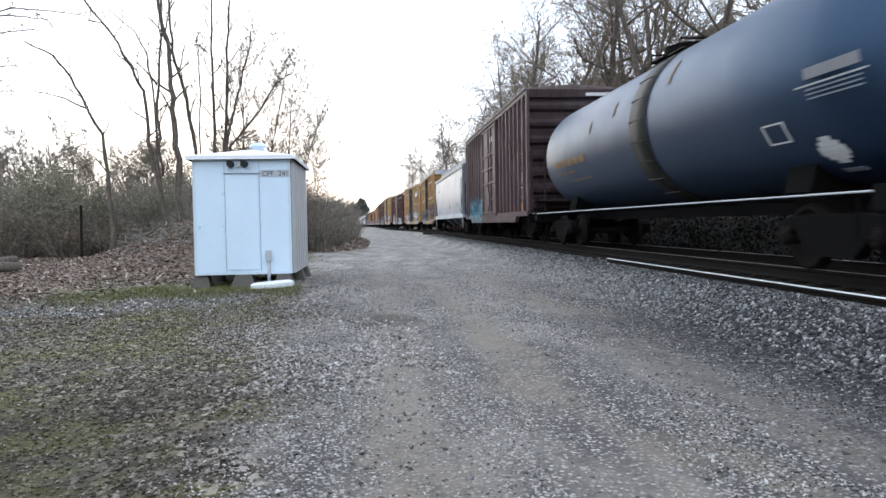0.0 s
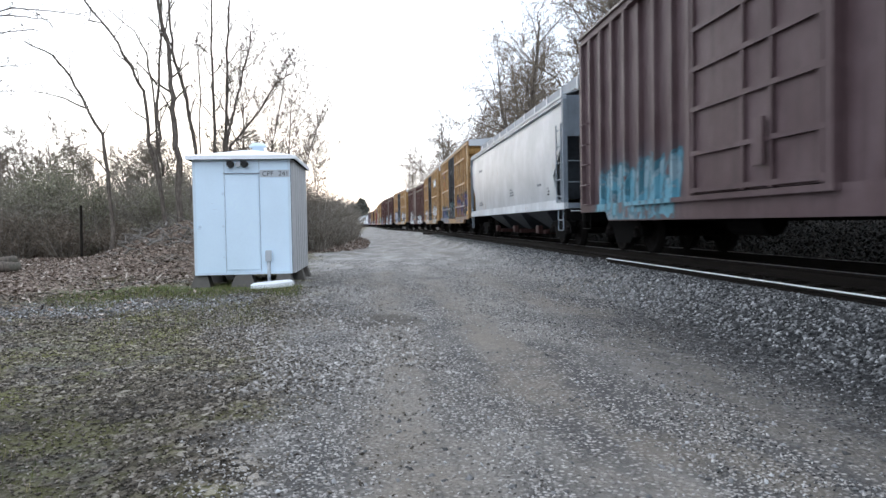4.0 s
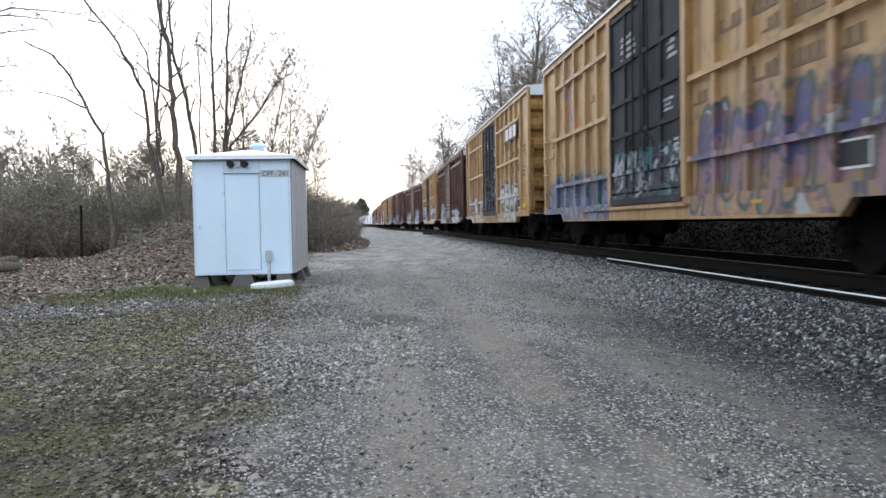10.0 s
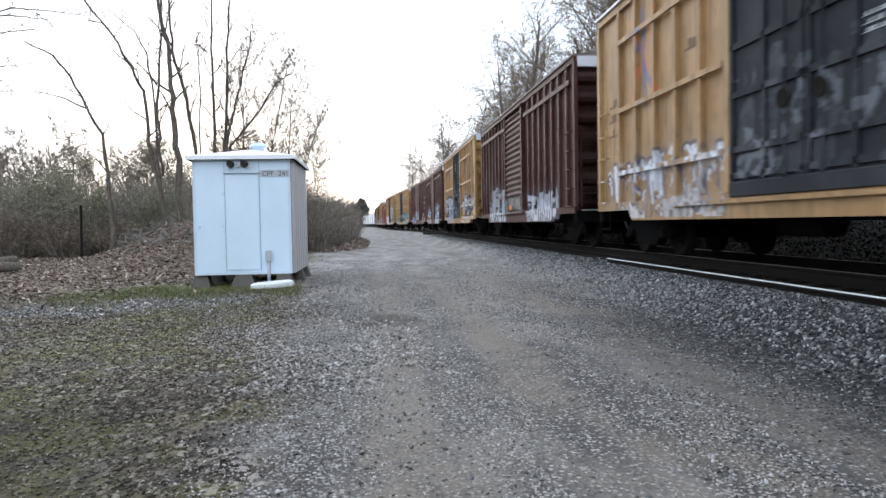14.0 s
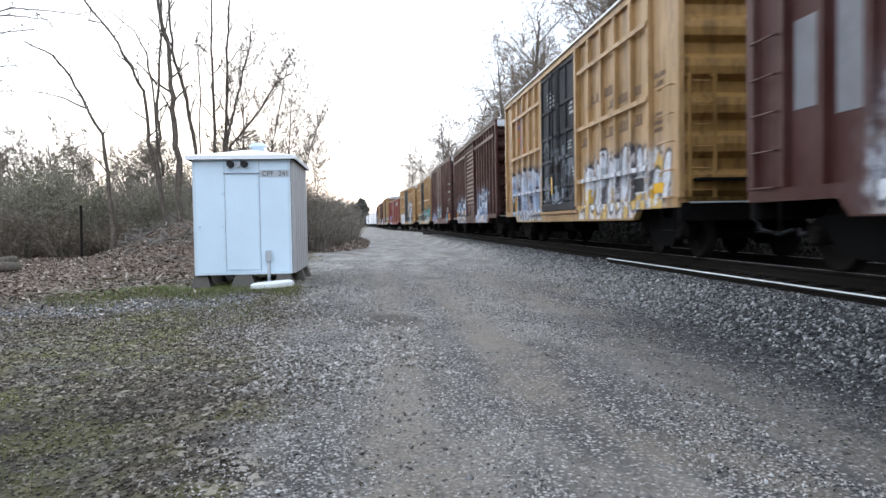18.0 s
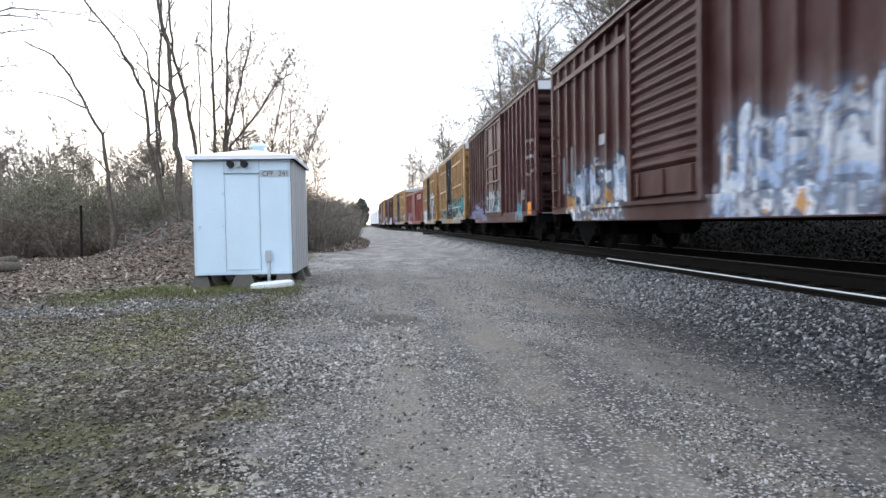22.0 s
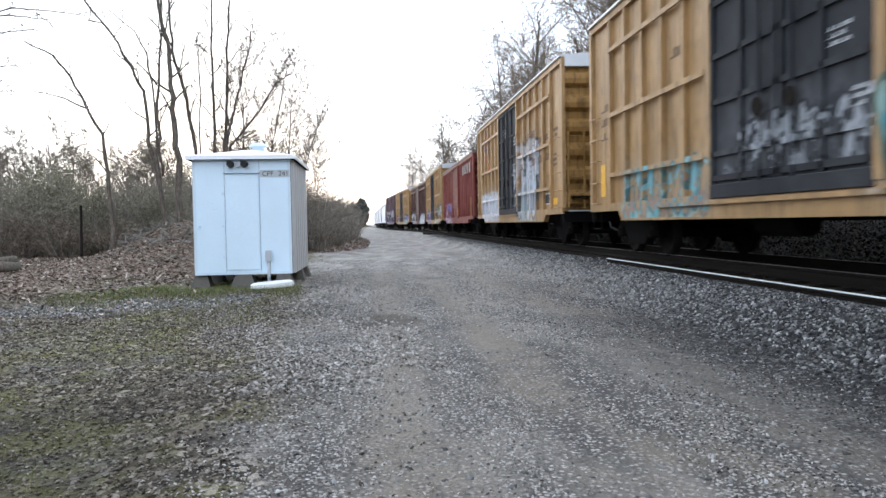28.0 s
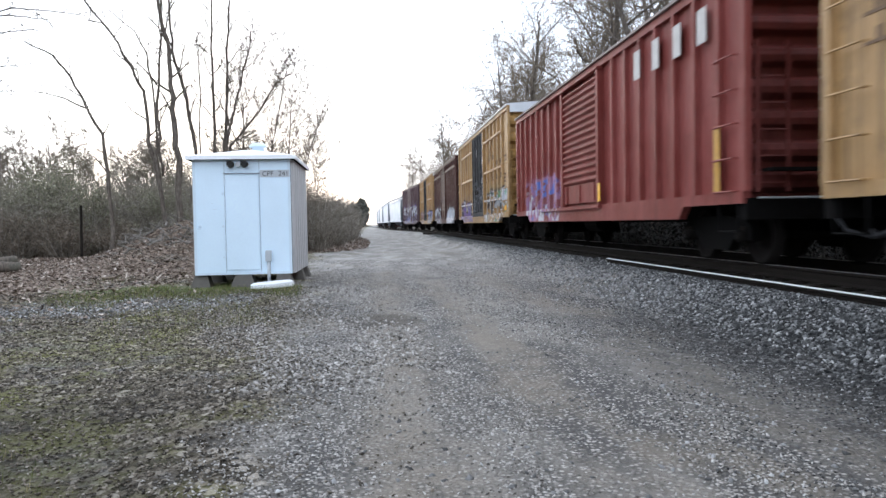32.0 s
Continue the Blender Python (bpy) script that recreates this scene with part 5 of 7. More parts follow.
        # the end recess's shade is painted into the sheet
        part("slope_sheet", Geo().prism(sl, "x", -W + 0.14, W - 0.14), HOPPER_SHADE, car)
        part("end_panel", Geo().box(-W + 0.13, W - 0.13, *sorted((e1 * (L - 0.14), e1 * (L - 0.08))), 2.9, 3.96), end_paint, car, "grey upper end panel")
        for x in (-0.75, 0.75):
            part("end_post", Geo().box(x - 0.06, x + 0.06, *sorted((e1 * (L - 0.14), e1 * (L - 0.06))), 1.17, 2.898), end_paint, car)
        part("end_platform", Geo().box(-W + 0.02, W - 0.02, *sorted((e1 * (L - 0.9), e1 * (L - 0.02))), 1.02, 1.16), end_paint, car)
        for z in (1.7, 2.25):
            part("cross_rung", Geo().tube([(-1.42, e1 * (L - 0.04), z), (1.42, e1 * (L - 0.04), z)], 0.016, 5), end_paint, car)
        part("end_sill", Geo().box(-1.5, 1.5, *sorted((e1 * (L - 0.2), e1 * L)), 0.72, 1.015), STEEL_DARK, car)
        part("brake_wheel", Geo().turned([(e1 * (L + 0.0), 0.24), (e1 * (L + 0.04), 0.27), (e1 * (L + 0.06), 0.24)], "y", (0.9, 0, 2.3), 14), STEEL_DARK, car)
        coupler(car, e1 * L, e1, 0.42)
        truck(car, e1 * (L - 2.1))
    for i in range(3):
        y = -4.0 + 4.0 * i
        g1 = Geo()
        g1.v = [(-1.38, y - 1.9, 1.2), (1.38, y - 1.9, 1.2), (1.38, y + 1.9, 1.2), (-1.38, y + 1.9, 1.2), (-0.5, y - 0.4, 0.42), (0.5, y - 0.4, 0.42), (0.5, y + 0.4, 0.42), (-0.5, y + 0.4, 0.42)]
        g1.f = [(0, 1, 2, 3), (7, 6, 5, 4), (4, 5, 1, 0), (5, 6, 2, 1), (6, 7, 3, 2), (7, 4, 0, 3)]
        b = part("hopper_bay", g1, HOPPER_SHADE, car, "dirty sloped discharge bay, darkened with painted shade")
        part("outlet_gate", Geo().box(-0.95, 0.95, y - 0.5, y + 0.5, 0.28, 0.41, 0.02).box(-1.12, -0.96, y - 0.2, y + 0.2, 0.3, 0.56, 0.02), GATE_RED, b, "red-brown outlet gate")
    part("centre_sill", Geo().box(-0.2, 0.2, -L + 0.2, L - 0.2, 0.7, 1.0), STEEL_DARK, car)
    return car


def tank_car(label):
    car = thing("tank_car", label, "freight car", group="freight train")
    R, zc, L = 1.47, 2.5, 7.35
    # the tank: smooth shell with dished heads
    prof = [(-L, 0.0), (-L + 0.04, 0.35), (-L + 0.16, 0.75), (-L + 0.36, 1.1), (-L + 0.62, 1.33), (-L + 0.95, R)]
    shell = [(y, r) for y, r in prof] + [(-L + 3.0, R), (0.0, R), (L - 3.0, R)] + [(-y, r) for y, r in prof[::-1]]
    tank = part("tank", Geo().turned([(y, r) for y, r in shell[::-1]], "y", (0, 0, zc), 72), TANK_PAINT, car, "smooth black tank shell, sky blue painted into its sheen", smoothed=True)
    part("weld_band", Geo().turned([(-0.43, R + 0.004), (-0.42, R + 0.02), (0.42, R + 0.02), (0.43, R + 0.004)][::-1], "y", (0, -0.95, zc), 72), TANK_BAND, tank, "rust-stained band round the tank", smoothed=True)
    for s in (-1, 1):
        for k in range(9):
            b = radians(62 - 15 * k)
            cx, cz = s * (R + 0.07) * math.cos(b), zc + (R + 0.07) * math.sin(b)
            part("rung", Geo().tube([(cx * 0.96, -1.3, cz), (cx, -1.26, cz), (cx, -0.64, cz), (cx * 0.96, -0.6, cz)], 0.012, 5), RUNG, car, "faded yellow ladder rung on the tank")
    for y in (-5.4, 5.4):
        part("saddle", Geo().prism([(-1.0, 1.0), (1.0, 1.0), (0.9, 1.42), (0.5, 1.12), (-0.5, 1.12), (-0.9, 1.42)], "y", y - 0.3, y + 0.3), STEEL_DARK, car)
        truck(car, math.copysign(6.25, y))
    part("centre_sill", Geo().box(-0.24, 0.24, -L - 0.7, L + 0.7, 0.72, 1.04), STEEL_DARK, car)
    for s in (-1, 1):
        part("side_handrail", Geo().tube([(s * 1.5, -L - 0.2, 0.93), (s * 1.5, L + 0.2, 0.93)], 0.012, 6), GALV, car, "pale weathered handrail along the tank")
        for i in range(10):
            y = -L + i * 2 * L / 9
            part("handrail_bracket", Geo().box(*sorted((s * 0.24, s * 1.5)), y - 0.02, y + 0.02, 0.9, 0.93), STEEL_DARK, car)
        part("end_sill", Geo().box(-1.5, 1.5, *sorted((s * (L + 0.2), s * (L + 0.55))), 0.74, 1.0), STEEL_DARK, car)
        part("end_rail", Geo().tube([(-1.45, s * (L + 0.4), 1.0), (-1.45, s * (L + 0.4), 1.55), (1.45, s * (L + 0.4), 1.55), (1.45, s * (L + 0.4), 1.0)], 0.016, 6), STEEL_DARK, car)
        part("step", Geo().tube([(-1.45, s * (L + 0.3), 0.9), (-1.45, s * (L + 0.3), 0.45), (-1.45, s * (L - 0.1), 0.45), (-1.45, s * (L - 0.1), 0.9)], 0.018, 5), STEEL_DARK, car)
        coupler(car, s * (L + 0.55), s, 0.4)
    plat = part("top_platform", Geo().box(-0.55, 0.55, -0.75, 0.75, zc + R + 0.005, zc + R + 0.03), STEEL_DARK, car, "dark loading platform on top")
    part("manway", Geo().turned([(zc + R - 0.1, 0.5), (zc + R + 0.2, 0.5), (zc + R + 0.26, 0.3), (zc + R + 0.28, 0.0)], "z", (0, 0, 0), 20), STEEL_DARK, car)
    for y in (-0.73, 0.73):
        part("platform_rail", Geo().tube([(-0.53, y, zc + R + 0.02), (-0.53, y, zc + R + 0.2), (0.53, y, zc + R + 0.2), (0.53, y, zc + R + 0.02)], 0.02, 6), STEEL_DARK, plat)
    return car


def on_tank(car, y0, y1, a0, a1, mat, label="", R=1.478, zc=2.5):
    """A thin plate bent to the tank, from angle a0 to a1 above the level, on the lane's side."""
    g1 = Geo()
    n = 5
    for q, r1 in ((0, R), (1, R + 0.006)):
        for k in range(n):
            b = radians(a0 + (a1 - a0) * k / (n - 1))
            g1.v += [(-r1 * math.cos(b), y0, zc + r1 * math.sin(b)), (-r1 * math.cos(b), y1, zc + r1 * math.sin(b))]
    o = 2 * n
    for k in range(n - 1):
        i = 2 * k
        g1.f += [(o + i, o + i + 2, o + i + 3, o + i + 1), (i, i + 1, i + 3, i + 2), (i, i + 2, o + i + 2, o + i), (i + 1, o + i + 1, o + i + 3, i + 3)]
    g1.f += [(0, o, o + 1, 1), (2 * n - 2, 2 * n - 1, o + 2 * n - 1, o + 2 * n - 2)]
    return part("marking", g1, mat, car, label)


# tag colours
TEAL, AQUA, PURPLE, PINK, SILVER, WHITE, BLUE, GREEN, YEL, INK = (0.05, 0.33, 0.38), (0.1, 0.55, 0.68), (0.16, 0.1, 0.35), (0.45, 0.2, 0.33), (0.5, 0.52, 0.56), (0.72, 0.74, 0.78), (0.1, 0.17, 0.5), (0.05, 0.3, 0.2), (0.65, 0.4, 0.06), (0.03, 0.03, 0.045)
TAN, BROWN, MAUVE, OXIDE = (0.36, 0.21, 0.082), (0.06, 0.0195, 0.0165), (0.08, 0.049, 0.051), (0.2, 0.042, 0.034)
BLACK_DOOR = (0.024, 0.026, 0.03)
# black tank: the sky's blue reflection is put into base colour and specular tint
TANK_PAINT = plain("tank_black", (0.011, 0.021, 0.044), 0.46, 0.0, 0.3, 1.0, 40, 0.0008, 1.0)
TANK_PAINT.node_tree.nodes["Principled BSDF"].inputs["Specular Tint"].default_value = (0.42, 0.68, 1.0, 1.0)
TANK_ORANGE = plain("tank_orange", (0.2, 0.125, 0.06), 0.7, 0, 0.4, 5, 60)
RUNG = plain("worn_rung", (0.045, 0.038, 0.03), 0.8, 0, 0.4, 9, 60)
TANK_BAND = car_paint("tank_band", (0.022, 0.022, 0.019), 0.45, spec=0.12)
WHITE_BLOCK = plain("weathered_white", (0.56, 0.53, 0.5), 0.7, 0, 0.35, 6, 60)
GREY_PATCH = plain("grey_patch", (0.2, 0.2, 0.21), 0.7, 0, 0.35, 3, 50)
HOPPER_MARK = plain("hopper_mark", (0.17, 0.185, 0.205), 0.7, 0, 0.3, 6, 60)
RUSTY_PATCH = plain("rusty_patch", (0.22, 0.12, 0.06), 0.8, 0, 0.5, 5, 60)
STENCIL_WORN = plain("worn_white_stencil", (0.4, 0.41, 0.42), 0.7, 0, 0.5, 9, 60)
REFLECT_OLD = plain("dirty_reflector", (0.48, 0.25, 0.03), 0.5, 0, 0.4, 9, 60)
STENCIL_FADED = plain("faded_stencil", (0.17, 0.105, 0.06), 0.7, 0, 0.4, 6, 60)
ROOF_GALV = plain("roof_galv", (0.6, 0.62, 0.64), 0.45, 0.3, 0.15, 1.2, 30)
ROOF_DARK = car_paint("roof_dark", (0.16, 0.12, 0.11), 0.4)
GATE_RED = plain("gate_red", (0.045, 0.016, 0.014), 0.8, 0, 0.4, 6, 60)
# dark copy of the pale hopper paint: shade of recesses and underside
HOPPER_SHADE = car_paint("hopper_shade", (0.05, 0.06, 0.07), 0.3, (), 0.6, 0.5)
HOPPER = car_paint("hopper_grey", (0.32, 0.35, 0.37), 0.14, (), 0.42, 0.14, spec=0.5, runs=0.8)
HOPPER_SILL = car_paint("hopper_sill", (0.5, 0.525, 0.54), 0.2, (), 0.5, 0.2, runs=0.85)
HOPPER_END = car_paint("hopper_end", (0.17, 0.2, 0.23), 0.2, (), 0.5, 0.3)
HOPPER_WHITE = car_paint("hopper_white", (0.7, 0.73, 0.76), 0.08, (), 0.5, 0.12)


def yellow_car(name, label, tags, door_tags=(), cap=ROOF_GALV, strokes=()):
    body = car_paint(name + "_paint", TAN, 0.5, tags, grime=0.9, strokes=strokes)
    scuffs = [(-1.8, 1.8, 1.2, 2.9, [BLACK_DOOR, (0.045, 0.048, 0.055), BLACK_DOOR, BLACK_DOOR, (0.13, 0.14, 0.16), BLACK_DOOR, BLACK_DOOR], BLACK_DOOR)]
    dm = car_paint(name + "_door", BLACK_DOOR, 0.05, list(door_tags) or scuffs, 0.7, 0.3, 0.13)
    # end wall colour darkened for the shade between cars; grime comes on top
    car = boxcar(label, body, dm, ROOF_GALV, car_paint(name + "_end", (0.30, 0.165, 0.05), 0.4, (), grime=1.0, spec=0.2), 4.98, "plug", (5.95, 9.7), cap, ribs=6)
    # stencilled lines, door notices, reflectors
    bars(car, -5.2, -2.7, 3.25, 3.62, 1, STENCIL_FADED, seed=2)
    bars(car, -6.1, -4.0, 2.98, 3.3, 1, STENCIL_FADED, seed=3)
    bars(car, -6.2, -3.6, 2.38, 2.76, 1, STENCIL_FADED, seed=4)
    bars(car, -7.1, -6.5, 3.0, 3.3, 2, STENCIL_FADED, seed=5)
    bars(car, -7.1, -6.5, 2.2, 2.6, 3, STENCIL_FADED, seed=6)
    bars(car, 6.7, 7.2, 2.35, 3.25, 3, STENCIL_FADED, seed=11)
    bars(car, 3.0, 3.45, 3.3, 3.6, 1, STENCIL_FADED, seed=12)
    bars(car, -2.5, -1.95, 2.35, 2.75, 1, STENCIL_FADED, seed=13)
    bars(car, -1.5, -1.1, 3.35, 3.7, 3, STENCIL_WORN, -HALF_W + 0.029, seed=14)
    bars(car, 0.3, 1.2, 3.8, 4.3, 4, STENCIL_WORN, -HALF_W + 0.029, seed=7)
    bars(car, -1.35, -0.95, 2.5, 2.75, 3, STENCIL_WORN, -HALF_W + 0.029, seed=8)
    bars(car, -1.6, -1.35, 1.8, 2.05, 3, STENCIL_WORN, -HALF_W + 0.029, seed=9)
    sign(car, -6.95, -6.35, 1.15, 1.33, REFLECT, "yellow reflective panel", -HALF_W + 0.095)
    sign(car, -6.1, -5.5, 1.18, 1.5, STENCIL_WHITE, "white-framed data panel", -HALF_W + 0.096)
    sign(car, -6.07, -5.53, 1.21, 1.47, STENCIL_BLACK, "", -HALF_W + 0.089)
    for y in (-4.2, 3.4):
        sign(car, y, y + 0.3, 0.87, 0.92, REFLECT_OLD, "yellow reflector strip")
    return car


CROSS = ((4.6, 3.0, 5.9, 4.45, 0.09, (0.55, 0.2, 0.08)), (4.65, 4.4, 5.85, 2.95, 0.09, (0.55, 0.2, 0.08)), (5.2, 2.8, 5.35, 4.6, 0.09, (0.13, 0.15, 0.27)), (4.9, 3.1, 5.7, 4.2, 0.07, (0.13, 0.15, 0.27)))


def brown_car(name, label, colour, tags, style="pressed", eave=4.75, door=(6.25, 9.35), roof=None, upper=True, cap=None, strokes=()):
    body = car_paint(name + "_paint", colour, 0.15, tags, grime=0.4, spec=0.14, strokes=strokes)
    # end wall at 0.55 of the body colour: the gap's shade is painted in
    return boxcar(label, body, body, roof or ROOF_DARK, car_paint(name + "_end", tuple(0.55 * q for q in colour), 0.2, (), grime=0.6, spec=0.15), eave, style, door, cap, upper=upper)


TRAIN = []          # (car, distance of its middle behind the reference line at 0 s)
c = tank_car("black tank car with painted sky-blue sheen, a rust-stained band and white markings")
TRAIN.append((c, 14.9))
c = brown_car("mauve_boxcar", "mauve-brown boxcar with teal tags by its sliding door", MAUVE, [(2.3, 6.6, 0.7, 1.95, [(0.06, 0.2, 0.26), (0.2, 0.3, 0.34), (0.09, 0.28, 0.36), MAUVE], (0.04, 0.14, 0.18))], "slide", 4.93, (5.9, 9.5))
TRAIN.append((c, 31.5))
X_IN = -HALF_W + 0.098
bars(c, -7.05, -6.5, 1.98, 2.45, 5, STENCIL_WHITE, X_IN)
sign(c, -7.05, -6.5, 1.5, 1.86, STENCIL_WHITE, "white-framed data panel", X_IN)
sign(c, -7.0, -6.55, 1.54, 1.82, STENCIL_BLACK, "", X_IN - 0.007)
sign(c, -7.05, -6.5, 1.1, 1.32, ORANGE, "orange panel", X_IN)
sign(c, -7.62, -7.35, 1.1, 2.0, RUSTY_PATCH, "long faded orange patch", X_IN)
sign(c, -0.95, -0.7, 4.05, 4.25, STENCIL_WHITE, "small white mark", -HALF_W + 0.009)
sign(c, -0.6, -0.35, 4.05, 4.25, STENCIL_WHITE, "small white mark", -HALF_W + 0.009)
part("end_plate", Geo().box(0.42, 1.28, -7.84, -7.812, 4.72, 4.82), STENCIL_WHITE, c, "small white plate on the end wall")
c = covered_hopper("pale grey three-bay covered hopper with rust streaks", HOPPER, HOPPER_END)
TRAIN.append((c, 49.9))
X_SHEET = -HALF_W + 0.055
bars(c, -7.25, -7.0, 1.42, 1.68, 3, STENCIL_BLACK, X_SHEET + 0.015)
bars(c, -6.3, -5.7, 1.72, 1.85, 1, HOPPER_MARK, X_SHEET)
bars(c, -2.0, -1.2, 1.6, 2.1, 5, HOPPER_MARK, X_SHEET)
bars(c, 5.4, 6.5, 2.85, 3.2, 1, HOPPER_MARK, X_SHEET - 0.01)
bars(c, 5.3, 6.9, 2.1, 2.55, 1, HOPPER_MARK, X_SHEET - 0.01)
bars(c, 5.4, 6.6, 1.45, 1.65, 2, HOPPER_MARK, X_SHEET + 0.01)
c = yellow_car("tagged_yellow", "tan-yellow boxcar with black plug doors and teal and purple tags", [(-7.0, -1.9, 0.72, 2.5, [(0.32, 0.37, 0.41), (0.1, 0.04, 0.06), (0.05, 0.04, 0.14), (0.22, 0.11, 0.14), (0.25, 0.14, 0.06), (0.03, 0.2, 0.22)], (0.012, 0.05, 0.055)), (1.9, 7.5, 0.7, 1.95, [(0.03, 0.24, 0.28), (0.035, 0.045, 0.18), (0.06, 0.06, 0.13), (0.14, 0.17, 0.27), (0.04, 0.045, 0.19)], (0.015, 0.07, 0.08))],
               [(-1.8, 1.8, 1.1, 2.2, [BLACK_DOOR, (0.05, 0.16, 0.17), (0.3, 0.31, 0.33), BLACK_DOOR, (0.035, 0.04, 0.045)], BLACK_DOOR)], strokes=CROSS)
TRAIN.append((c, 68.1))
c = yellow_car("white_tag_yellow", "tan-yellow boxcar with black plug doors and a white tag", [(-5.6, -2.0, 0.72, 2.3, [(0.4, 0.5, 0.58), SILVER, (0.3, 0.33, 0.28), WHITE, (0.3, 0.22, 0.12), (0.36, 0.45, 0.5)], (0.09, 0.07, 0.05)), (1.9, 7.3, 0.72, 2.0, [SILVER, WHITE, TAN, (0.45, 0.43, 0.42)], (0.1, 0.09, 0.12))], strokes=CROSS)
TRAIN.append((c, 85.9))
sign(c, -6.0, -3.8, 3.6, 4.16, STENCIL_BLACK, "black panel with white shapes", -HALF_W + 0.013)
for q in (-5.85, -5.15, -4.45):
    sign(c, q, q + 0.5, 3.68, 4.08, STENCIL_WHITE, x=-HALF_W + 0.006)
c = brown_car("patched_brown", "dark brown boxcar with grey patches and a white tag", BROWN, [(1.7, 5.4, 0.7, 2.2, [SILVER, (0.42, 0.4, 0.38), SILVER, WHITE, (0.2, 0.17, 0.16)], (0.06, 0.05, 0.06)), (-1.5, 1.5, 1.0, 1.75, [(0.2, 0.19, 0.18), (0.3, 0.29, 0.27), (0.12, 0.09, 0.08)], (0.05, 0.04, 0.04)), (-6.0, -2.0, 0.7, 1.7, [SILVER, WHITE, BROWN], INK)], "pressed", 4.72, cap=ROOF_GALV)
TRAIN.append((c, 103.4))
sign(c, 6.23, 6.85, 1.95, 3.0, GREY_PATCH, "faded grey paint patch", -HALF_W + 0.098)
sign(c, 5.43, 6.05, 1.8, 3.05, GREY_PATCH, "faded grey paint patch", -HALF_W + 0.098)
sign(c, 0.3, 0.75, 1.12, 1.28, ORANGE, "orange reflector plate", -HALF_W - 0.022)
c = yellow_car("silver_tag_yellow", "tan-yellow boxcar with black plug doors and silver tags", [(-7.2, -2.0, 0.72, 2.25, [WHITE, SILVER, WHITE, YEL], INK), (1.9, 6.4, 0.72, 2.55, [(0.36, 0.47, 0.62), SILVER, (0.5, 0.56, 0.66), (0.3, 0.36, 0.48), (0.36, 0.47, 0.62), (0.55, 0.4, 0.15)], INK)], [(-1.8, 1.8, 1.15, 3.2, [BLACK_DOOR, (0.05, 0.055, 0.06), BLACK_DOOR, (0.16, 0.18, 0.2), BLACK_DOOR, (0.3, 0.33, 0.38)], BLACK_DOOR)], strokes=CROSS)
TRAIN.append((c, 121.2))
sign(c, 0.41, 0.64, 1.43, 1.91, REFLECT, "yellow reflective panel", -HALF_W - 0.013)
sign(c, 6.05, 6.4, 1.02, 1.55, REFLECT_OLD, "yellow patch", -HALF_W + 0.095)
c = brown_car("white_tag_brown", "dark brown boxcar with corrugated door and white tag", BROWN, [(-5.4, -1.7, 0.7, 2.3, [WHITE, (0.55, 0.6, 0.66), WHITE, (0.42, 0.52, 0.7), WHITE, (0.62, 0.64, 0.66), (0.4, 0.5, 0.68), (0.2, 0.24, 0.3), WHITE, (0.6, 0.3, 0.1)], (0.12, 0.14, 0.2)), (1.9, 6.2, 0.7, 2.15, [WHITE, (0.3, 0.38, 0.46), (0.42, 0.52, 0.7), WHITE, (0.1, 0.13, 0.17), (0.5, 0.25, 0.06), WHITE], (0.05, 0.06, 0.09))], "pressed", 4.82, cap=ROOF_GALV)
TRAIN.append((c, 139.0))
for y0, y1, z0, z1, mat in ((6.7, 7.25, 1.4, 2.35, GREY_PATCH), (5.95, 6.45, 1.55, 2.55, GREY_PATCH), (3.1, 3.85, 2.35, 2.58, STENCIL_WORN), (6.95, 7.25, 1.1, 1.35, ORANGE)):
    sign(c, y0, y1, z0, z1, mat, "faded paint patch", -HALF_W + 0.098)
c = brown_car("ringed_brown", "red-brown boxcar with a sliding door and a blue and white tag", (0.066, 0.022, 0.021), [(-1.7, 1.8, 1.1, 2.1, [(0.45, 0.5, 0.54), SILVER, (0.12, 0.2, 0.22), (0.4, 0.48, 0.52)], INK), (1.9, 7.0, 0.7, 1.9, [(0.4, 0.42, 0.5), (0.1, 0.04, 0.04), (0.25, 0.3, 0.5), (0.1, 0.04, 0.04)], (0.1, 0.04, 0.04)), (-5.6, -4.4, 0.75, 1.9, [(0.3, 0.28, 0.27), (0.14, 0.08, 0.08), (0.1, 0.36, 0.46), (0.2, 0.17, 0.17)], (0.1, 0.06, 0.06))], "slide", 4.95, (5.9, 9.5), cap=ROOF_GALV, strokes=[(y, z, 0.24, None, 0.034, (0.34, 0.33, 0.33)) for y in (-6.45, -7.0) for z in (2.5, 3.02)])
TRAIN.append((c, 156.6))
sign(c, -7.15, -6.6, 0.92, 1.32, ORANGE, "orange panel", -HALF_W - 0.004)
c = yellow_car("teal_tag_yellow", "tan-yellow boxcar with black plug doors and teal tags", [(1.9, 5.6, 0.72, 1.75, [(0.1, 0.45, 0.55), (0.2, 0.45, 0.5), TAN, (0.28, 0.15, 0.1), TEAL], (0.03, 0.12, 0.13)), (-7.0, -1.9, 0.72, 2.3, [(0.2, 0.36, 0.33), TEAL, SILVER, TAN], (0.03, 0.1, 0.08))], [(-1.7, 1.2, 1.3, 2.15, [SILVER, BLACK_DOOR, (0.3, 0.32, 0.34), BLACK_DOOR, BLACK_DOOR], BLACK_DOOR)])
TRAIN.append((c, 174.3))
sign(c, 6.95, 7.25, 1.2, 1.9, REFLECT, "upright yellow reflective panel", -HALF_W + 0.095)
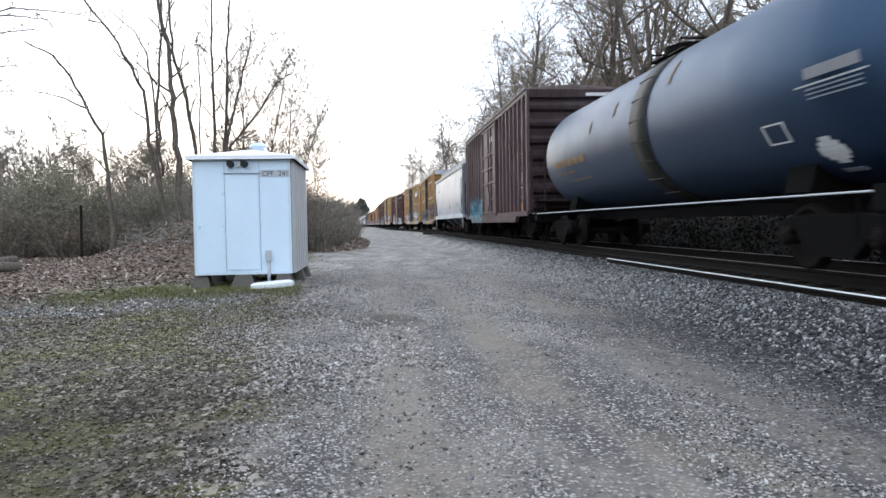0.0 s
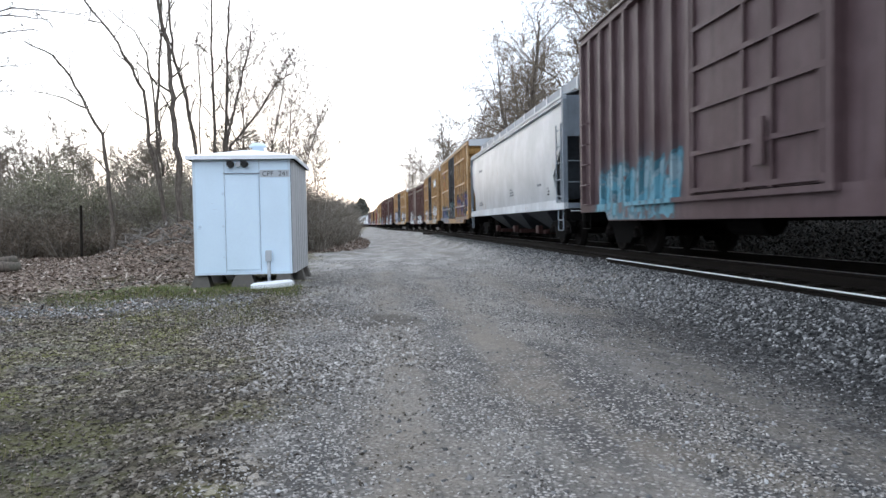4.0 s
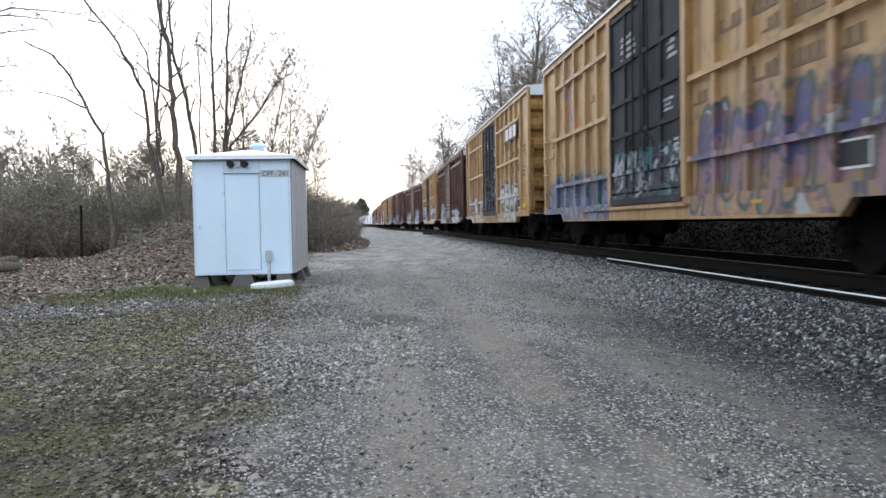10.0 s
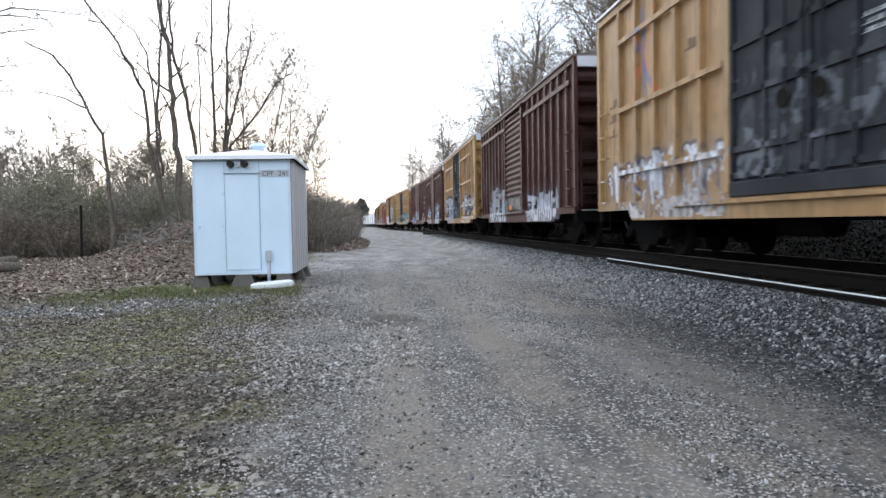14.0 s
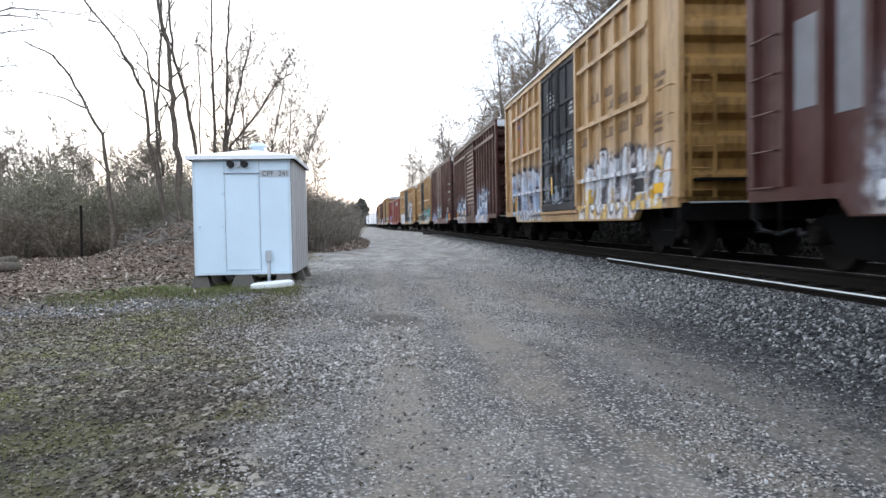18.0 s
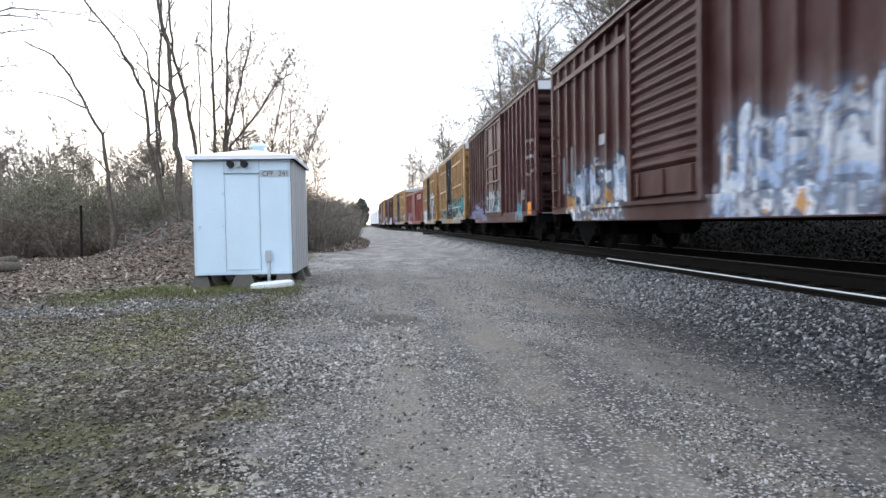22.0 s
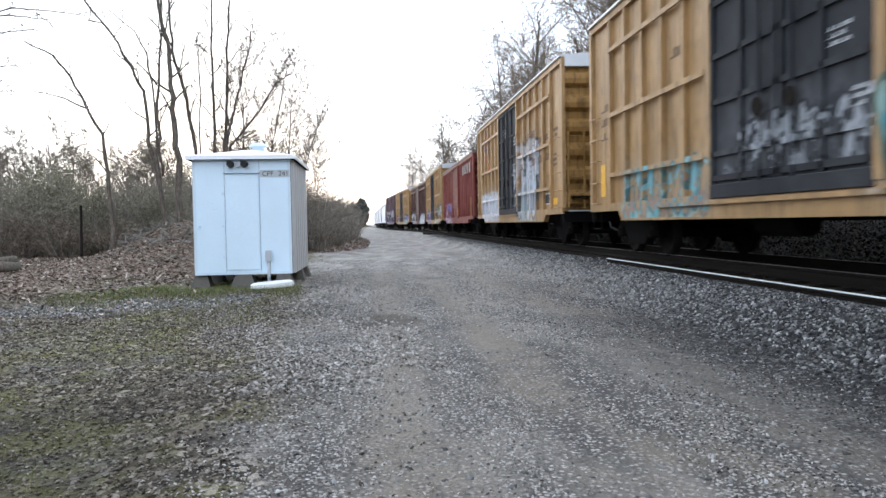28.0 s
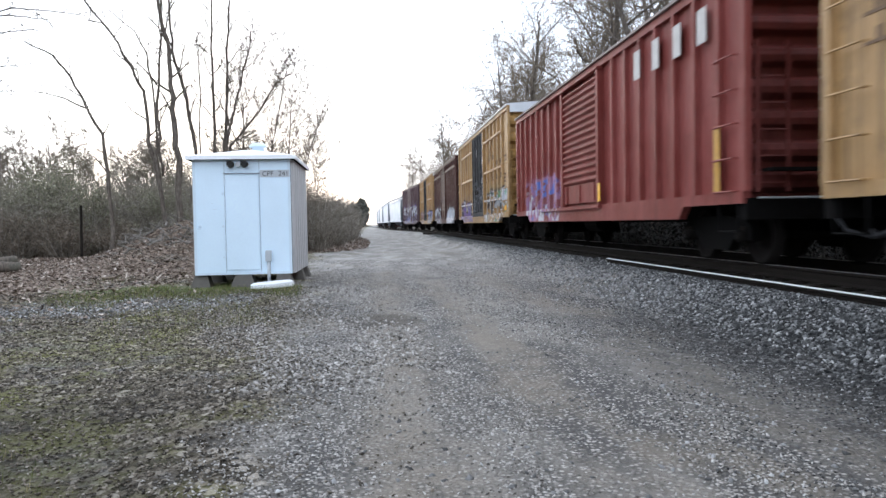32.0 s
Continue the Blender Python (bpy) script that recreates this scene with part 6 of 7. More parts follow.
c = yellow_car("grey_tag_yellow", "tan-yellow boxcar with black plug doors and tall silver tags", [(-4.6, -1.7, 0.72, 3.5, [(0.5, 0.56, 0.64), SILVER, (0.55, 0.6, 0.66), SILVER, (0.3, 0.36, 0.38)], (0.06, 0.08, 0.09)), (1.9, 6.4, 0.72, 2.1, [WHITE, SILVER, WHITE], SILVER)], [(-1.8, -0.9, 1.2, 2.9, [(0.45, 0.5, 0.56), BLACK_DOOR, SILVER, BLACK_DOOR], BLACK_DOOR)], strokes=CROSS)
TRAIN.append((c, 192.4))
c = brown_car("red_boxcar", "oxide red boxcar with a corrugated door and white blocks", OXIDE, [(2.0, 6.3, 0.7, 2.1, [PINK, BLUE, OXIDE, SILVER, PINK], (0.35, 0.2, 0.3))], "pressed", 4.17, upper=False)
TRAIN.append((c, 209.7))
for q in (-6.55, -5.65, -4.75, -3.85):
    sign(c, q - 0.15, q + 0.15, 3.3, 3.82, WHITE_BLOCK, "white block", -HALF_W + 0.014)
sign(c, -7.15, -6.97, 1.05, 2.0, REFLECT_OLD, "tall dirty yellow panel")
sign(c, -1.75, -1.6, 1.1, 1.5, REFLECT, "small yellow panel", -HALF_W - 0.05)
c = yellow_car("scrawl_yellow", "tan-yellow boxcar with black plug doors and pale green tags", [(-7.0, -1.9, 0.72, 2.2, [GREEN, SILVER, TAN, WHITE], INK), (1.9, 7.0, 0.72, 2.0, [SILVER, PURPLE, TAN], INK)])
TRAIN.append((c, 226.9))
c = brown_car("pale_tag_brown", "dark brown boxcar with pale tags along its foot", BROWN, [(-6.5, -1.9, 0.7, 1.8, [SILVER, WHITE, BROWN], SILVER), (1.8, 7.0, 0.7, 2.0, [SILVER, BROWN, PURPLE], SILVER)], "pressed", 4.75)
TRAIN.append((c, 244.2))
c = yellow_car("blue_tag_yellow", "tan-yellow boxcar with black plug doors and blue-grey tags", [(-7.0, -1.9, 0.72, 2.0, [BLUE, SILVER, TAN], INK), (1.9, 7.0, 0.72, 2.0, [PURPLE, TAN, SILVER], INK)])
TRAIN.append((c, 262.0))
c = brown_car("purple_tag_brown", "dark brown boxcar with purple and white tags", (0.085, 0.05, 0.06), [(-6.8, 6.8, 0.8, 3.0, [PURPLE, SILVER, (0.085, 0.05, 0.06), BLUE], (0.085, 0.05, 0.06))], "slide", 4.93)
TRAIN.append((c, 279.8))
far = covered_hopper("white covered hopper, far down the train", HOPPER_WHITE, HOPPER_END, detail=False)
TRAIN.append((far, 298.6))
FAR_HOPPERS = [317.6, 336.9, 356.2, 375.5]
for mark in FAR_HOPPERS:
    ob = copy_thing(far, Matrix.Identity(4))
    TRAIN.append((ob, mark))
# markings on the tank
c = TRAIN[0][0]
on_tank(c, -7.30, -6.30, -9, -4, GREY_PATCH, "grey stencilled block")
on_tank(c, -7.40, -6.10, -12, -11.2, STENCIL_WORN, "white stencilled line")
for q in (-14, -16, -18):
    on_tank(c, -7.30, -6.30, q, q + 0.7, HOPPER_END)
on_tank(c, -5.65, -5.15, -25.5, -24.7, STENCIL_WHITE, "white frame line")
on_tank(c, -5.65, -5.15, -36, -35.2, STENCIL_WHITE, "white frame line")
on_tank(c, -5.65, -5.62, -35.2, -25.5, STENCIL_WHITE)
on_tank(c, -5.18, -5.15, -35.2, -25.5, STENCIL_WHITE)
for k, w in enumerate((0.1, 0.19, 0.25, 0.25, 0.19, 0.1)):
    on_tank(c, -6.25 - w, -6.25 + w, -53 + 2.8 * k, -50.3 + 2.8 * k, STENCIL_WHITE, "white placard band")
on_tank(c, -6.45, -6.05, -60, -57, HOPPER_END)
for y0, y1, a0, a1 in ((2.7, 5.5, -15, -8.5), (3.8, 5.2, -23, -21), (2.6, 4.6, -32, -30.5)):
    for k in range(5):
        w = (y1 - y0) / 5
        on_tank(c, y0 + k * w, y0 + (k + 0.8) * w, a0, a1, TANK_ORANGE, "dull orange lettering bar")
for y, a0, a1 in ((2.2, 8, 18), (0.6, 14, 26), (-2.2, 20, 38)):
    on_tank(c, y - 0.05, y + 0.05, a0, a1, TANK_ORANGE, "yellow upright tick")

# ---- trees and brush ----
def bark_mat(name, a, b):
    m = Mat(name)
    v = m.coords()
    n = m.noise(m.scaled(v, (1, 1, 0.25)), 18, 5, 0.7)
    col = m.mix(m.step(n, 0.3, 0.7), a, b)
    col = m.mix(m.math("MULTIPLY", m.step(m.noise(v, 1.2, 4, 0.6), 0.55, 0.7), 0.5), col, (0.16, 0.165, 0.13))
    m.bump(n, 0.02, 0.8)
    return m.done(col, 0.92, 0, 0.2)


BARK = bark_mat("bark", (0.07, 0.058, 0.049), (0.19, 0.16, 0.132))
TWIG = bark_mat("twig_bark", (0.145, 0.12, 0.099), (0.31, 0.265, 0.218))
WOOD_TWIG = bark_mat("wood_twig", (0.13, 0.102, 0.078), (0.29, 0.235, 0.18))
LANE_TWIG = bark_mat("grey_twig", (0.075, 0.062, 0.052), (0.17, 0.145, 0.118))
DRIFT = bark_mat("cut_branch", (0.09, 0.08, 0.07), (0.30, 0.275, 0.245))
# stem colour with the wood's shade painted in
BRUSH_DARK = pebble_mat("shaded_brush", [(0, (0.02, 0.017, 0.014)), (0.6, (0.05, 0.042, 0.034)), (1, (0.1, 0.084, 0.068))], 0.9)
BRUSH = pebble_mat("brush_stem", [(0, (0.14, 0.12, 0.098)), (0.5, (0.27, 0.236, 0.196)), (1, (0.42, 0.376, 0.32))], 0.9)
BUD = pebble_mat("spring_bud", [(0, (0.2, 0.178, 0.13)), (0.5, (0.32, 0.288, 0.215)), (1, (0.46, 0.42, 0.32))], 0.8)
# leaf colour with the wood's shade painted in, almost black
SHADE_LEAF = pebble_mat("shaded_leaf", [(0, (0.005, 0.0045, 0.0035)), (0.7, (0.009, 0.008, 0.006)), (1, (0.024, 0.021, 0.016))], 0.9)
# aerial haze is painted as a paler leaf colour
HAZE_LEAF = pebble_mat("haze_pale_foliage", [(0, (0.22, 0.20, 0.17)), (0.5, (0.32, 0.295, 0.25)), (1, (0.42, 0.39, 0.33))], 0.9)
EVERGREEN = pebble_mat("evergreen", [(0, (0.06, 0.062, 0.052)), (0.6, (0.105, 0.108, 0.09)), (1, (0.16, 0.16, 0.135))], 0.9)


class Wood:
    """Grows a bare tree: limbs in one mesh, fine twigs in another."""

    def __init__(self, seed, least=0.008):
        self.r, self.least = random.Random(seed), least
        self.trunk, self.crown, self.buds = Geo(), Geo(), []

    def turn(self, d, spread1, around=None):
        a1 = self.r.uniform(0, 2 * math.pi) if around is None else around
        o = d.orthogonal().normalized()
        o = (o * math.cos(a1) + d.cross(o) * math.sin(a1)).normalized()
        return (d * math.cos(spread1) + o * math.sin(spread1)).normalized()

    def limb(self, p, d, length, radius, level, top, up=0.12, wander=0.16, tip=0.35, bend=(0, 0, 0)):
        n = 7 if level == 0 else (5 if level == 1 else (4 if level == 2 else 3))
        pts, rad = [p.copy()], [radius]
        for i in range(n):
            q = (i + 1) / n
            d = (d + Vector((self.r.gauss(0, wander), self.r.gauss(0, wander), self.r.gauss(0, wander * 0.6) + up)) + Vector(bend) * (1.8 * i / n + 0.1)).normalized()
            p = p + d * (length / n)
            pts.append(p.copy())
            rad.append(radius * (1 - (1 - tip) * q))
        sides = (9, 6, 4, 3, 3)[min(level, 4)]
        (self.trunk if level <= 1 else self.crown).tube(pts, rad, sides, caps=level <= 1)
        return pts, rad

    def grow(self, p, d, length, radius, level=0, depth=4, kids=(9, 6, 5, 4), start=0.35, spread1=(0.6, 0.75, 0.7, 0.7), shrink=(0.5, 0.5, 0.5, 0.5), up=(0.04, 0.14, 0.1, 0.08), wander=(0.09, 0.16, 0.2, 0.25), bend=(0, 0, 0)):
        pts, rad = self.limb(p, d, length, radius, level, depth, up[min(level, 3)], wander[min(level, 3)], 0.3 if level == 0 else 0.4, bend if level == 0 else (0, 0, 0))
        if level >= depth:
            if self.r.random() < 0.35:
                self.buds.append(pts[-1][:])
            return
        k = kids[min(level, 3)]
        around = self.r.uniform(0, 6.28)
        for i in range(k):
            q = start + (1 - start) * (i + self.r.uniform(0.1, 0.9)) / k if level == 0 else 0.2 + 0.8 * (i + self.r.uniform(0.2, 0.9)) / k
            q = min(q, 0.999)
            j = int(q * (len(pts) - 1))
            f = q * (len(pts) - 1) - j
            o = pts[j].lerp(pts[j + 1], f)
            dd = (pts[j + 1] - pts[j]).normalized()
            around += 2.4 + self.r.uniform(-0.5, 0.5)
            nd = self.turn(dd, spread1[min(level, 3)] * self.r.uniform(0.7, 1.25), around)
            r1 = (rad[j] * (1 - f) + rad[j + 1] * f) * self.r.uniform(0.42, 0.65)
            ln = length * shrink[min(level, 3)] * self.r.uniform(0.65, 1.15) * (1.15 - 0.5 * q if level == 0 else 1)
            self.grow(o, nd, ln, max(r1, self.least), level + 1, depth, kids, start, spread1, shrink, up, wander)

    def thing(self, name, label, m, group="", buds=BUD, bud_size=0.05, cat="tree", twig=None):
        t = thing(name, label, cat, m, group)
        part("trunk", self.trunk, BARK, t, smoothed=True)
        if self.crown.f:
            part("crown", self.crown, twig or TWIG, t, "bare grey-brown twigs", smoothed=True)
        if self.buds and buds:
            g1 = Geo()
            for b in self.buds:
                for _ in range(2):
                    a1, e1 = self.r.uniform(0, 6.28), self.r.uniform(-1, 1)
                    s1 = bud_size * self.r.uniform(0.6, 1.4)
                    u1 = Vector((math.cos(a1), math.sin(a1), e1)) * s1
                    w1 = Vector((-math.sin(a1), math.cos(a1), self.r.uniform(-1, 1))) * s1 * 0.6
                    c1 = Vector(b) + Vector((self.r.gauss(0, 0.03), self.r.gauss(0, 0.03), self.r.gauss(0, 0.03)))
                    g1.add([(c1 - u1)[:], (c1 - w1)[:], (c1 + u1)[:], (c1 + w1)[:]], [(0, 1, 2, 3)])
            part("foliage", g1, buds, t, "sparse opening spring buds", kind="stuff")
        return t


def ground_at(x, y):
    return float(ground_z(x, y))


# the bare trees behind the hut, each with its own lean
def bare_tree(seed, x, y, height, radius, lean, kids=(9, 6, 5, 4), start=0.3, bend=(0, 0, 0), spread1=0.5, depth=4, reach=0.42):
    w = Wood(seed)
    d = Vector((lean, 0, 1)).normalized()
    w.grow(Vector((0, 0, -0.2)), d, height, radius, 0, depth, kids, start, (spread1, 0.65, 0.75, 0.7), (reach, 0.5, 0.5, 0.5), (0.02, 0.12, 0.08, 0.04), (0.055, 0.17, 0.24, 0.28), bend)
    w.buds = []
    return w.thing("bare_tree", "bare early-spring tree with slender grey-brown limbs", pose(x, y, ground_at(x, y)), "trees behind the hut")


def shaped_tree(seed, base, stems, twigs=(9, 4, 3), reach=1.7):
    """A tree whose main stems follow given bends: each stem is (radius, [(x, z), ...]) off its foot."""
    w = Wood(seed, 0.009)
    x0, y0 = base
    for radius, bends in stems:
        pts, prev = [], None
        for i in range(len(bends) - 1):
            (xa, za), (xb, zb) = bends[i], bends[i + 1]
            for k in range(3):
                f = k / 3
                pts.append(Vector((xa + (xb - xa) * f + w.r.gauss(0, 0.03), w.r.gauss(0, 0.05), za + (zb - za) * f)))
        pts.append(Vector((bends[-1][0], 0, bends[-1][1])))
        n = len(pts)
        rad = [radius * (1 - 0.72 * i / (n - 1)) for i in range(n)]
        w.trunk.tube(pts, rad, 8)
        around = w.r.uniform(0, 6.28)
        for k in range(twigs[0]):
            q = 0.22 + 0.77 * (k + w.r.uniform(0.1, 0.9)) / twigs[0]
            j = min(int(q * (n - 1)), n - 2)
            o = pts[j].lerp(pts[j + 1], q * (n - 1) - j)
            d = (pts[j + 1] - pts[j]).normalized()
            around += 2.4 + w.r.uniform(-0.5, 0.5)
            w.grow(o, w.turn(d, w.r.uniform(0.4, 0.95), around), reach * w.r.uniform(0.5, 1.1) * (1.15 - 0.45 * q), max(rad[j] * 0.5, 0.012), 1, 3,
                   (0, twigs[1], twigs[2], 3), 0.3, (0.6, 0.65, 0.75, 0.7), (0.5, 0.5, 0.5, 0.5), (0.02, 0.09, 0.06, 0.04), (0.06, 0.18, 0.25, 0.28))
    w.buds = []
    return w.thing("bare_tree", "bare early-spring tree with slender crooked grey-brown stems", pose(x0, y0, 0), "trees behind the hut", twig=LANE_TWIG)


shaped_tree(11, (-7.3, 28.0), [(0.13, [(0.1, 0.6), (0.15, 3.8), (-0.04, 5.2), (-0.04, 6.5), (-0.1, 7.8), (-0.3, 9.0), (-0.5, 10.2), (-0.5, 12.0)]),
                              (0.07, [(-0.3, 0.6), (-0.58, 3.3), (-0.59, 5.3), (-0.49, 7.1), (-0.28, 8.5), (-0.3, 9.7), (-0.4, 11.4)])], (10, 4, 3))
shaped_tree(12, (-7.7, 28.2), [(0.085, [(0.1, 0.6), (-0.4, 3.8), (-0.6, 4.8), (-0.74, 6.35), (-1.15, 7.25), (-1.84, 8.5), (-2.66, 9.6), (-3.2, 10.5)]),
                              (0.05, [(-0.1, 3.2), (-0.22, 4.3), (-0.4, 6.6), (-0.58, 7.75), (-0.98, 8.55), (-1.94, 9.4)])], (9, 4, 3))
shaped_tree(13, (-9.6, 28.0), [(0.085, [(0.0, 0.0), (0.0, 1.5), (-0.1, 3.3), (-0.3, 4.75), (-0.88, 5.9), (-1.24, 6.8), (-1.9, 7.6), (-2.86, 8.1)]),
                              (0.035, [(-0.8, 5.7), (-1.5, 6.03), (-2.2, 6.25), (-2.7, 6.32)])], (7, 3, 3), 1.2)
shaped_tree(14, (-6.5, 28.3), [(0.085, [(0.05, 0.6), (-0.08, 4.2), (-0.4, 6.1), (-0.74, 7.4), (-0.92, 8.65), (-0.96, 10.2), (-0.9, 11.5)]), (0.04, [(0.05, 2.0), (0.08, 4.6), (0.11, 7.1), (0.04, 8.4)])], (12, 5, 3), 1.4)
shaped_tree(15, (-6.0, 28.6), [(0.07, [(-0.08, 0.4), (0.0, 4.2), (0.05, 6.4), (0.0, 8.0), (0.07, 10.2), (0.1, 12.0)])], (15, 5, 3), 1.6)
shaped_tree(16, (-5.4, 28.4), [(0.075, [(-0.3, 0.4), (-0.17, 4.3), (0.02, 6.5), (0.0, 7.9), (0.2, 10.0), (0.2, 11.4)]), (0.06, [(-0.1, 0.4), (-0.04, 4.3), (0.3, 6.1), (0.74, 7.6), (1.0, 8.9)]),
                              (0.06, [(0.0, 0.4), (0.1, 4.3), (1.13, 5.6), (1.8, 6.7), (2.4, 7.1)])], (14, 6, 4), 1.6)
bare_tree(17, -5.0, 29.5, 7.6, 0.05, 0.08, (12, 5, 5, 3), 0.25, (0.03, 0, 0), 0.6)
bare_tree(23, -4.7, 30.0, 7.2, 0.045, 0.06, (12, 5, 5, 3), 0.2, (0.02, 0, 0), 0.6)
bare_tree(18, -4.1, 32.0, 6.8, 0.05, 0.05, (12, 6, 5, 4), 0.2, (0.03, 0, 0), 0.7)
bare_tree(24, -3.9, 34.5, 6.4, 0.045, 0.0, (12, 6, 5, 4), 0.18, (0.03, 0, 0), 0.6)
bare_tree(19, -3.5, 37.0, 6.0, 0.045, 0.04, (12, 6, 5, 4), 0.15, (0.02, 0, 0), 0.7)
bare_tree(25, -3.2, 42.0, 5.2, 0.04, 0.0, (12, 6, 5, 4), 0.15, (0.01, 0, 0), 0.6)
# an older tree at the open side, its long low limbs reaching across
shaped_tree(20, (-15.2, 28.0), [(0.16, [(0.0, 0.0), (0.1, 4.0), (0.0, 8.0), (-0.1, 11.5)]), (0.045, [(0.1, 8.3), (1.2, 8.85), (2.0, 9.05), (2.8, 9.0), (3.6, 8.88)]), (0.04, [(0.1, 7.6), (1.2, 8.2), (1.9, 8.4), (3.1, 8.53)]),
                               (0.035, [(0.1, 6.6), (1.2, 7.1), (1.9, 7.2), (2.6, 7.25)]), (0.035, [(0.1, 8.7), (2.4, 9.3), (4.3, 9.1), (5.2, 9.05)]), (0.03, [(0.1, 5.9), (1.4, 6.3), (2.1, 6.3)])], (8, 3, 3), 0.9)

# the wood behind the train
KINDS = []
for k in range(5):
    w = Wood(40 + k, 0.0125)
    w.grow(Vector((0, 0, -0.3)), Vector((0, 0, 1)), 16.0, 0.2, 0, 4, (15, 7, 6, 4), 0.22, (0.9, 0.85, 0.9, 0.8), (0.36, 0.46, 0.5, 0.5), (0.06, 0.12, 0.06, 0.03), (0.16, 0.36, 0.42, 0.42))
    w.buds = []
    KINDS.append(w)
r = random.Random(5)
first = {}
spots = [(12.6, 26.0, 1.05), (12.2, 31.0, 1.0), (12.0, 36.0, 1.05), (12.3, 41.0, 1.0), (11.8, 46.0, 1.05), (12.0, 51.0, 1.0), (11.7, 56.0, 1.05), (12.2, 61.0, 0.95), (11.7, 66.5, 1.0), (12.0, 72.0, 0.95),
         (11.6, 78.0, 0.95), (11.0, 85.0, 0.95), (10.2, 93.0, 0.9), (9.2, 101.0, 0.9), (8.2, 110.0, 0.85), (7.4, 120.0, 0.85), (6.8, 132.0, 0.8), (6.6, 146.0, 0.8), (15.5, 29.0, 1.15), (16.0, 38.0, 1.15), (15.6, 48.0, 1.12),
         (16.0, 58.0, 1.1), (15.0, 69.0, 1.1), (15.0, 81.0, 1.0), (13.6, 95.0, 1.0), (12.0, 114.0, 0.95), (19.5, 33.0, 1.2), (20.0, 52.0, 1.2)]
for i, (x, y, s) in enumerate(spots):
    k = i % len(KINDS)
    m = pose(x, y, ground_at(x, y), 0, 0, r.uniform(0, 360))
    if k not in first:
        first[k] = KINDS[k].thing("woodland_tree", "bare woodland tree with a wide crown of crooked twigs", m, "wood behind the train", bud_size=0.045, twig=WOOD_TWIG)
        first[k].scale = (s, s, s)
    else:
        ob = copy_thing(first[k], m)
        ob.scale = (s, s, s)


# thickets
def thicket(seed, w, l, h, stems, twigs, leaf=0, leaf_size=0.06):
    """A tangle of thin upright stems with side twigs, and a few buds."""
    r1 = random.Random(seed)
    g1, g2 = Geo(), Geo()
    for _ in range(stems):
        a1, q = r1.uniform(0, 6.28), math.sqrt(r1.random())
        p = Vector((w * q * math.cos(a1), l * q * math.sin(a1), -0.1))
        d = Vector((r1.gauss(0, 0.22), r1.gauss(0, 0.22), 1)).normalized()
        hh = h * r1.uniform(0.45, 1.0) * (1 - 0.35 * q * q)
        pts = [p]
        for i in range(4):
            d = (d + Vector((r1.gauss(0, 0.13), r1.gauss(0, 0.13), 0))).normalized()
            pts.append(pts[-1] + d * hh / 4)
        rr = r1.uniform(0.006, 0.018)
        g1.tube(pts, [rr, rr * 0.85, rr * 0.7, rr * 0.5, rr * 0.3], 3, False)
        for _ in range(twigs):
            i = r1.randrange(1, 4)
            o = pts[i].lerp(pts[i + 1], r1.random())
            e1 = Vector((r1.gauss(0, 1), r1.gauss(0, 1), r1.uniform(0.0, 1.0))).normalized()
            ln = hh * r1.uniform(0.1, 0.28)
            m1 = o + e1 * ln * 0.5 + Vector((0, 0, 0.04))
            g1.tube([o, m1, o + e1 * ln + Vector((r1.gauss(0, 0.05), r1.gauss(0, 0.05), 0.1 * ln))], [rr * 0.5, rr * 0.4, rr * 0.25], 3, False)
            for _ in range(leaf):
                c1 = m1 + Vector((r1.gauss(0, 0.12), r1.gauss(0, 0.12), r1.gauss(0, 0.12)))
                b1 = r1.uniform(0, 6.28)
                u1, w1 = Vector((math.cos(b1), math.sin(b1), r1.uniform(-1, 1))) * leaf_size, Vector((-math.sin(b1), math.cos(b1), r1.uniform(-1, 1))) * leaf_size * 0.6
                g2.add([(c1 - u1)[:], (c1 - w1)[:], (c1 + u1)[:], (c1 + w1)[:]], [(0, 1, 2, 3)])
    return g1, g2


def brush(name, label, geos, places, group, leaf_mat=BUD, stem_mat=BRUSH):
    """Copies of a thicket, each a bush of its own."""
    base = None
    r1 = random.Random(len(places))
    for x, y, s in places:
        m = pose(x, y, ground_at(x, y), 0, 0, r1.uniform(0, 360))
        if base is None:
            base = thing(name, label, "bush", m, group)
            part("tangle", geos[0], stem_mat, base, kind="stuff")
            if geos[1].f:
                part("foliage", geos[1], leaf_mat, base, "sparse olive buds", kind="stuff")
            base.scale = (s, s, s)
        else:
            base2 = copy_thing(base, m)
            base2.scale = (s, s, s)


r = random.Random(9)
# beside the lane, beyond the hut
brush("roadside_bush", "leafless grey-brown bush beside the lane", thicket(1, 1.5, 1.5, 3.6, 170, 9, 3, 0.02),
      [(-3.9 + 0.7 * float(smooth(40, 50, 36.5 + 2.6 * k)) + r.uniform(-0.2, 0.2), 36.5 + 2.6 * k, r.uniform(1.05, 1.25)) for k in range(14)] + [(-5.6 + r.uniform(-0.8, 0.8), 33 + 4 * k, r.uniform(0.9, 1.3)) for k in range(9)], "brush along the lane")
brush("roadside_bush", "leafless grey-brown bush beside the lane", thicket(2, 1.6, 1.6, 3.2, 110, 8, 1, 0.03),
      [(-3.9 - 0.0006 * (4.5 * k) ** 2 + r.uniform(-0.4, 0.2), 66 + 4.5 * k, r.uniform(1.2, 1.5)) for k in range(20)], "brush along the lane")
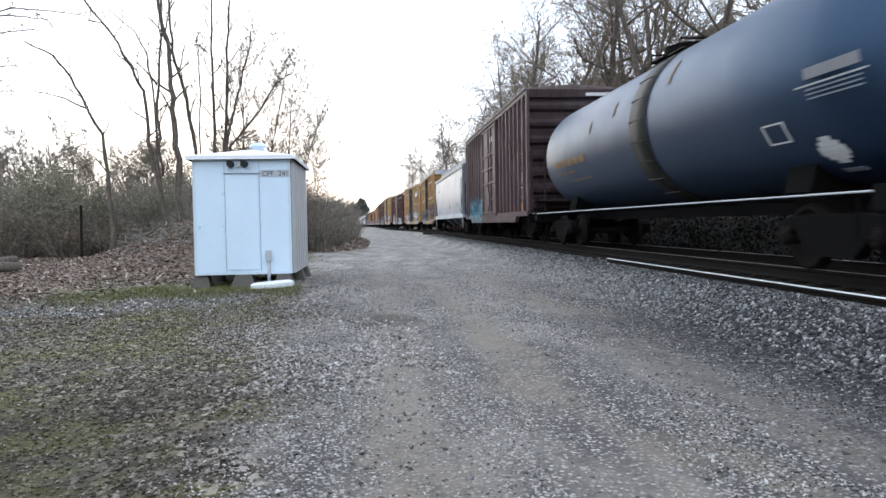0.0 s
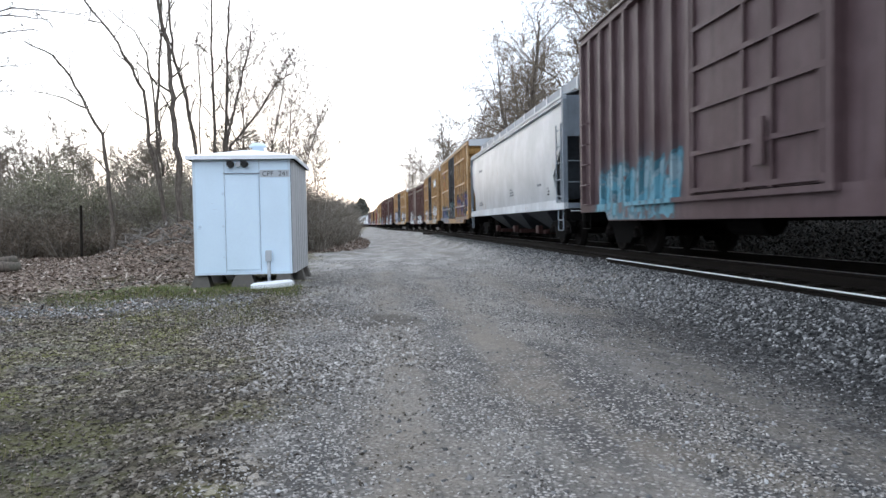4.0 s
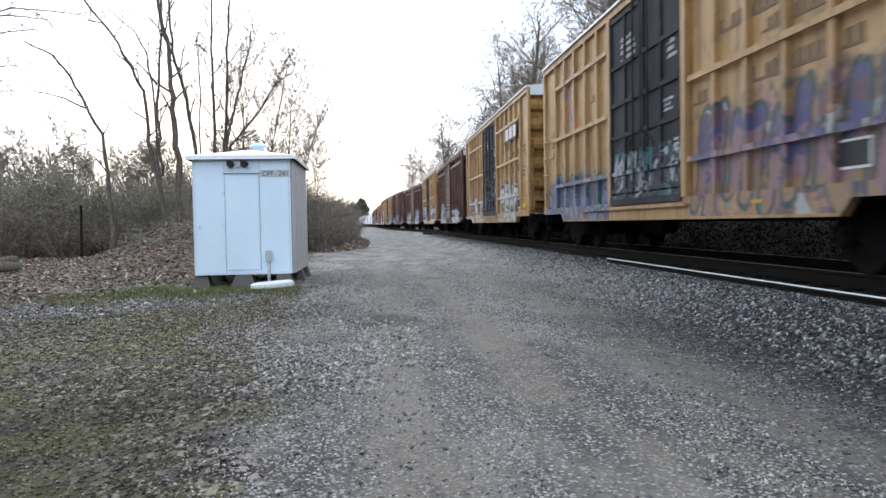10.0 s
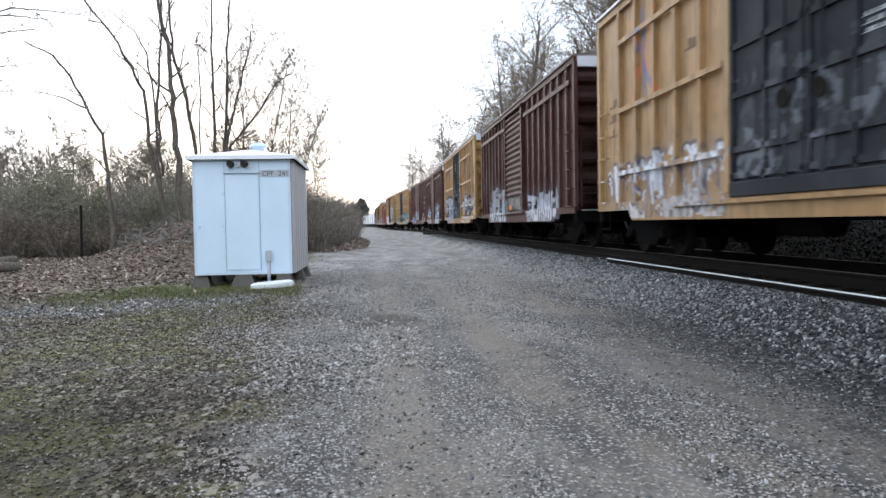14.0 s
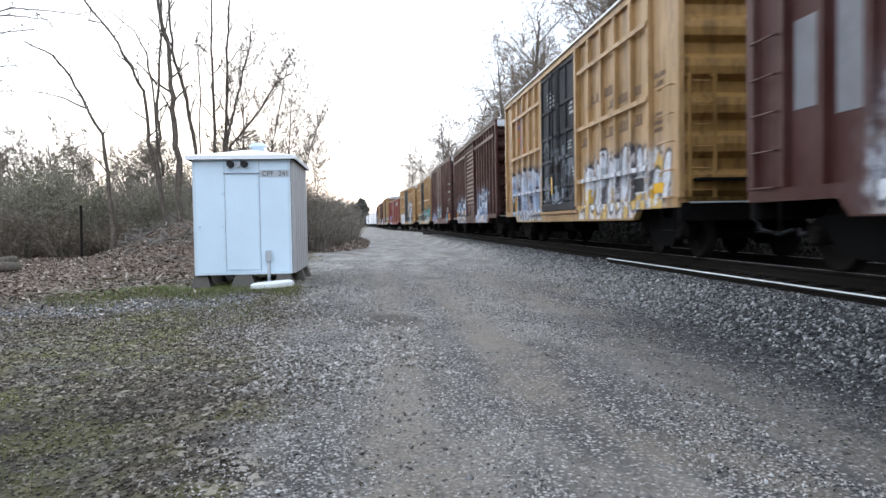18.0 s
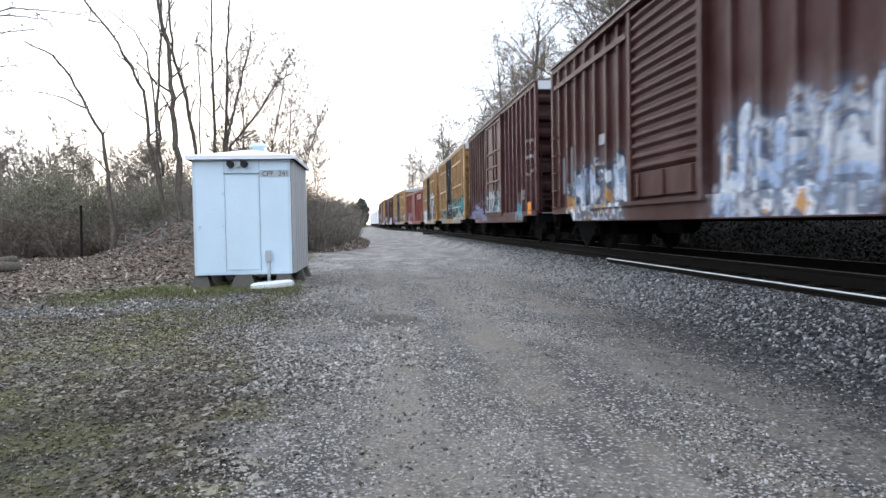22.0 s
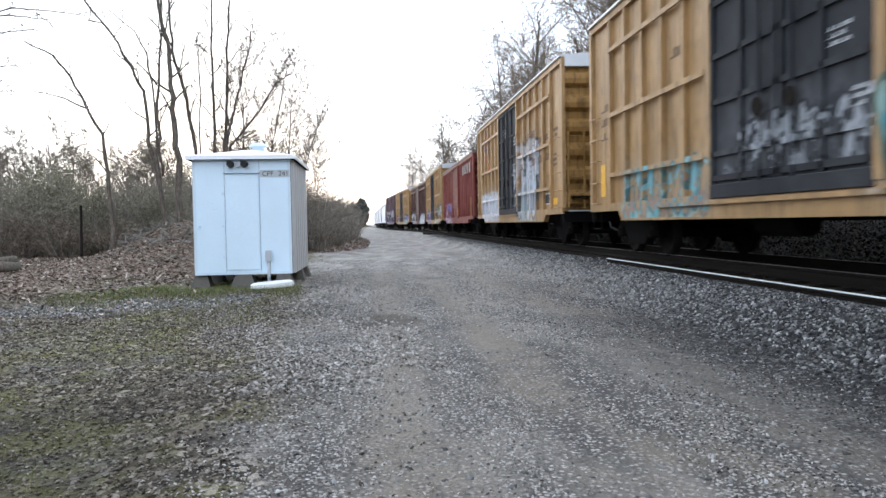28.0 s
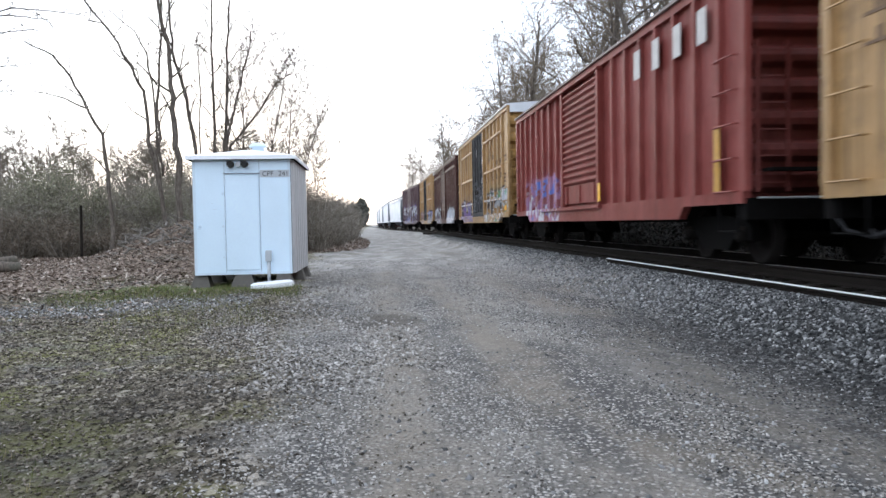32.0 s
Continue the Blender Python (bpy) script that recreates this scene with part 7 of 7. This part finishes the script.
# the thicket on the open side
brush("thicket_bush", "dense bare thicket shrub with a few olive buds", thicket(3, 2.2, 2.2, 3.8, 170, 10, 5, 0.024),
      [(-9.6 - 2.2 * k + r.uniform(-0.5, 0.5), 34.0 + r.uniform(-1.0, 1.0) + 0.1 * k, r.uniform(0.85, 1.1)) for k in range(10)]
      + [(-8 - 3.0 * k + r.uniform(-0.8, 0.8), 40 + r.uniform(-2, 2), r.uniform(1.15, 1.45)) for k in range(12)] + [(-12.4, 37.0, 1.15), (-14.2, 36.2, 1.1), (-16.0, 37.2, 1.2), (-10.6, 37.4, 1.1)], "thicket on the open side")


def rounded_shrub(seed, w, h, stems, clumps, leaves, size):
    """A shrub of many stems whose tips carry rounded clumps of small young leaves."""
    r1, rr = random.Random(seed), np.random.default_rng(seed)
    g1, g2 = Geo(), Geo()
    tips = []
    for _ in range(stems):
        a1, q = r1.uniform(0, 6.28), r1.random() ** 0.6
        top = Vector((w * q * math.cos(a1), w * q * math.sin(a1), h * (1 - 0.45 * q * q) * r1.uniform(0.6, 1.0)))
        foot = Vector((top.x * 0.35, top.y * 0.35, -0.1))
        mid = foot.lerp(top, 0.5) + Vector((r1.gauss(0, 0.15), r1.gauss(0, 0.15), 0.1))
        rad = r1.uniform(0.012, 0.028)
        g1.tube([foot, mid, top], [rad, rad * 0.7, rad * 0.3], 3, False)
        tips += [top, mid.lerp(top, 0.6), mid.lerp(top, 0.25), foot.lerp(mid, 0.45)]
    for _ in range(clumps):
        c1 = tips[r1.randrange(len(tips))] + Vector((r1.gauss(0, 0.2), r1.gauss(0, 0.2), r1.gauss(0, 0.15)))
        n, rad = leaves, r1.uniform(0.25, 0.55)
        d = rr.normal(0, 1, (n, 3))
        d *= (rad * rr.uniform(0.3, 1.0, (n, 1)) ** 0.5) / np.linalg.norm(d, axis=1, keepdims=True)
        o = d * (1.2, 1.2, 0.8) + np.array(c1[:])
        u1, w1 = rr.normal(0, size, (n, 3)), rr.normal(0, size * 0.7, (n, 3))
        k = len(g2.v)
        g2.v += np.stack([o - u1, o - w1, o + u1, o + w1], 1).reshape(-1, 3).tolist()
        g2.f += [(k + 4 * j, k + 4 * j + 1, k + 4 * j + 2, k + 4 * j + 3) for j in range(n)]
    return g1, g2


OLIVE = pebble_mat("olive_leaf", [(0, (0.13, 0.128, 0.082)), (0.5, (0.25, 0.24, 0.16)), (1, (0.40, 0.38, 0.27))], 0.85)
RUSSET = pebble_mat("russet_leaf", [(0, (0.10, 0.075, 0.052)), (0.5, (0.19, 0.15, 0.112)), (1, (0.31, 0.255, 0.2))], 0.85)
brush("budding_shrub", "rounded grey-olive shrub just coming into leaf", rounded_shrub(21, 1.8, 4.4, 60, 120, 60, 0.028),
      [(-9.6, 34.2, 0.84), (-12.4, 33.6, 0.88), (-14.6, 34.5, 1.02), (-17.0, 33.8, 0.92), (-19.4, 34.5, 1.04), (-22.0, 35.0, 1.0), (-25.0, 36.0, 1.05), (-28.0, 41.0, 1.2), (-7.6, 35.0, 0.72), (-17.6, 43.0, 1.3), (-24.0, 45.0, 1.3), (-12.0, 44.0, 1.1)], "shrubs on the open side", OLIVE)
brush("russet_shrub", "low tangled brown shrub at the foot of the thicket", rounded_shrub(22, 1.5, 2.0, 60, 95, 60, 0.024),
      [(-10.6, 31.6, 0.8), (-12.6, 31.4, 0.95), (-14.6, 31.6, 1.0), (-16.7, 31.4, 1.05), (-18.9, 31.8, 1.05), (-21.2, 32.0, 1.1), (-8.9, 31.9, 0.6), (-23.5, 32.5, 1.1)], "shrubs on the open side", RUSSET)
HAZE = []
for k in range(3):
    w = Wood(70 + k, 0.013)
    for j in range(3):
        w.grow(Vector((0.5 * math.cos(2.1 * j), 0.5 * math.sin(2.1 * j), -0.2)), Vector((0.22 * math.cos(2.1 * j), 0.22 * math.sin(2.1 * j), 1)).normalized(), 6.3, 0.06, 0, 4, (8, 6, 5, 4), 0.15, (0.6, 0.65, 0.7, 0.7), (0.4, 0.5, 0.5, 0.5), (0.03, 0.1, 0.06, 0.04), (0.09, 0.2, 0.24, 0.28))
    HAZE.append(w)
first = {}
places = [(-8.5, 44, 0.8), (-11.5, 46, 0.9), (-15, 45, 0.85)] + [(-8 - 4.0 * k + r.uniform(-1, 1), 50 + r.uniform(-3, 3), r.uniform(0.75, 1.1)) for k in range(12)] + [(-10 - 5.5 * k + r.uniform(-2, 2), 64 + r.uniform(-3, 3), r.uniform(0.95, 1.35)) for k in range(12)] + [(-13 - 7 * k + r.uniform(-2, 2), 86 + r.uniform(-4, 4), r.uniform(1.3, 1.7)) for k in range(11)]
for i, (x, y, s) in enumerate(places):
    k, m = i % 3, pose(x, y, ground_at(x, y), 0, 0, r.uniform(0, 360))
    if k in first:
        ob = copy_thing(first[k], m)
    else:
        ob = first[k] = HAZE[k].thing("young_tree", "multi-stemmed young tree, hazy with first buds", m, "young trees beyond the thicket", bud_size=0.045)
    ob.scale = (s, s, s)
# dense near-black leaves added to darken what shows under the cars
brush("undergrowth", "tangled undergrowth below the wood, shade painted near black", thicket(5, 2.4, 2.4, 2.2, 60, 7, 12, 0.05),
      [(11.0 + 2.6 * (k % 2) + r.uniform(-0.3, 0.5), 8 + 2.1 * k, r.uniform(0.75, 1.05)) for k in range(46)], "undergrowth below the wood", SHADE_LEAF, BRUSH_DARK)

# a distant belt of trees round the bend and on every side
def belt(seed, spots1, h, leaves, size, wide=0.32):
    leaves, size = leaves * 3, size * 0.55
    rr = np.random.default_rng(seed)
    vs, fs = [], []
    for x, y, s in spots1:
        n = leaves
        a1 = rr.uniform(0, 2 * math.pi, n)
        q = rr.uniform(0, 1, n)
        rad = s * h * wide * np.sqrt(rr.uniform(0, 1, n)) * (0.35 + 1.1 * np.sin(np.pi * np.clip(q, 0.03, 0.97)) ** 0.7)
        c1 = np.column_stack([x + rad * np.cos(a1), y + rad * np.sin(a1), h * s * (0.05 + 0.95 * q) + rr.normal(0, 0.3, n)])
        u1 = rr.normal(0, size, (n, 3))
        w1 = rr.normal(0, size, (n, 3))
        vs.append(np.stack([c1 - u1, c1 - w1, c1 + u1, c1 + w1], 1).reshape(-1, 3))
    v = np.concatenate(vs)
    return bulk_mesh("belt", v, np.arange(len(v)).reshape(-1, 4))


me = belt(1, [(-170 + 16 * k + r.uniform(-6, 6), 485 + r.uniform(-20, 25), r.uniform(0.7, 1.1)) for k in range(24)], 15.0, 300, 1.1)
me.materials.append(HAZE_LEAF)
tagged(new("far_wood", me), "distant belt of trees round the bend, painted pale for haze", "woods", kind="stuff")
me = belt(2, [(-7.0, 430, 1.0), (-13.0, 440, 0.85)], 16.0, 500, 0.8, 0.2)
me.materials.append(EVERGREEN)
tagged(new("far_evergreens", me), "dark evergreens at the bend", "woods", kind="stuff")
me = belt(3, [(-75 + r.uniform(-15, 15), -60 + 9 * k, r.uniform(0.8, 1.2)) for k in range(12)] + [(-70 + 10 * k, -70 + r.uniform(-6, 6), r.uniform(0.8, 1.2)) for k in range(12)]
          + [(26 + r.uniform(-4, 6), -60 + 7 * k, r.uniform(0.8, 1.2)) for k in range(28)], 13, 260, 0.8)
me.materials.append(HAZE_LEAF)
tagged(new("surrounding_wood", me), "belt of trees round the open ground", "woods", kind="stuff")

# ---- odds and ends on the open side ----
single("fence_post", Geo().tube([(0, 0, -0.2), (0.02, 0, 1.2), (0.03, 0.01, 2.1)], [0.06, 0.055, 0.05], 8), TIE, "dark weathered wooden fence post", "post", m=pose(-11.6, 30.3, ground_at(-11.6, 30.3)))


def log(x, y, l, rad, turn, rise=0.0):
    w = Wood(int(100 * rad) + int(l * 7))
    pts = [(-l / 2, 0, rad * 0.8), (-l / 6, 0.04 * l, rad * 0.85), (l / 6, 0.02 * l, rad * 0.9 + rise * 0.4), (l / 2, -0.03 * l, rad * 0.8 + rise)]
    g1 = Geo().tube(pts, [rad, rad * 0.95, rad * 0.85, rad * 0.7], 10)
    single("fallen_log", g1, BARK, "fallen grey log lying in the leaves", "log", "logs in the leaves", smoothed=True, m=pose(x, y, ground_at(x, y) - 0.03, 0, 0, turn))


log(-11.2, 21.5, 2.4, 0.2, 12)
log(-11.6, 22.4, 2.6, 0.17, -8, 0.2)
# a heap of cut branches on the mound
heap = thing("brush_heap", "grey heap of cut branches on the leafy mound", "brush heap", pose(-6.9, 25.4, ground_at(-6.9, 25.4)))
r = random.Random(12)
for k in range(110):
    x, y = r.uniform(-1.5, 1.9), r.gauss(0, 1.0)
    z = ground_at(-6.9 + x, 25.4 + y) - ground_at(-6.9, 25.4)
    l, a = r.uniform(0.12, 0.5), r.gauss(0.5, 1.2)
    d = Vector((math.cos(a) * l, math.sin(a) * l, r.uniform(-0.25, 0.3)))
    o = Vector((x, y, z + r.uniform(0.02, 0.22)))
    rr = r.uniform(0.012, 0.035)
    part("branch", Geo().tube([o - d, o + Vector((0, 0, r.uniform(-0.05, 0.08))), o + d], [rr, rr * 0.9, rr * 0.6], 5), DRIFT, heap)
# a dark timber added where the shadow edge along the ties begins
single("old_tie", Geo().box(-0.12, 0.12, -1.3, 1.3, 0.0, 0.17, 0.015), TIE, "dark timber standing in for the shadow edge of the tie line", "tie", m=pose(4.5, 62.0, ground_at(4.5, 62.0) + 0.005, 0, 0, 8))


# ---- movement ----
def run(t):
    """How far the train has come by t seconds."""
    ks, vs = np.arange(0, 33, 4.0), np.array([5.428, 5.42, 5.48, 5.726, 5.993, 6.247, 6.442, 6.611, 6.764])
    tt = np.arange(0, 32.01, 0.05)
    sp = np.interp(tt, ks, vs)
    d = np.concatenate([[0], np.cumsum((sp[1:] + sp[:-1]) / 2 * 0.05)])
    return float(np.interp(t, tt, d))


def motions():
    for car, mark in TRAIN:
        rows = []
        for t in range(33):
            u = mark - run(t) - 0.46
            fx, fy, _ = along(u - 6.0)
            bx, by, _ = along(u + 6.0)
            rows.append((float(t), pose((fx + bx) / 2, (fy + by) / 2, RAIL_Z, 0, 0, math.degrees(math.atan2(-(bx - fx), by - fy)))))
        walk(car, rows)
    for ws in [o for car, mark in TRAIN for o in car.children_recursive if o.name.startswith("wheelset")]:
        y = ws.location.y
        rows, t, turn = [], 0.0, 0.0
        while t <= 32.0001:
            turn = math.degrees(run(t) / 0.42)
            rows.append((t, pose(0, y, 0.42, turn, 0, 0)))
            t += 2 / 30
        walk(ws, rows)


motions()
